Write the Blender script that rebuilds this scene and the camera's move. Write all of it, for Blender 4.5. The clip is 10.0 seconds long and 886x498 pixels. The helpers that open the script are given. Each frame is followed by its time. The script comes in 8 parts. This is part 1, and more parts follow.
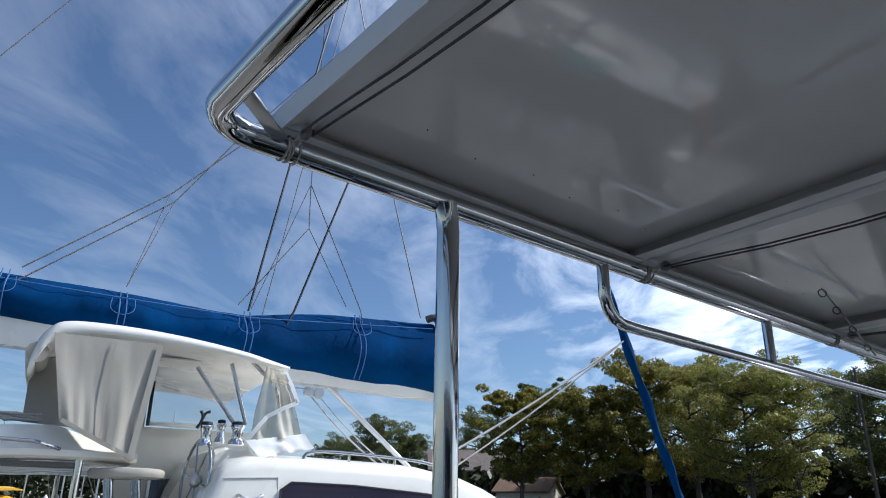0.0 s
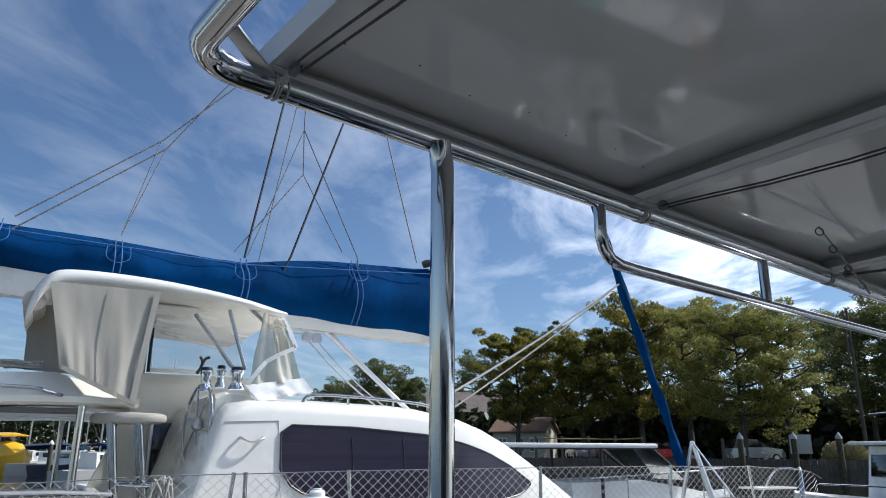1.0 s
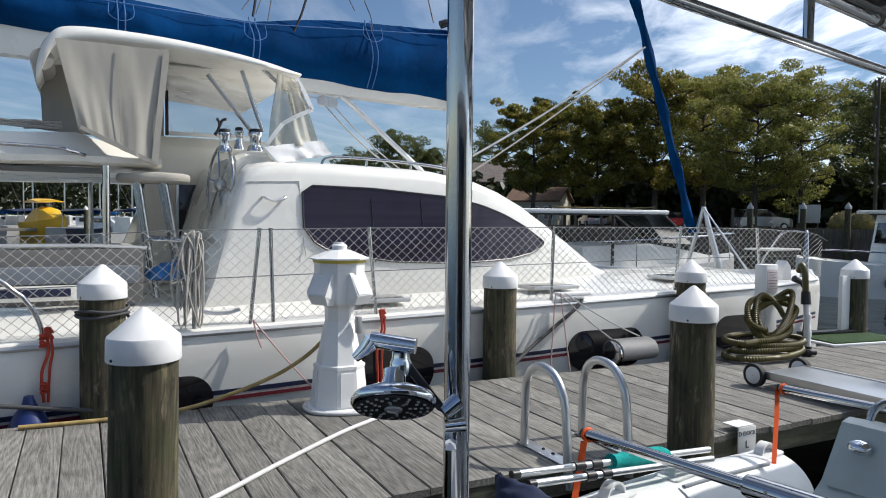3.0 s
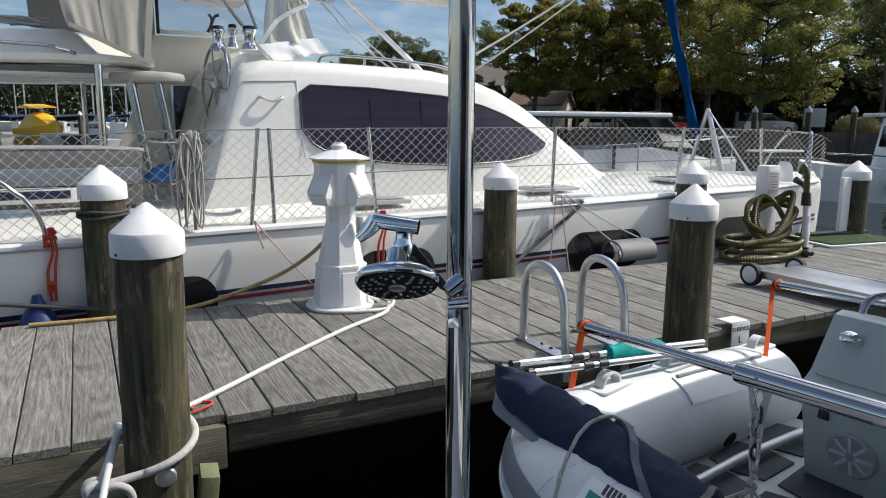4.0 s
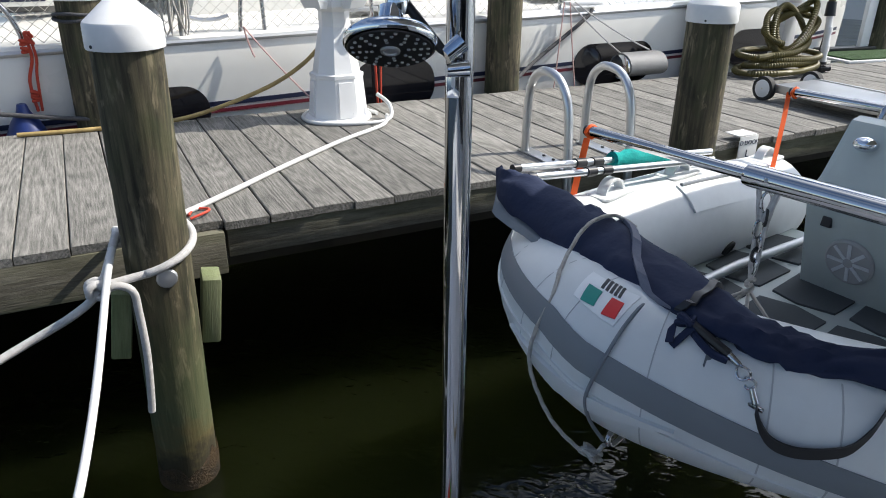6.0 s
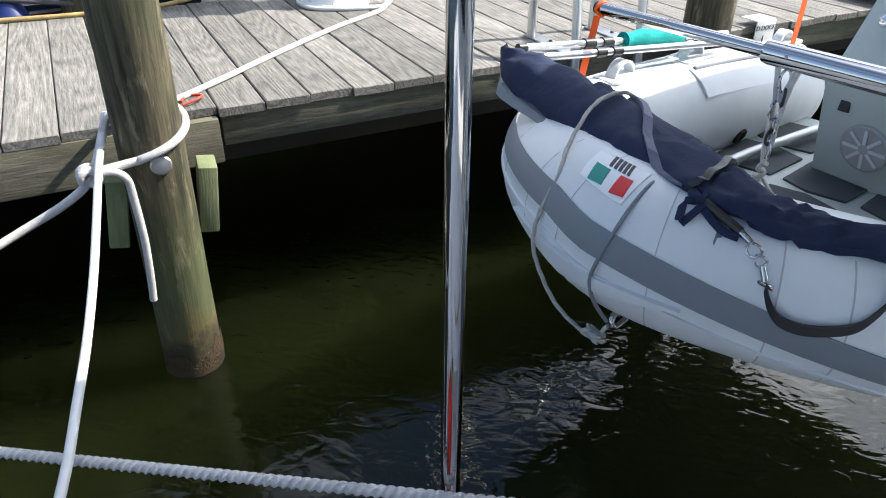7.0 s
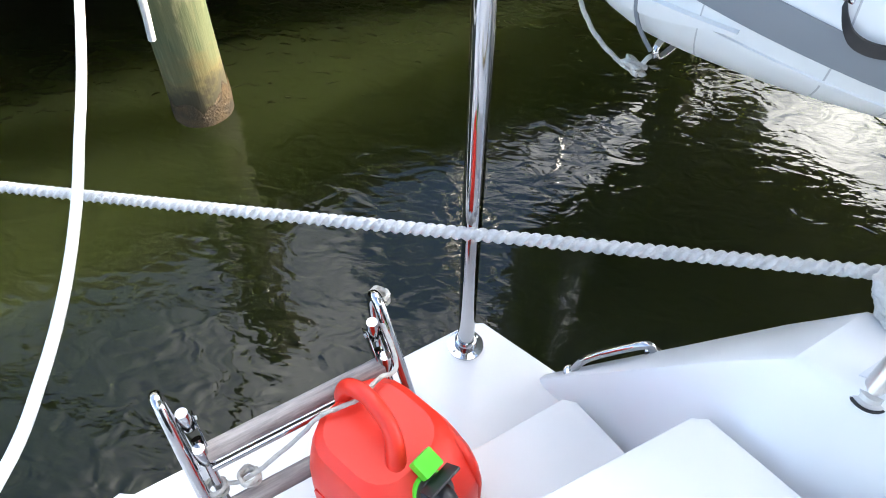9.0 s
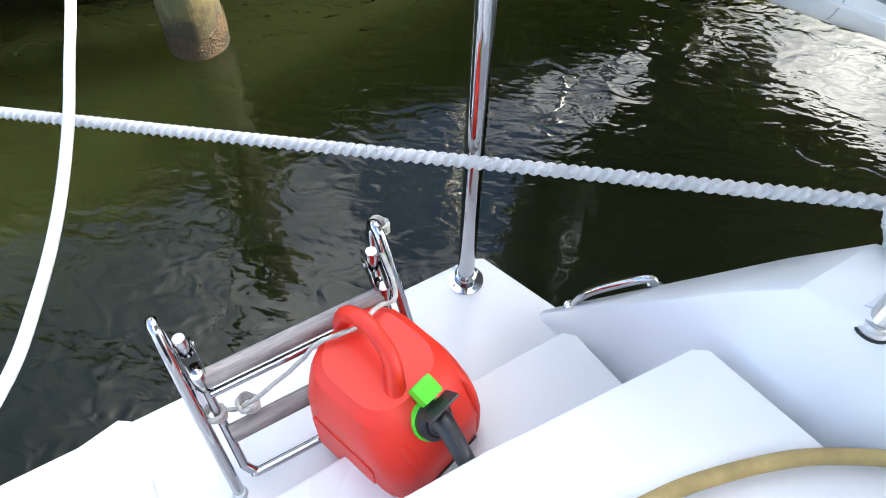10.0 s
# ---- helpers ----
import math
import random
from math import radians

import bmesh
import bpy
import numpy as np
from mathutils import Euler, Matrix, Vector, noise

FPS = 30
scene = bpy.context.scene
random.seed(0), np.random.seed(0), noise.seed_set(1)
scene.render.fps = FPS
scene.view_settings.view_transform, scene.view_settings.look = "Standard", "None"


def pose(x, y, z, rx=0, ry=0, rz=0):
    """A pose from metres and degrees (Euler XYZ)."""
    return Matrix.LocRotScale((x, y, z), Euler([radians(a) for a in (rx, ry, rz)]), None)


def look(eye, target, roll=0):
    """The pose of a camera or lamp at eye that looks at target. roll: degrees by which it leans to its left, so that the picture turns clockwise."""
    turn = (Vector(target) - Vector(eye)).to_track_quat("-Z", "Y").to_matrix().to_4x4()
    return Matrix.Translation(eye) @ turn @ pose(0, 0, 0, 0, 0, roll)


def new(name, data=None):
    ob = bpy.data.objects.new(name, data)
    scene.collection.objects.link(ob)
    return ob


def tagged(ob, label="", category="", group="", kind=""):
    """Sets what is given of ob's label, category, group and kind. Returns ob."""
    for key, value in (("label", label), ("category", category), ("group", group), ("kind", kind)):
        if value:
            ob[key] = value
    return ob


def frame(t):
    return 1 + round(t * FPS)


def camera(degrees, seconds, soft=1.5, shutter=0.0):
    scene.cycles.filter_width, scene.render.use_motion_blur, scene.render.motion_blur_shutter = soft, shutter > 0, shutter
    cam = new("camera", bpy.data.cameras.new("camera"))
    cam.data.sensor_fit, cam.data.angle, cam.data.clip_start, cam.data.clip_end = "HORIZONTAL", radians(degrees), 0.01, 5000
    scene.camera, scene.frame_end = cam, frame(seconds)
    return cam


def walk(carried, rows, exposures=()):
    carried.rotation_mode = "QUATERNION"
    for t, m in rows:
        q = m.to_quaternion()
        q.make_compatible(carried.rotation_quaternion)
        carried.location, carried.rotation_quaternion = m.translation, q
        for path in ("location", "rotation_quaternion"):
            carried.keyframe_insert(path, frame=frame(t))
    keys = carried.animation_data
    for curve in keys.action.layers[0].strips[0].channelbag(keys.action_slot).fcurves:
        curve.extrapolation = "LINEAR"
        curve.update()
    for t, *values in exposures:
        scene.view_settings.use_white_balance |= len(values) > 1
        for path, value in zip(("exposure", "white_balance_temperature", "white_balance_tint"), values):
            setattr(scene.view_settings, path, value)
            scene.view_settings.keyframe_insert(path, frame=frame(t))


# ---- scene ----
cam = camera(63.9, 10.0, soft=1.0)

PATH = [
    (0, (0.229, -0.021, 1.979), (-0.004, 1.842, 2.669), 0.9),
    (0.5, (0.227, -0.017, 1.979), (0.004, 1.854, 2.649), 0.8),
    (1, (0.229, -0.003, 1.976), (0.003, 1.908, 2.521), 0.2),
    (1.5, (0.225, 0.01, 1.972), (-0.006, 1.968, 2.305), 0.5),
    (2, (0.221, 0.024, 1.952), (-0.036, 1.998, 2.142), 0.4),
    (2.2, (0.233, 0.037, 1.935), (-0.044, 2.013, 2.068), 1.0),
    (3.3, (0.221, 0.043, 1.906), (-0.058, 2.016, 1.742), 0.4),
    (3.5, (0.222, 0.043, 1.895), (-0.054, 2.012, 1.681), 0.5),
    (4, (0.22, 0.039, 1.877), (-0.052, 1.989, 1.529), 0.4),
    (4.5, (0.217, 0.053, 1.848), (-0.062, 1.971, 1.355), 0.1),
    (5, (0.219, 0.061, 1.819), (-0.059, 1.937, 1.184), 0.2),
    (5.2, (0.212, 0.081, 1.821), (-0.055, 1.943, 1.139), 0.5),
    (6.5, (0.217, 0.105, 1.743), (-0.026, 1.869, 0.832), 0.6),
    (7, (0.214, 0.124, 1.713), (-0.021, 1.807, 0.659), 0.6),
    (7.5, (0.21, 0.133, 1.685), (-0.035, 1.721, 0.494), 0.3),
    (8, (0.196, 0.14, 1.647), (-0.053, 1.63, 0.337), 0.1),
    (8.5, (0.188, 0.148, 1.612), (-0.039, 1.526, 0.18), 0.3),
    (9, (0.193, 0.156, 1.579), (-0.013, 1.426, 0.048), 0.4),
    (9.5, (0.204, 0.163, 1.564), (0.006, 1.373, -0.017), 0.6),
    (10, (0.192, 0.138, 1.532), (0.009, 1.304, -0.083), 1.3),
]
walk(cam, [(t, look(eye, target, roll)) for t, eye, target, roll in PATH],
     [(0.0, 0.08, 5950, 10), (2.0, 0.0, 6250, 10), (3.5, -0.05, 6450, 10), (4.5, 0.05, 6550, 10), (5.2, 0.3, 6500, 10), (6.5, 0.68, 6500, 10), (7.5, 1.75, 6650, 10),
      (8.5, 2.7, 7150, 9), (9.0, 2.78, 7150, 9), (10.0, 2.7, 7100, 9)])

# ---- light ----
SUN_DIR = Vector((0.636, 0.275, 0.72)).normalized()
sun_data = bpy.data.lights.new("sun", "SUN")
sun_data.energy, sun_data.angle, sun_data.color = 4.8, radians(0.53), (1.0, 0.95, 0.87)
sun = new("sun", sun_data)
sun.matrix_world = look(SUN_DIR * 60, (0, 0, 0))

world = bpy.data.worlds.new("sky")
scene.world = world
world.use_nodes = True
wn, wl = world.node_tree.nodes, world.node_tree.links
wn.clear()
w_out = wn.new("ShaderNodeOutputWorld")
w_bg = wn.new("ShaderNodeBackground")
w_sky = wn.new("ShaderNodeTexSky")
w_sky.sky_type = "NISHITA"
w_sky.sun_disc = False
w_sky.sun_elevation = math.asin(SUN_DIR.z)
w_sky.sun_rotation = math.atan2(SUN_DIR.x, SUN_DIR.y)
w_sky.altitude, w_sky.air_density, w_sky.dust_density, w_sky.ozone_density = 0, 1.0, 0.45, 4.5
w_bg.inputs["Strength"].default_value = 0.098
w_co = wn.new("ShaderNodeTexCoord")
# clouds lie on a flat layer overhead: divide the direction by its height
w_sep = wn.new("ShaderNodeSeparateXYZ")
w_up = wn.new("ShaderNodeMath")
w_up.operation = "MAXIMUM"
w_up.inputs[1].default_value = 0.06
w_div = wn.new("ShaderNodeVectorMath")
w_div.operation = "DIVIDE"
w_com = wn.new("ShaderNodeCombineXYZ")
wl.new(w_co.outputs["Generated"], w_sep.inputs["Vector"])
wl.new(w_sep.outputs["Z"], w_up.inputs[0])
for w_axis in ("X", "Y", "Z"):
    wl.new(w_up.outputs["Value"], w_com.inputs[w_axis])
wl.new(w_co.outputs["Generated"], w_div.inputs[0])
wl.new(w_com.outputs["Vector"], w_div.inputs[1])
w_map = wn.new("ShaderNodeMapping")
w_map.inputs["Location"].default_value = (0.0, 0.0, 0.0)
w_map.inputs["Scale"].default_value = (1.5, 0.6, 1.0)
w_map.inputs["Rotation"].default_value = (0.0, 0.0, 0.5)
w_n1 = wn.new("ShaderNodeTexNoise")
w_n1.inputs["Scale"].default_value, w_n1.inputs["Detail"].default_value, w_n1.inputs["Roughness"].default_value = 1.3, 10, 0.60
w_n1.inputs["Distortion"].default_value = 0.5
w_r1 = wn.new("ShaderNodeValToRGB")
w_r1.color_ramp.elements[0].position, w_r1.color_ramp.elements[1].position = 0.43, 0.66
w_mix = wn.new("ShaderNodeMixRGB")
w_dot = wn.new("ShaderNodeVectorMath")
w_dot.operation = "DOT_PRODUCT"
w_dot.inputs[1].default_value = SUN_DIR
w_pos = wn.new("ShaderNodeMath")
w_pos.operation = "MAXIMUM"
w_pos.inputs[1].default_value = 0.0
w_pow = wn.new("ShaderNodeMath")
w_pow.operation = "POWER"
w_pow.inputs[1].default_value = 2.5
w_lum = wn.new("ShaderNodeMath")
w_lum.operation = "MULTIPLY_ADD"
w_lum.inputs[1].default_value, w_lum.inputs[2].default_value = 38.0, 9.5
w_col = wn.new("ShaderNodeVectorMath")
w_col.operation = "SCALE"
w_col.inputs[0].default_value = (1.0, 1.03, 1.08)
wl.new(w_co.outputs["Generated"], w_dot.inputs[0])
wl.new(w_dot.outputs["Value"], w_pos.inputs[0])
wl.new(w_pos.outputs["Value"], w_pow.inputs[0])
wl.new(w_pow.outputs["Value"], w_lum.inputs[0])
wl.new(w_lum.outputs["Value"], w_col.inputs["Scale"])
wl.new(w_col.outputs["Vector"], w_mix.inputs["Color2"])
w_amt = wn.new("ShaderNodeMath")
w_amt.operation = "MULTIPLY"
w_amt.inputs[1].default_value = 0.62
wl.new(w_div.outputs["Vector"], w_map.inputs["Vector"])
wl.new(w_map.outputs["Vector"], w_n1.inputs["Vector"])
wl.new(w_n1.outputs["Fac"], w_r1.inputs["Fac"])
# thin wisps away from the sun, thicker and brighter cloud towards it
w_cov = wn.new("ShaderNodeMapRange")
w_cov.interpolation_type = "SMOOTHSTEP"
w_cov.inputs["From Min"].default_value, w_cov.inputs["From Max"].default_value = 0.32, 0.80
w_cov.inputs["To Min"].default_value, w_cov.inputs["To Max"].default_value = 0.17, 0.95
wl.new(w_dot.outputs["Value"], w_cov.inputs["Value"])
wl.new(w_cov.outputs["Result"], w_amt.inputs[1])
wl.new(w_r1.outputs["Color"], w_amt.inputs[0])
wl.new(w_amt.outputs["Value"], w_mix.inputs["Fac"])
wl.new(w_sky.outputs["Color"], w_mix.inputs["Color1"])
wl.new(w_mix.outputs["Color"], w_bg.inputs["Color"])
wl.new(w_bg.outputs["Background"], w_out.inputs["Surface"])

# ---- materials ----


def nd(tree, kind, **vals):
    n = tree.nodes.new(kind)
    for k, v in vals.items():
        n.inputs[k.replace("_", " ")].default_value = v
    return n


def mat(name, color, rough=0.5, metal=0.0, color2=None, scale=6.0, stretch=(1, 1, 1), amount=0.5, stain=0.15, stain_scale=1.3,
        bump=0.15, bump_scale=90.0, bump_dist=0.002, rand=0.0, coat=0.0, trans=0.0, ior=1.45, alpha=1.0, rough_var=0.1, island=0.0):
    """A surface with grain, larger stains, fine relief and uneven gloss."""
    m = bpy.data.materials.new(name)
    m.use_nodes = True
    t = m.node_tree
    L = t.links.new
    b = t.nodes["Principled BSDF"]
    b.inputs["Metallic"].default_value = metal
    b.inputs["IOR"].default_value = ior
    b.inputs["Coat Weight"].default_value = coat
    b.inputs["Coat Roughness"].default_value = 0.08
    b.inputs["Transmission Weight"].default_value = trans
    b.inputs["Alpha"].default_value = alpha
    co = t.nodes.new("ShaderNodeTexCoord")
    mp = nd(t, "ShaderNodeMapping", Scale=stretch)
    L(co.outputs["Object"], mp.inputs["Vector"])
    info = t.nodes.new("ShaderNodeObjectInfo")
    if rand:
        mul = t.nodes.new("ShaderNodeVectorMath")
        mul.operation = "SCALE"
        mul.inputs[0].default_value = (37.0, 61.0, 23.0)
        L(info.outputs["Random"], mul.inputs["Scale"])
        L(mul.outputs["Vector"], mp.inputs["Location"])
    n1 = nd(t, "ShaderNodeTexNoise", Scale=scale, Detail=6.0, Roughness=0.6)
    L(mp.outputs["Vector"], n1.inputs["Vector"])
    c2 = color2 or tuple(c * 0.72 for c in color)
    mx = nd(t, "ShaderNodeMixRGB", Color1=(*color, 1), Color2=(*c2, 1))
    rr = t.nodes.new("ShaderNodeMapRange")
    rr.inputs["From Min"].default_value, rr.inputs["From Max"].default_value = 0.35, 0.68
    rr.inputs["To Max"].default_value = amount
    L(n1.outputs["Fac"], rr.inputs["Value"])
    L(rr.outputs["Result"], mx.inputs["Fac"])
    n2 = nd(t, "ShaderNodeTexNoise", Scale=stain_scale, Detail=4.0, Roughness=0.65)
    L(mp.outputs["Vector"] if rand else co.outputs["Object"], n2.inputs["Vector"])
    hs = t.nodes.new("ShaderNodeHueSaturation")
    vr = t.nodes.new("ShaderNodeMapRange")
    vr.inputs["From Min"].default_value, vr.inputs["From Max"].default_value = 0.3, 0.7
    vr.inputs["To Min"].default_value, vr.inputs["To Max"].default_value = 1 - stain, 1 + stain * 0.6
    L(n2.outputs["Fac"], vr.inputs["Value"])
    last = vr.outputs["Result"]
    src = info.outputs["Random"] if rand else None
    amt = rand
    if island:
        geo = t.nodes.new("ShaderNodeNewGeometry")
        src, amt = geo.outputs["Random Per Island"], island
    if src:
        rv = t.nodes.new("ShaderNodeMapRange")
        rv.inputs["To Min"].default_value, rv.inputs["To Max"].default_value = 1 - amt, 1 + amt
        L(src, rv.inputs["Value"])
        mm = t.nodes.new("ShaderNodeMath")
        mm.operation = "MULTIPLY"
        L(last, mm.inputs[0])
        L(rv.outputs["Result"], mm.inputs[1])
        last = mm.outputs["Value"]
    L(last, hs.inputs["Value"])
    L(mx.outputs["Color"], hs.inputs["Color"])
    L(hs.outputs["Color"], b.inputs["Base Color"])
    ro = t.nodes.new("ShaderNodeMapRange")
    ro.inputs["To Min"].default_value, ro.inputs["To Max"].default_value = max(0.0, rough - rough_var), min(1.0, rough + rough_var)
    L(n2.outputs["Fac"], ro.inputs["Value"])
    L(ro.outputs["Result"], b.inputs["Roughness"])
    if bump:
        n3 = nd(t, "ShaderNodeTexNoise", Scale=bump_scale, Detail=4.0, Roughness=0.6)
        L(mp.outputs["Vector"], n3.inputs["Vector"])
        bp = nd(t, "ShaderNodeBump", Strength=bump, Distance=bump_dist)
        L(n3.outputs["Fac"], bp.inputs["Height"])
        L(bp.outputs["Normal"], b.inputs["Normal"])
    return m


def wood_mat(name, light, dark, axis, ring=26.0, rand=0.2, moss=None, low=0.62, knot=6.5, cut=0.11):
    """Weathered timber: stretched grain with rings and knots along one axis."""
    m = bpy.data.materials.new(name)
    m.use_nodes = True
    t = m.node_tree
    L = t.links.new
    b = t.nodes["Principled BSDF"]
    b.inputs["Roughness"].default_value = 0.82
    co = t.nodes.new("ShaderNodeTexCoord")
    info = t.nodes.new("ShaderNodeObjectInfo")
    mul = t.nodes.new("ShaderNodeVectorMath")
    mul.operation = "SCALE"
    mul.inputs[0].default_value = (19.0, 43.0, 31.0)
    L(info.outputs["Random"], mul.inputs["Scale"])
    st = [1.0, 1.0, 1.0]
    st[axis] = 0.075
    mp = nd(t, "ShaderNodeMapping", Scale=st)
    L(co.outputs["Object"], mp.inputs["Vector"])
    L(mul.outputs["Vector"], mp.inputs["Location"])
    # knots bend the grain
    nk = nd(t, "ShaderNodeTexNoise", Scale=knot, Detail=1.2, Roughness=0.35)
    L(mp.outputs["Vector"], nk.inputs["Vector"])
    ms = t.nodes.new("ShaderNodeMath")
    ms.operation = "MULTIPLY"
    ms.inputs[1].default_value = ring
    L(nk.outputs["Fac"], ms.inputs[0])
    sn = t.nodes.new("ShaderNodeMath")
    sn.operation = "SINE"
    L(ms.outputs["Value"], sn.inputs[0])
    ng = nd(t, "ShaderNodeTexNoise", Scale=130.0, Detail=4.0, Roughness=0.65)
    L(mp.outputs["Vector"], ng.inputs["Vector"])
    ad = t.nodes.new("ShaderNodeMath")
    ad.operation = "MULTIPLY_ADD"
    ad.inputs[1].default_value = cut
    L(sn.outputs["Value"], ad.inputs[0])
    L(ng.outputs["Fac"], ad.inputs[2])
    rp = t.nodes.new("ShaderNodeMapRange")
    rp.inputs["From Min"].default_value, rp.inputs["From Max"].default_value = 0.22, 0.80
    L(ad.outputs["Value"], rp.inputs["Value"])
    mx = nd(t, "ShaderNodeMixRGB", Color1=(*dark, 1), Color2=(*light, 1))
    L(rp.outputs["Result"], mx.inputs["Fac"])
    n2 = nd(t, "ShaderNodeTexNoise", Scale=2.6, Detail=6.0, Roughness=0.7)
    L(co.outputs["Object"], n2.inputs["Vector"])
    L2 = t.nodes.new("ShaderNodeMapRange")
    L2.inputs["From Min"].default_value, L2.inputs["From Max"].default_value = 0.3, 0.7
    L2.inputs["To Min"].default_value, L2.inputs["To Max"].default_value = low, 1.16
    L(n2.outputs["Fac"], L2.inputs["Value"])
    rv = t.nodes.new("ShaderNodeMapRange")
    rv.inputs["To Min"].default_value, rv.inputs["To Max"].default_value = 1 - rand, 1 + rand
    L(info.outputs["Random"], rv.inputs["Value"])
    mm = t.nodes.new("ShaderNodeMath")
    mm.operation = "MULTIPLY"
    L(L2.outputs["Result"], mm.inputs[0])
    L(rv.outputs["Result"], mm.inputs[1])
    hs = t.nodes.new("ShaderNodeHueSaturation")
    L(mm.outputs["Value"], hs.inputs["Value"])
    L(mx.outputs["Color"], hs.inputs["Color"])
    col = hs.outputs["Color"]
    if moss:
        n4 = nd(t, "ShaderNodeTexNoise", Scale=3.4, Detail=7.0, Roughness=0.7)
        L(mp.outputs["Vector"], n4.inputs["Vector"])
        mr = t.nodes.new("ShaderNodeMapRange")
        mr.inputs["From Min"].default_value, mr.inputs["From Max"].default_value = 0.45, 0.7
        mr.inputs["To Max"].default_value = 0.75
        L(n4.outputs["Fac"], mr.inputs["Value"])
        m2 = nd(t, "ShaderNodeMixRGB", Color2=(*moss, 1))
        L(mr.outputs["Result"], m2.inputs["Fac"])
        L(col, m2.inputs["Color1"])
        col = m2.outputs["Color"]
    L(col, b.inputs["Base Color"])
    bp = nd(t, "ShaderNodeBump", Strength=0.6, Distance=0.004)
    L(ad.outputs["Value"], bp.inputs["Height"])
    L(bp.outputs["Normal"], b.inputs["Normal"])
    return m


def plain(name, color, rough=0.5, metal=0.0, **kw):
    kw.setdefault("amount", 0.25)
    kw.setdefault("stain", 0.06)
    kw.setdefault("bump", 0.05)
    return mat(name, color, rough, metal, **kw)


GEL = plain("white_gelcoat", (0.765, 0.75, 0.70), 0.28, coat=0.3, color2=(0.69, 0.67, 0.615), stain=0.05, stain_scale=0.8)
GEL_OWN = plain("own_gelcoat", (0.72, 0.72, 0.72), 0.3, coat=0.25, color2=(0.68, 0.68, 0.685), stain=0.05)
NONSKID = mat("nonskid_gelcoat", (0.66, 0.68, 0.71), 0.7, bump=0.7, bump_scale=420, bump_dist=0.003, stain=0.06)
CREAM = plain("cream_gelcoat", (0.74, 0.71, 0.63), 0.35, color2=(0.66, 0.62, 0.54), stain=0.1)
GREYGEL = plain("grey_gelcoat", (0.42, 0.42, 0.41), 0.5, stain=0.12)
STEEL = plain("polished_steel", (0.50, 0.50, 0.505), 0.07, 1.0, rough_var=0.05, stain=0.03, bump=0.02)
CHROME = plain("chrome", (0.75, 0.77, 0.8), 0.06, 1.0, rough_var=0.03, stain=0.03, bump=0.0)
ALU = plain("aluminium", (0.62, 0.63, 0.64), 0.33, 1.0, stain=0.1, bump=0.1, bump_scale=200)
ALU_DULL = plain("dull_aluminium", (0.55, 0.56, 0.57), 0.5, 0.85, stain=0.12)
PANEL_WHITE = plain("painted_channel", (0.52, 0.525, 0.51), 0.38, stain=0.1)
BACKSHEET = mat("panel_backsheet", (0.58, 0.565, 0.53), 0.05, color2=(0.51, 0.495, 0.46), amount=0.4, stain=0.06, bump=0.10, bump_scale=7, bump_dist=0.004, stretch=(1, 1.6, 1), rough_var=0.03)
BLACK = plain("black_plastic", (0.02, 0.02, 0.022), 0.4)
RUBBER = plain("black_rubber", (0.025, 0.025, 0.025), 0.75)
WHITEP = plain("white_plastic", (0.80, 0.80, 0.79), 0.38, color2=(0.68, 0.68, 0.66), stain=0.08)
CAPWHITE = mat("cap_plastic", (0.80, 0.80, 0.80), 0.42, color2=(0.66, 0.66, 0.64), amount=0.35, stain=0.1, stain_scale=5, bump=0.08)
DOCK = wood_mat("weathered_deck_board", (0.305, 0.288, 0.262), (0.065, 0.066, 0.056), 1, ring=135, rand=0.2, low=0.6, cut=0.085)
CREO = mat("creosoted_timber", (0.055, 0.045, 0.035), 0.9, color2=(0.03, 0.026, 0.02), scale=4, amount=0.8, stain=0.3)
FASCIA = wood_mat("fascia_timber", (0.20, 0.185, 0.145), (0.06, 0.054, 0.038), 0, ring=60, rand=0.1, moss=(0.11, 0.118, 0.055), cut=0.06)


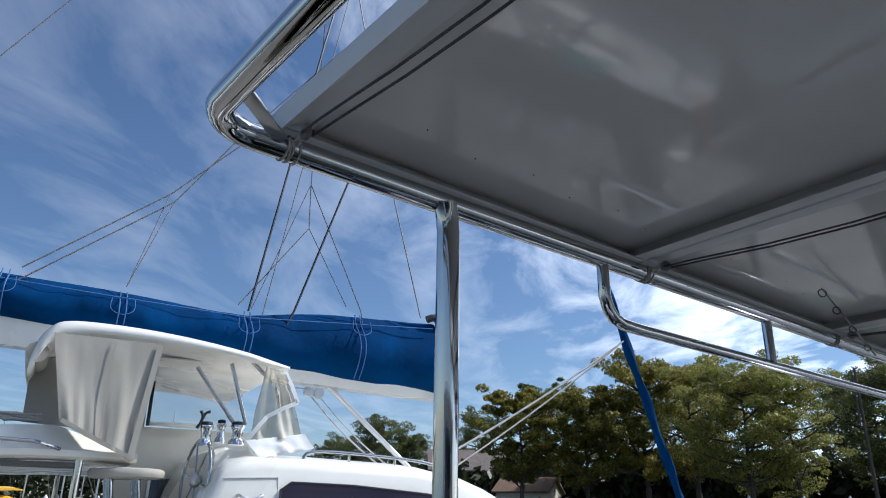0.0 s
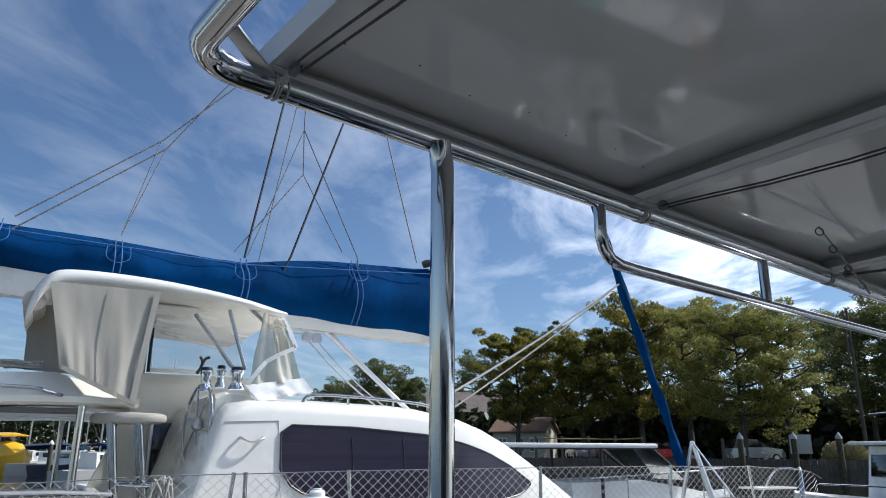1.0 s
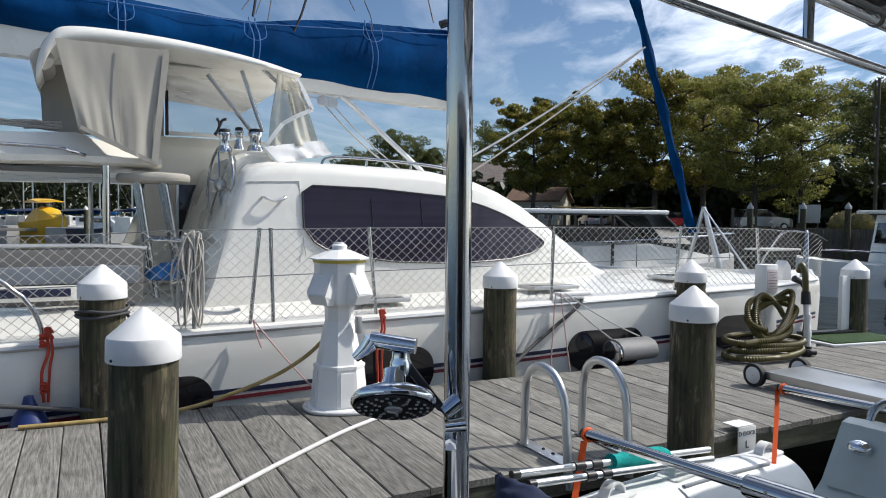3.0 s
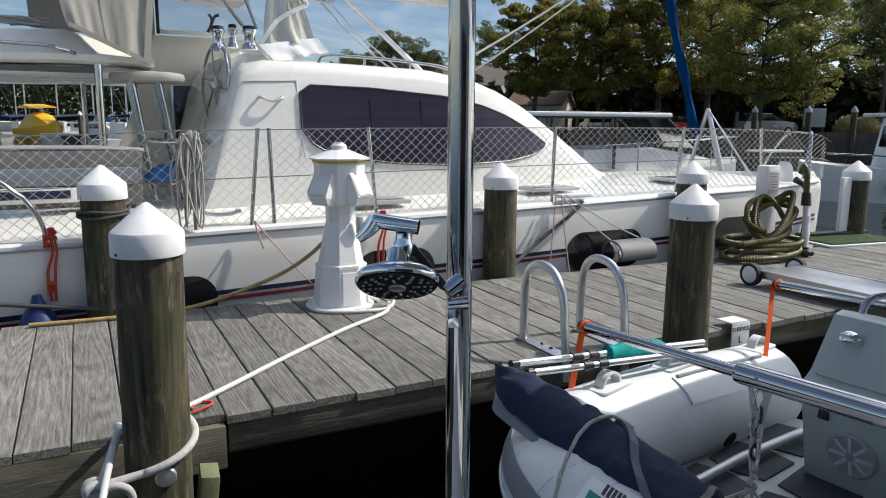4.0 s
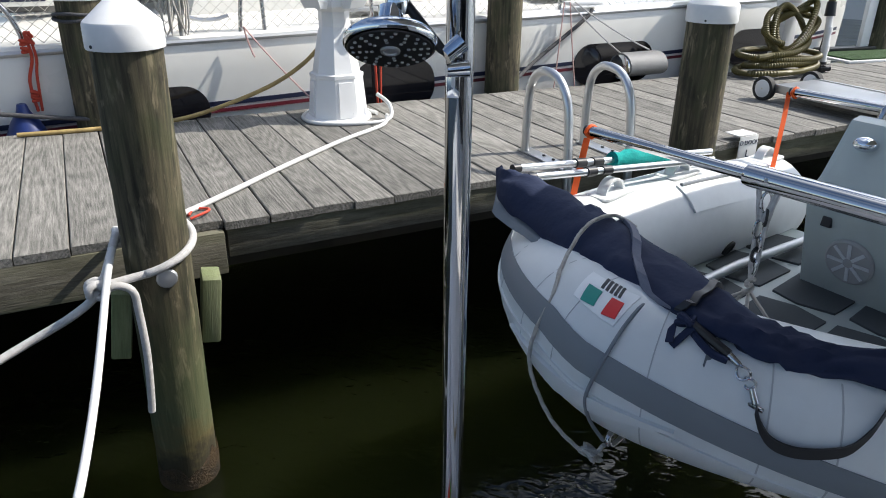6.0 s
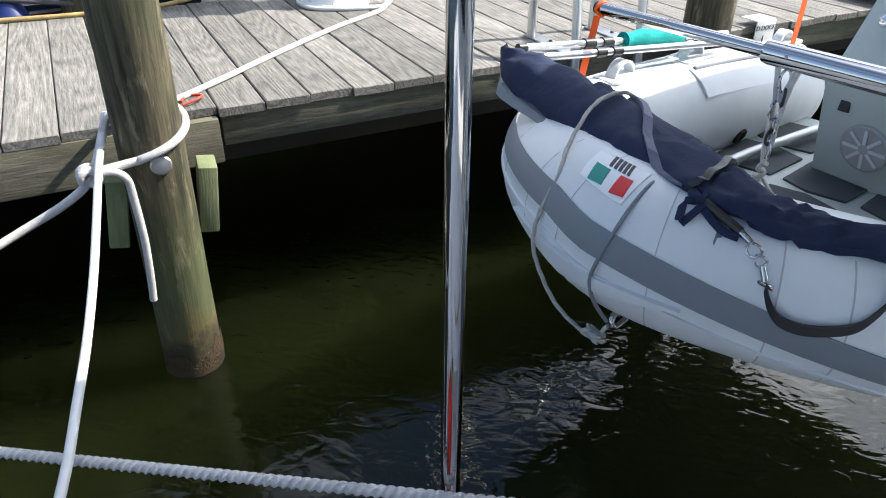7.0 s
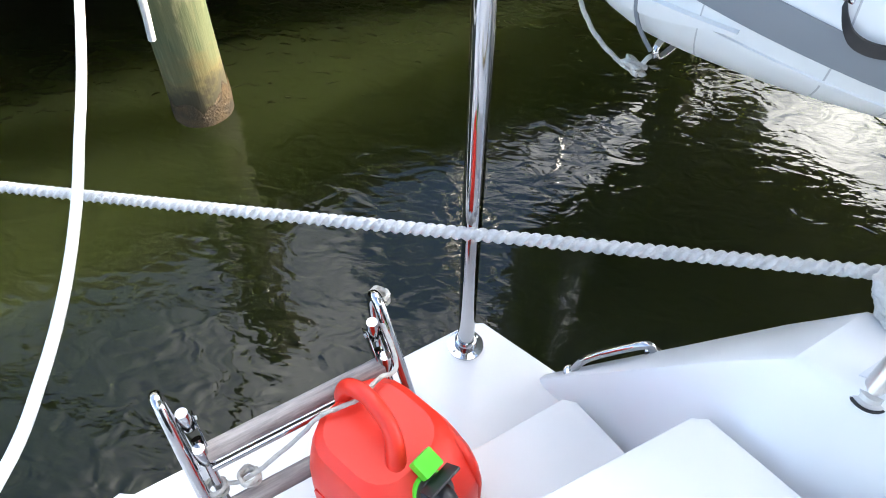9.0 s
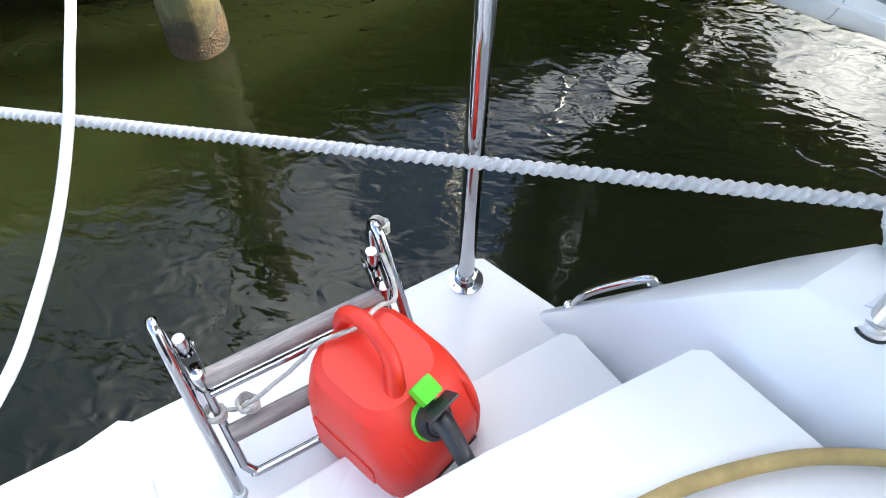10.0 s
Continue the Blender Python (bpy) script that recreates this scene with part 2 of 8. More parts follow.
def pile_mat(name):
    """Old round timber: dark streaks, pale weathered flecks, black blotches and thin algae."""
    m = mat(name, (0.115, 0.098, 0.058), 0.85, color2=(0.02, 0.018, 0.011), scale=46.0, stretch=(1, 1, 0.07), amount=1.0, stain=0.35, stain_scale=5.0,
            bump=0.5, bump_scale=60.0, bump_dist=0.004, rand=0.12)
    t = m.node_tree
    b = t.nodes["Principled BSDF"]
    co = t.nodes.new("ShaderNodeTexCoord")
    col = b.inputs["Base Color"].links[0].from_socket
    for sc, zs, lo, hi, amt, tint in ((26.0, 0.22, 0.56, 0.66, 0.75, (0.235, 0.195, 0.125)), (11.0, 0.30, 0.55, 0.66, 0.8, (0.014, 0.012, 0.008)), (5.0, 0.5, 0.47, 0.66, 0.6, (0.040, 0.052, 0.018))):
        mp = nd(t, "ShaderNodeMapping", Scale=(1.0, 1.0, zs))
        t.links.new(co.outputs["Object"], mp.inputs["Vector"])
        n = nd(t, "ShaderNodeTexNoise", Scale=sc, Detail=5.0, Roughness=0.62, Distortion=0.4)
        t.links.new(mp.outputs["Vector"], n.inputs["Vector"])
        r = t.nodes.new("ShaderNodeMapRange")
        r.inputs["From Min"].default_value, r.inputs["From Max"].default_value, r.inputs["To Max"].default_value = lo, hi, amt
        t.links.new(n.outputs["Fac"], r.inputs["Value"])
        mx = nd(t, "ShaderNodeMixRGB", Color2=(*tint, 1))
        t.links.new(r.outputs["Result"], mx.inputs["Fac"])
        t.links.new(col, mx.inputs["Color1"])
        col = mx.outputs["Color"]
    # algae and rusty tide stains above the water line, ragged at their edges
    sep = t.nodes.new("ShaderNodeSeparateXYZ")
    t.links.new(co.outputs["Object"], sep.inputs["Vector"])
    rag = nd(t, "ShaderNodeTexNoise", Scale=9.0, Detail=4.0, Roughness=0.6)
    t.links.new(co.outputs["Object"], rag.inputs["Vector"])
    edge = t.nodes.new("ShaderNodeMath")
    edge.operation = "MULTIPLY_ADD"
    edge.inputs[1].default_value = 0.55
    t.links.new(rag.outputs["Fac"], edge.inputs[0])
    t.links.new(sep.outputs["Z"], edge.inputs[2])
    for hi, lo, amt, tint in ((1.10, 0.78, 0.55, (0.075, 0.10, 0.040)), (0.62, 0.48, 0.5, (0.13, 0.085, 0.028)), (0.50, 0.40, 0.9, (0.030, 0.026, 0.014))):
        r = t.nodes.new("ShaderNodeMapRange")
        r.inputs["From Min"].default_value, r.inputs["From Max"].default_value, r.inputs["To Max"].default_value = hi, lo, amt
        t.links.new(edge.outputs["Value"], r.inputs["Value"])
        mx = nd(t, "ShaderNodeMixRGB", Color2=(*tint, 1))
        t.links.new(r.outputs["Result"], mx.inputs["Fac"])
        t.links.new(col, mx.inputs["Color1"])
        col = mx.outputs["Color"]
    t.links.new(col, b.inputs["Base Color"])
    return m


PILE = pile_mat("piling_timber")
BLOCKW = wood_mat("block_timber", (0.25, 0.27, 0.15), (0.10, 0.11, 0.055), 2, ring=20, rand=0.1, moss=(0.19, 0.24, 0.09))
TEAK = wood_mat("grey_teak", (0.42, 0.38, 0.36), (0.12, 0.10, 0.095), 0, ring=30, rand=0.1)
BLUE = mat("blue_canvas", (0.001, 0.043, 0.15), 0.9, color2=(0.001, 0.026, 0.09), amount=0.8, scale=3.0, stretch=(1, 1, 1), stain=0.25, stain_scale=2.2, bump=0.5, bump_scale=5.0, bump_dist=0.02)
BLUE.node_tree.nodes["Principled BSDF"].inputs["Specular IOR Level"].default_value = 0.06
NAVY = mat("navy_canvas", (0.012, 0.022, 0.062), 0.85, color2=(0.008, 0.014, 0.042), amount=0.6, stain=0.2, stain_scale=6, bump=0.25, bump_scale=9.0, bump_dist=0.02)
CANVAS = mat("cream_canvas", (0.39, 0.37, 0.325), 0.8, color2=(0.31, 0.285, 0.24), amount=0.5, stain=0.12, stain_scale=3, bump=0.2, bump_scale=3.0, bump_dist=0.02)
HYP = plain("light_hypalon", (0.72, 0.74, 0.74), 0.36, color2=(0.64, 0.66, 0.67), stain=0.08, stain_scale=4, bump=0.06)
SEAM = plain("seam_tape", (0.46, 0.48, 0.49), 0.45)
FADED = mat("faded_canvas", (0.20, 0.22, 0.24), 0.85, color2=(0.13, 0.145, 0.16), scale=16, amount=0.7, stain=0.15, stain_scale=8, bump=0.4, bump_scale=20, bump_dist=0.01)
HYPD = plain("dark_grey_hypalon", (0.19, 0.21, 0.235), 0.5, color2=(0.17, 0.19, 0.21), stain=0.1, bump=0.1)
CONSOLE = plain("grey_green_gelcoat", (0.50, 0.55, 0.52), 0.35, coat=0.2)
FLOORG = plain("grey_floor_gelcoat", (0.40, 0.44, 0.425), 0.45)
FLOORPAD = mat("foam_floor_pad", (0.07, 0.08, 0.085), 0.85, bump=0.5, bump_scale=300, stain=0.1)
RED = mat("red_plastic", (0.72, 0.028, 0.013), 0.42, color2=(0.60, 0.021, 0.011), amount=0.3, stain=0.07, stain_scale=9, bump=0.12, bump_scale=140, bump_dist=0.002)
GREEN = plain("green_plastic", (0.08, 0.62, 0.03), 0.4)
TEAL = mat("teal_cloth", (0.0, 0.36, 0.33), 0.9, color2=(0.0, 0.24, 0.23), scale=40, amount=0.8, bump=0.8, bump_scale=120, bump_dist=0.008)
ORANGE = plain("orange_webbing", (0.85, 0.11, 0.01), 0.6, bump=0.3, bump_scale=400)
REDCORD = mat("red_cord", (0.50, 0.06, 0.03), 0.8, color2=(0.34, 0.05, 0.03), bump=0.6, bump_scale=300)
ROPE = mat("white_rope", (0.54, 0.53, 0.52), 0.9, color2=(0.38, 0.365, 0.35), scale=60, amount=0.6, bump=0.6, bump_scale=260, bump_dist=0.003, stain=0.12, stain_scale=8)
ROPEG = mat("grey_rope", (0.50, 0.48, 0.44), 0.88, color2=(0.33, 0.31, 0.27), scale=80, amount=0.7, bump=0.7, bump_scale=260, bump_dist=0.003)
ROPED = mat("dark_line", (0.045, 0.045, 0.05), 0.85, color2=(0.10, 0.10, 0.10), scale=160, amount=0.8, bump=0.6, bump_scale=300)
HOSEW = plain("white_hose", (0.62, 0.62, 0.61), 0.42, stain=0.1)
HOSEY = mat("yellow_hose", (0.43, 0.31, 0.12), 0.5, color2=(0.24, 0.16, 0.06), amount=0.7, scale=14, stain=0.2, stain_scale=16)
HOSEO = mat("olive_suction_hose", (0.105, 0.086, 0.020), 0.45, color2=(0.055, 0.046, 0.014), amount=0.6, scale=10, stain=0.2)
TINT = mat("tinted_window", (0.020, 0.015, 0.028), 0.06, color2=(0.035, 0.028, 0.045), amount=0.6, stretch=(0.3, 1, 22), scale=1.2, coat=0.15, bump=0.0, stain=0.2)
TINT.node_tree.nodes["Principled BSDF"].inputs["Specular IOR Level"].default_value = 0.25
DARKGLASS = plain("dark_glass", (0.012, 0.012, 0.015), 0.05, coat=0.5, bump=0.0)
MESHGREY = mat("prop_grey", (0.20, 0.20, 0.20), 0.5, bump=0.8, bump_scale=350, bump_dist=0.003)
NETCORD = plain("net_cord", (0.62, 0.60, 0.55), 0.85, bump=0.3, bump_scale=300)
WIRE = plain("rigging_wire", (0.16, 0.16, 0.165), 0.6, 0.0)
NAVYSTRIPE = plain("navy_stripe", (0.015, 0.02, 0.05), 0.35)
MAROON = plain("maroon_stripe", (0.14, 0.02, 0.03), 0.35)
GOLD = plain("yellow_band", (0.55, 0.44, 0.06), 0.5)
ORANGE_BUOY = plain("navy_fender", (0.015, 0.03, 0.13), 0.35)


def clear_mat(name, color, alpha, rough=0.08, film=(0.75, 0.74, 0.70)):
    m = bpy.data.materials.new(name)
    m.use_nodes = True
    t = m.node_tree
    out = t.nodes["Material Output"]
    t.nodes.remove(t.nodes["Principled BSDF"])
    tr = nd(t, "ShaderNodeBsdfTransparent", Color=(*color, 1))
    gl = nd(t, "ShaderNodeBsdfPrincipled", Base_Color=(*film, 1), Roughness=rough)
    mx = t.nodes.new("ShaderNodeMixShader")
    co = t.nodes.new("ShaderNodeTexCoord")
    n = nd(t, "ShaderNodeTexNoise", Scale=2.5, Detail=3.0)
    t.links.new(co.outputs["Object"], n.inputs["Vector"])
    mr = t.nodes.new("ShaderNodeMapRange")
    mr.inputs["From Min"].default_value, mr.inputs["From Max"].default_value = 0.3, 0.7
    mr.inputs["To Min"].default_value, mr.inputs["To Max"].default_value = alpha * 0.5, min(1.0, alpha * 1.6)
    t.links.new(n.outputs["Fac"], mr.inputs["Value"])
    t.links.new(mr.outputs["Result"], mx.inputs["Fac"])
    t.links.new(tr.outputs["BSDF"], mx.inputs[1])
    t.links.new(gl.outputs["BSDF"], mx.inputs[2])
    t.links.new(mx.outputs["Shader"], out.inputs["Surface"])
    return m


VINYL = clear_mat("clear_vinyl", (0.93, 0.92, 0.88), 0.42, 0.3, (0.60, 0.565, 0.48))
SCREEN = clear_mat("clear_screen", (0.95, 0.95, 0.95), 0.07, 0.1)


def water_mat():
    m = bpy.data.materials.new("harbour_water")
    m.use_nodes = True
    t = m.node_tree
    L = t.links.new
    b = t.nodes["Principled BSDF"]
    b.inputs["Roughness"].default_value = 0.02
    b.inputs["IOR"].default_value = 1.333
    co = t.nodes.new("ShaderNodeTexCoord")
    n0 = nd(t, "ShaderNodeTexNoise", Scale=0.5, Detail=3.0)
    L(co.outputs["Object"], n0.inputs["Vector"])
    mx = nd(t, "ShaderNodeMixRGB", Color1=(0.0064, 0.0084, 0.0024, 1), Color2=(0.0082, 0.0106, 0.0032, 1))
    L(n0.outputs["Fac"], mx.inputs["Fac"])
    L(mx.outputs["Color"], b.inputs["Base Color"])
    b.inputs["Subsurface Weight"].default_value = 1.0
    b.inputs["Subsurface Radius"].default_value = (1.0, 1.0, 0.6)
    b.inputs["Subsurface Scale"].default_value = 6.0
    mp = nd(t, "ShaderNodeMapping", Scale=(1.0, 1.5, 1.0), Rotation=(0, 0, 0.7))
    L(co.outputs["Object"], mp.inputs["Vector"])
    # slow swell, wind ripples that come and go in patches
    n1 = nd(t, "ShaderNodeTexNoise", Scale=1.7, Detail=0.5, Roughness=0.4, Distortion=0.3)
    n2 = nd(t, "ShaderNodeTexNoise", Scale=8.5, Detail=1.5, Roughness=0.45, Distortion=1.1)
    n3 = nd(t, "ShaderNodeTexNoise", Scale=0.9, Detail=2.0, Roughness=0.5)
    for n in (n1, n2, n3):
        L(mp.outputs["Vector"], n.inputs["Vector"])
    gust = t.nodes.new("ShaderNodeMapRange")
    gust.inputs["From Min"].default_value, gust.inputs["From Max"].default_value = 0.38, 0.62
    gust.inputs["To Min"].default_value, gust.inputs["To Max"].default_value = 0.13, 0.40
    L(n3.outputs["Fac"], gust.inputs["Value"])
    b1 = nd(t, "ShaderNodeBump", Strength=0.20, Distance=0.06)
    b2 = nd(t, "ShaderNodeBump", Distance=0.013)
    L(gust.outputs["Result"], b2.inputs["Strength"])
    L(n1.outputs["Fac"], b1.inputs["Height"])
    L(n2.outputs["Fac"], b2.inputs["Height"])
    L(b1.outputs["Normal"], b2.inputs["Normal"])
    # fine wind streaks across the rest
    mf = nd(t, "ShaderNodeMapping", Scale=(1.0, 2.8, 1.0), Rotation=(0, 0, -0.35))
    L(co.outputs["Object"], mf.inputs["Vector"])
    n4 = nd(t, "ShaderNodeTexNoise", Scale=11.0, Detail=2.0, Roughness=0.5, Distortion=0.6)
    L(mf.outputs["Vector"], n4.inputs["Vector"])
    b3 = nd(t, "ShaderNodeBump", Strength=0.09, Distance=0.010)
    L(n4.outputs["Fac"], b3.inputs["Height"])
    L(b2.outputs["Normal"], b3.inputs["Normal"])
    L(b3.outputs["Normal"], b.inputs["Normal"])
    return m


WATER = water_mat()
GRASS = mat("grass", (0.10, 0.14, 0.035), 0.9, color2=(0.16, 0.17, 0.06), scale=2, amount=0.8, stain=0.3, stain_scale=0.1, bump=0.6, bump_scale=30, bump_dist=0.05)
ASPHALT = mat("asphalt", (0.055, 0.055, 0.055), 0.9, color2=(0.09, 0.09, 0.085), scale=1.0, stain=0.2, stain_scale=0.2, bump=0.4, bump_scale=60)
BULK = mat("bulkhead_timber", (0.16, 0.13, 0.10), 0.9, color2=(0.07, 0.06, 0.05), scale=3, stretch=(6, 6, 0.4), amount=0.9, stain=0.3, stain_scale=1)
BARK = mat("bark", (0.10, 0.085, 0.07), 0.95, color2=(0.045, 0.04, 0.035), scale=5, stretch=(1, 1, 0.2), amount=0.9, bump=0.8, bump_scale=12, bump_dist=0.03)


def leaf_mat(name, c, c2, gloss=0.45):
    m = mat(name, c, gloss, color2=c2, scale=0.45, amount=1.0, stain=0.25, stain_scale=0.25, bump=0.0, island=0.45)
    t = m.node_tree
    b = t.nodes["Principled BSDF"]
    tl = t.nodes.new("ShaderNodeBsdfTranslucent")
    mx = nd(t, "ShaderNodeMixShader", Fac=0.42)
    src = b.inputs["Base Color"].links[0].from_socket
    t.links.new(src, tl.inputs["Color"])
    t.links.new(b.outputs["BSDF"], mx.inputs[1])
    t.links.new(tl.outputs["BSDF"], mx.inputs[2])
    t.links.new(mx.outputs["Shader"], t.nodes["Material Output"].inputs["Surface"])
    return m


LEAF_A = leaf_mat("locust_leaves", (0.17, 0.18, 0.032), (0.31, 0.245, 0.04))
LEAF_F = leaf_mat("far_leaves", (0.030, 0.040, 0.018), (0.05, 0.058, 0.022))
LEAF_B = leaf_mat("dark_leaves", (0.09, 0.115, 0.034), (0.15, 0.165, 0.045))
LEAF_C = leaf_mat("light_leaves", (0.215, 0.235, 0.052), (0.32, 0.29, 0.075))
PAMPAS = mat("dry_grass", (0.42, 0.36, 0.22), 0.9, color2=(0.26, 0.24, 0.12), scale=8, amount=0.8, island=0.3)

# ---- geometry kit ----


class Geo:
    """Collects vertices and faces for one mesh."""

    def __init__(self):
        self.v, self.f = [], []

    def add(self, vs, fs):
        k = len(self.v)
        self.v += [tuple(map(float, p)) for p in vs]
        self.f += [tuple(i + k for i in q) for q in fs]
        return self

    def box(self, c, s, bev=0.0, m=None):
        x, y, z = (d / 2 for d in s)
        b = min(bev, x * 0.9, y * 0.9, z * 0.9)
        if b <= 0:
            vs = [(i * x, j * y, k * z) for i in (-1, 1) for j in (-1, 1) for k in (-1, 1)]
            fs = [(0, 1, 3, 2), (4, 6, 7, 5), (0, 4, 5, 1), (2, 3, 7, 6), (0, 2, 6, 4), (1, 5, 7, 3)]
        else:
            bm = bmesh.new()
            bmesh.ops.create_cube(bm, size=1.0)
            for q in bm.verts:
                q.co = Vector((q.co.x * 2 * x, q.co.y * 2 * y, q.co.z * 2 * z))
            bmesh.ops.bevel(bm, geom=list(bm.edges), offset=b, segments=2, affect="EDGES", profile=0.6)
            bm.verts.index_update()
            vs = [tuple(q.co) for q in bm.verts]
            fs = [tuple(q.index for q in f.verts) for f in bm.faces]
            bm.free()
        mm = m or Matrix()
        return self.add([Vector(c) + mm.to_3x3() @ Vector(p) for p in vs], fs)

    def rings(self, rings, cap=True, closed=False):
        n = len(rings[0])
        vs = [p for r in rings for p in r]
        fs = []
        m = len(rings)
        for a in range(m if closed else m - 1):
            b = (a + 1) % m
            for i in range(n):
                j = (i + 1) % n
                fs.append((a * n + i, a * n + j, b * n + j, b * n + i))
        if cap and not closed:
            fs.append(tuple(range(n - 1, -1, -1)))
            fs.append(tuple((m - 1) * n + i for i in range(n)))
        return self.add(vs, fs)

    def tube(self, pts, r, n=10, closed=False, cap=True, smooth=0, twist=0.0, lobes=0):
        """A round bar along points; r may be a list. lobes: strands laid round a rope."""
        P = [Vector(p) for p in pts]
        if smooth:
            P = spline(P, smooth, closed)
        R = r if isinstance(r, (list, tuple)) else None
        if R and len(R) != len(P):
            R = list(np.interp(np.linspace(0, 1, len(P)), np.linspace(0, 1, len(R)), R))
        up = None
        rings = []
        for i, p in enumerate(P):
            if closed:
                d = P[(i + 1) % len(P)] - P[i - 1]
            else:
                d = P[min(i + 1, len(P) - 1)] - P[max(i - 1, 0)]
            if d.length < 1e-9:
                d = Vector((0, 0, 1))
            d.normalize()
            if up is None:
                up = d.orthogonal().normalized()
            up = (up - d * up.dot(d))
            up = up.normalized() if up.length > 1e-6 else d.orthogonal().normalized()
            side = d.cross(up)
            rr = R[i] if R else r
            ring = []
            for k in range(n):
                a = 2 * math.pi * k / n
                q = rr * (1 + (0.22 * math.cos(lobes * (a + twist * i)) if lobes else 0))
                ring.append(p + (up * math.cos(a) + side * math.sin(a)) * q)
            rings.append(ring)
        return self.rings(rings, cap, closed)

    def cyl(self, a, b, r0, r1=None, n=16, cap=True):
        return self.tube([a, b], [r0, r0 if r1 is None else r1], n, cap=cap)

    def lathe(self, prof, c=(0, 0, 0), n=24, m=None):
        """Turned shape round z from (radius, height) pairs."""
        mm = (m or Matrix()).to_3x3()
        rings = [[Vector(c) + mm @ Vector((r * math.cos(2 * math.pi * k / n), r * math.sin(2 * math.pi * k / n), z)) for k in range(n)] for r, z in prof]
        return self.rings(rings)

    def ell(self, c, s, n=14, k=8):
        prof = [(max(1e-4, math.sin(math.pi * i / k)), -math.cos(math.pi * i / k)) for i in range(k + 1)]
        rings = [[(c[0] + s[0] * r * math.cos(2 * math.pi * j / n), c[1] + s[1] * r * math.sin(2 * math.pi * j / n), c[2] + s[2] * z) for j in range(n)] for r, z in prof]
        return self.rings(rings)

    def prism(self, poly, axis, a, b):
        """A flat outline (pairs) drawn out between a and b along an axis."""
        def put(p, h):
            return {0: (h, p[0], p[1]), 1: (p[0], h, p[1]), 2: (p[0], p[1], h)}[axis]
        return self.rings([[put(p, a) for p in poly], [put(p, b) for p in poly]])


def spline(P, k, closed=False):
    out = []
    n = len(P)
    for i in range(n if closed else n - 1):
        p = [P[(i + j) % n] if closed else P[min(max(i + j, 0), n - 1)] for j in (-1, 0, 1, 2)]
        for s in range(k):
            t = s / k
            out.append(0.5 * ((2 * p[1]) + (p[2] - p[0]) * t + (2 * p[0] - 5 * p[1] + 4 * p[2] - p[3]) * t * t + (3 * p[1] - p[0] - 3 * p[2] + p[3]) * t ** 3))
    if not closed:
        out.append(P[-1].copy())
    return out


def to_mesh(name, g, material, smooth=True, angle=38):
    me = bpy.data.meshes.new(name)
    me.from_pydata(g.v, [], g.f)
    me.materials.append(material)
    if smooth:
        bm = bmesh.new()
        bm.from_mesh(me)
        bmesh.ops.recalc_face_normals(bm, faces=list(bm.faces))
        lim = radians(angle)
        for f in bm.faces:
            f.smooth = True
        for e in bm.edges:
            if len(e.link_faces) == 2 and e.calc_face_angle(0) > lim:
                e.smooth = False
        bm.to_mesh(me)
        bm.free()
    me.validate()
    return me


def root(name, m, label, category, group="", kind=""):
    ob = new(name)
    ob.empty_display_size = 0.1
    ob.matrix_world = m
    return tagged(ob, label, category, group, kind)


def part(name, g, material, parent, label="", smooth=True, angle=38):
    ob = new(name, to_mesh(name, g, material, smooth, angle))
    ob.parent = parent
    if label:
        ob["label"] = label
    return ob


def single(name, g, material, label, category, m=None, group="", kind="", smooth=True, angle=38):
    ob = new(name, to_mesh(name, g, material, smooth, angle))
    if m:
        ob.matrix_world = m
    return tagged(ob, label, category, group, kind)


def rrect(x0, y0, x1, y1, r, n=5):
    """Rounded rectangle outline."""
    pts = []
    for cx, cy, a0 in ((x1 - r, y1 - r, 0), (x0 + r, y1 - r, 90), (x0 + r, y0 + r, 180), (x1 - r, y0 + r, 270)):
        for i in range(n + 1):
            a = radians(a0 + 90 * i / n)
            pts.append((cx + r * math.cos(a), cy + r * math.sin(a)))
    return pts


# ---- frames of reference ----
DOCK_TURN = 35.0
DECK = 0.78          # top of the dock boards
SEA = -0.15          # water level
FD = pose(0, 0, 0, 0, 0, DOCK_TURN)


def dk(s, v, z=0.0):
    """Dock coordinates: s along the dock, v across it, to the world."""
    return FD @ Vector((s, v, z))


def dframe(s, v, z=0.0, turn=0.0):
    p = dk(s, v, z)
    return pose(p.x, p.y, p.z, 0, 0, DOCK_TURN + turn)


# ---- water and shore ----
g = Geo()
g.add([(-900, -900, SEA), (900, -900, SEA), (900, 900, SEA), (-900, 900, SEA)], [(0, 1, 2, 3)])
single("water", g, WATER, "dark green harbour water with gentle ripples", "water", kind="structure")

# ---- dock ----
near_v, far_v = 2.545, 4.21


def far_edge(s):
    return 4.27 - 0.033 * s


dock = root("dock", dframe(0, 0, 0), "weathered grey plank dock on timber beams", "dock", kind="structure")
# close-set joists; the extra ones help darken the dock's underside
for v in (2.80, 3.05, 3.30, 3.55, 3.80, 4.05):
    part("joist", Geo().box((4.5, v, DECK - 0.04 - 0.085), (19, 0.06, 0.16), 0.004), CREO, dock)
g = Geo().box((-2.2, near_v + 0.002, DECK - 0.035 - 0.085), (5.65, 0.045, 0.17), 0.005)
part("fascia_board", g, FASCIA, dock, "weathered edge timber with green algae")
g = Geo().box((7.34, near_v + 0.035, DECK - 0.035 - 0.06), (13.4, 0.045, 0.12), 0.005)
part("fascia_board", g, FASCIA, dock, "weathered edge timber with green algae")
g = Geo().box((4.5, 4.2, DECK - 0.15), (18, 0.04, 0.17), 0.005)
part("rear_fascia", g, CREO, dock)
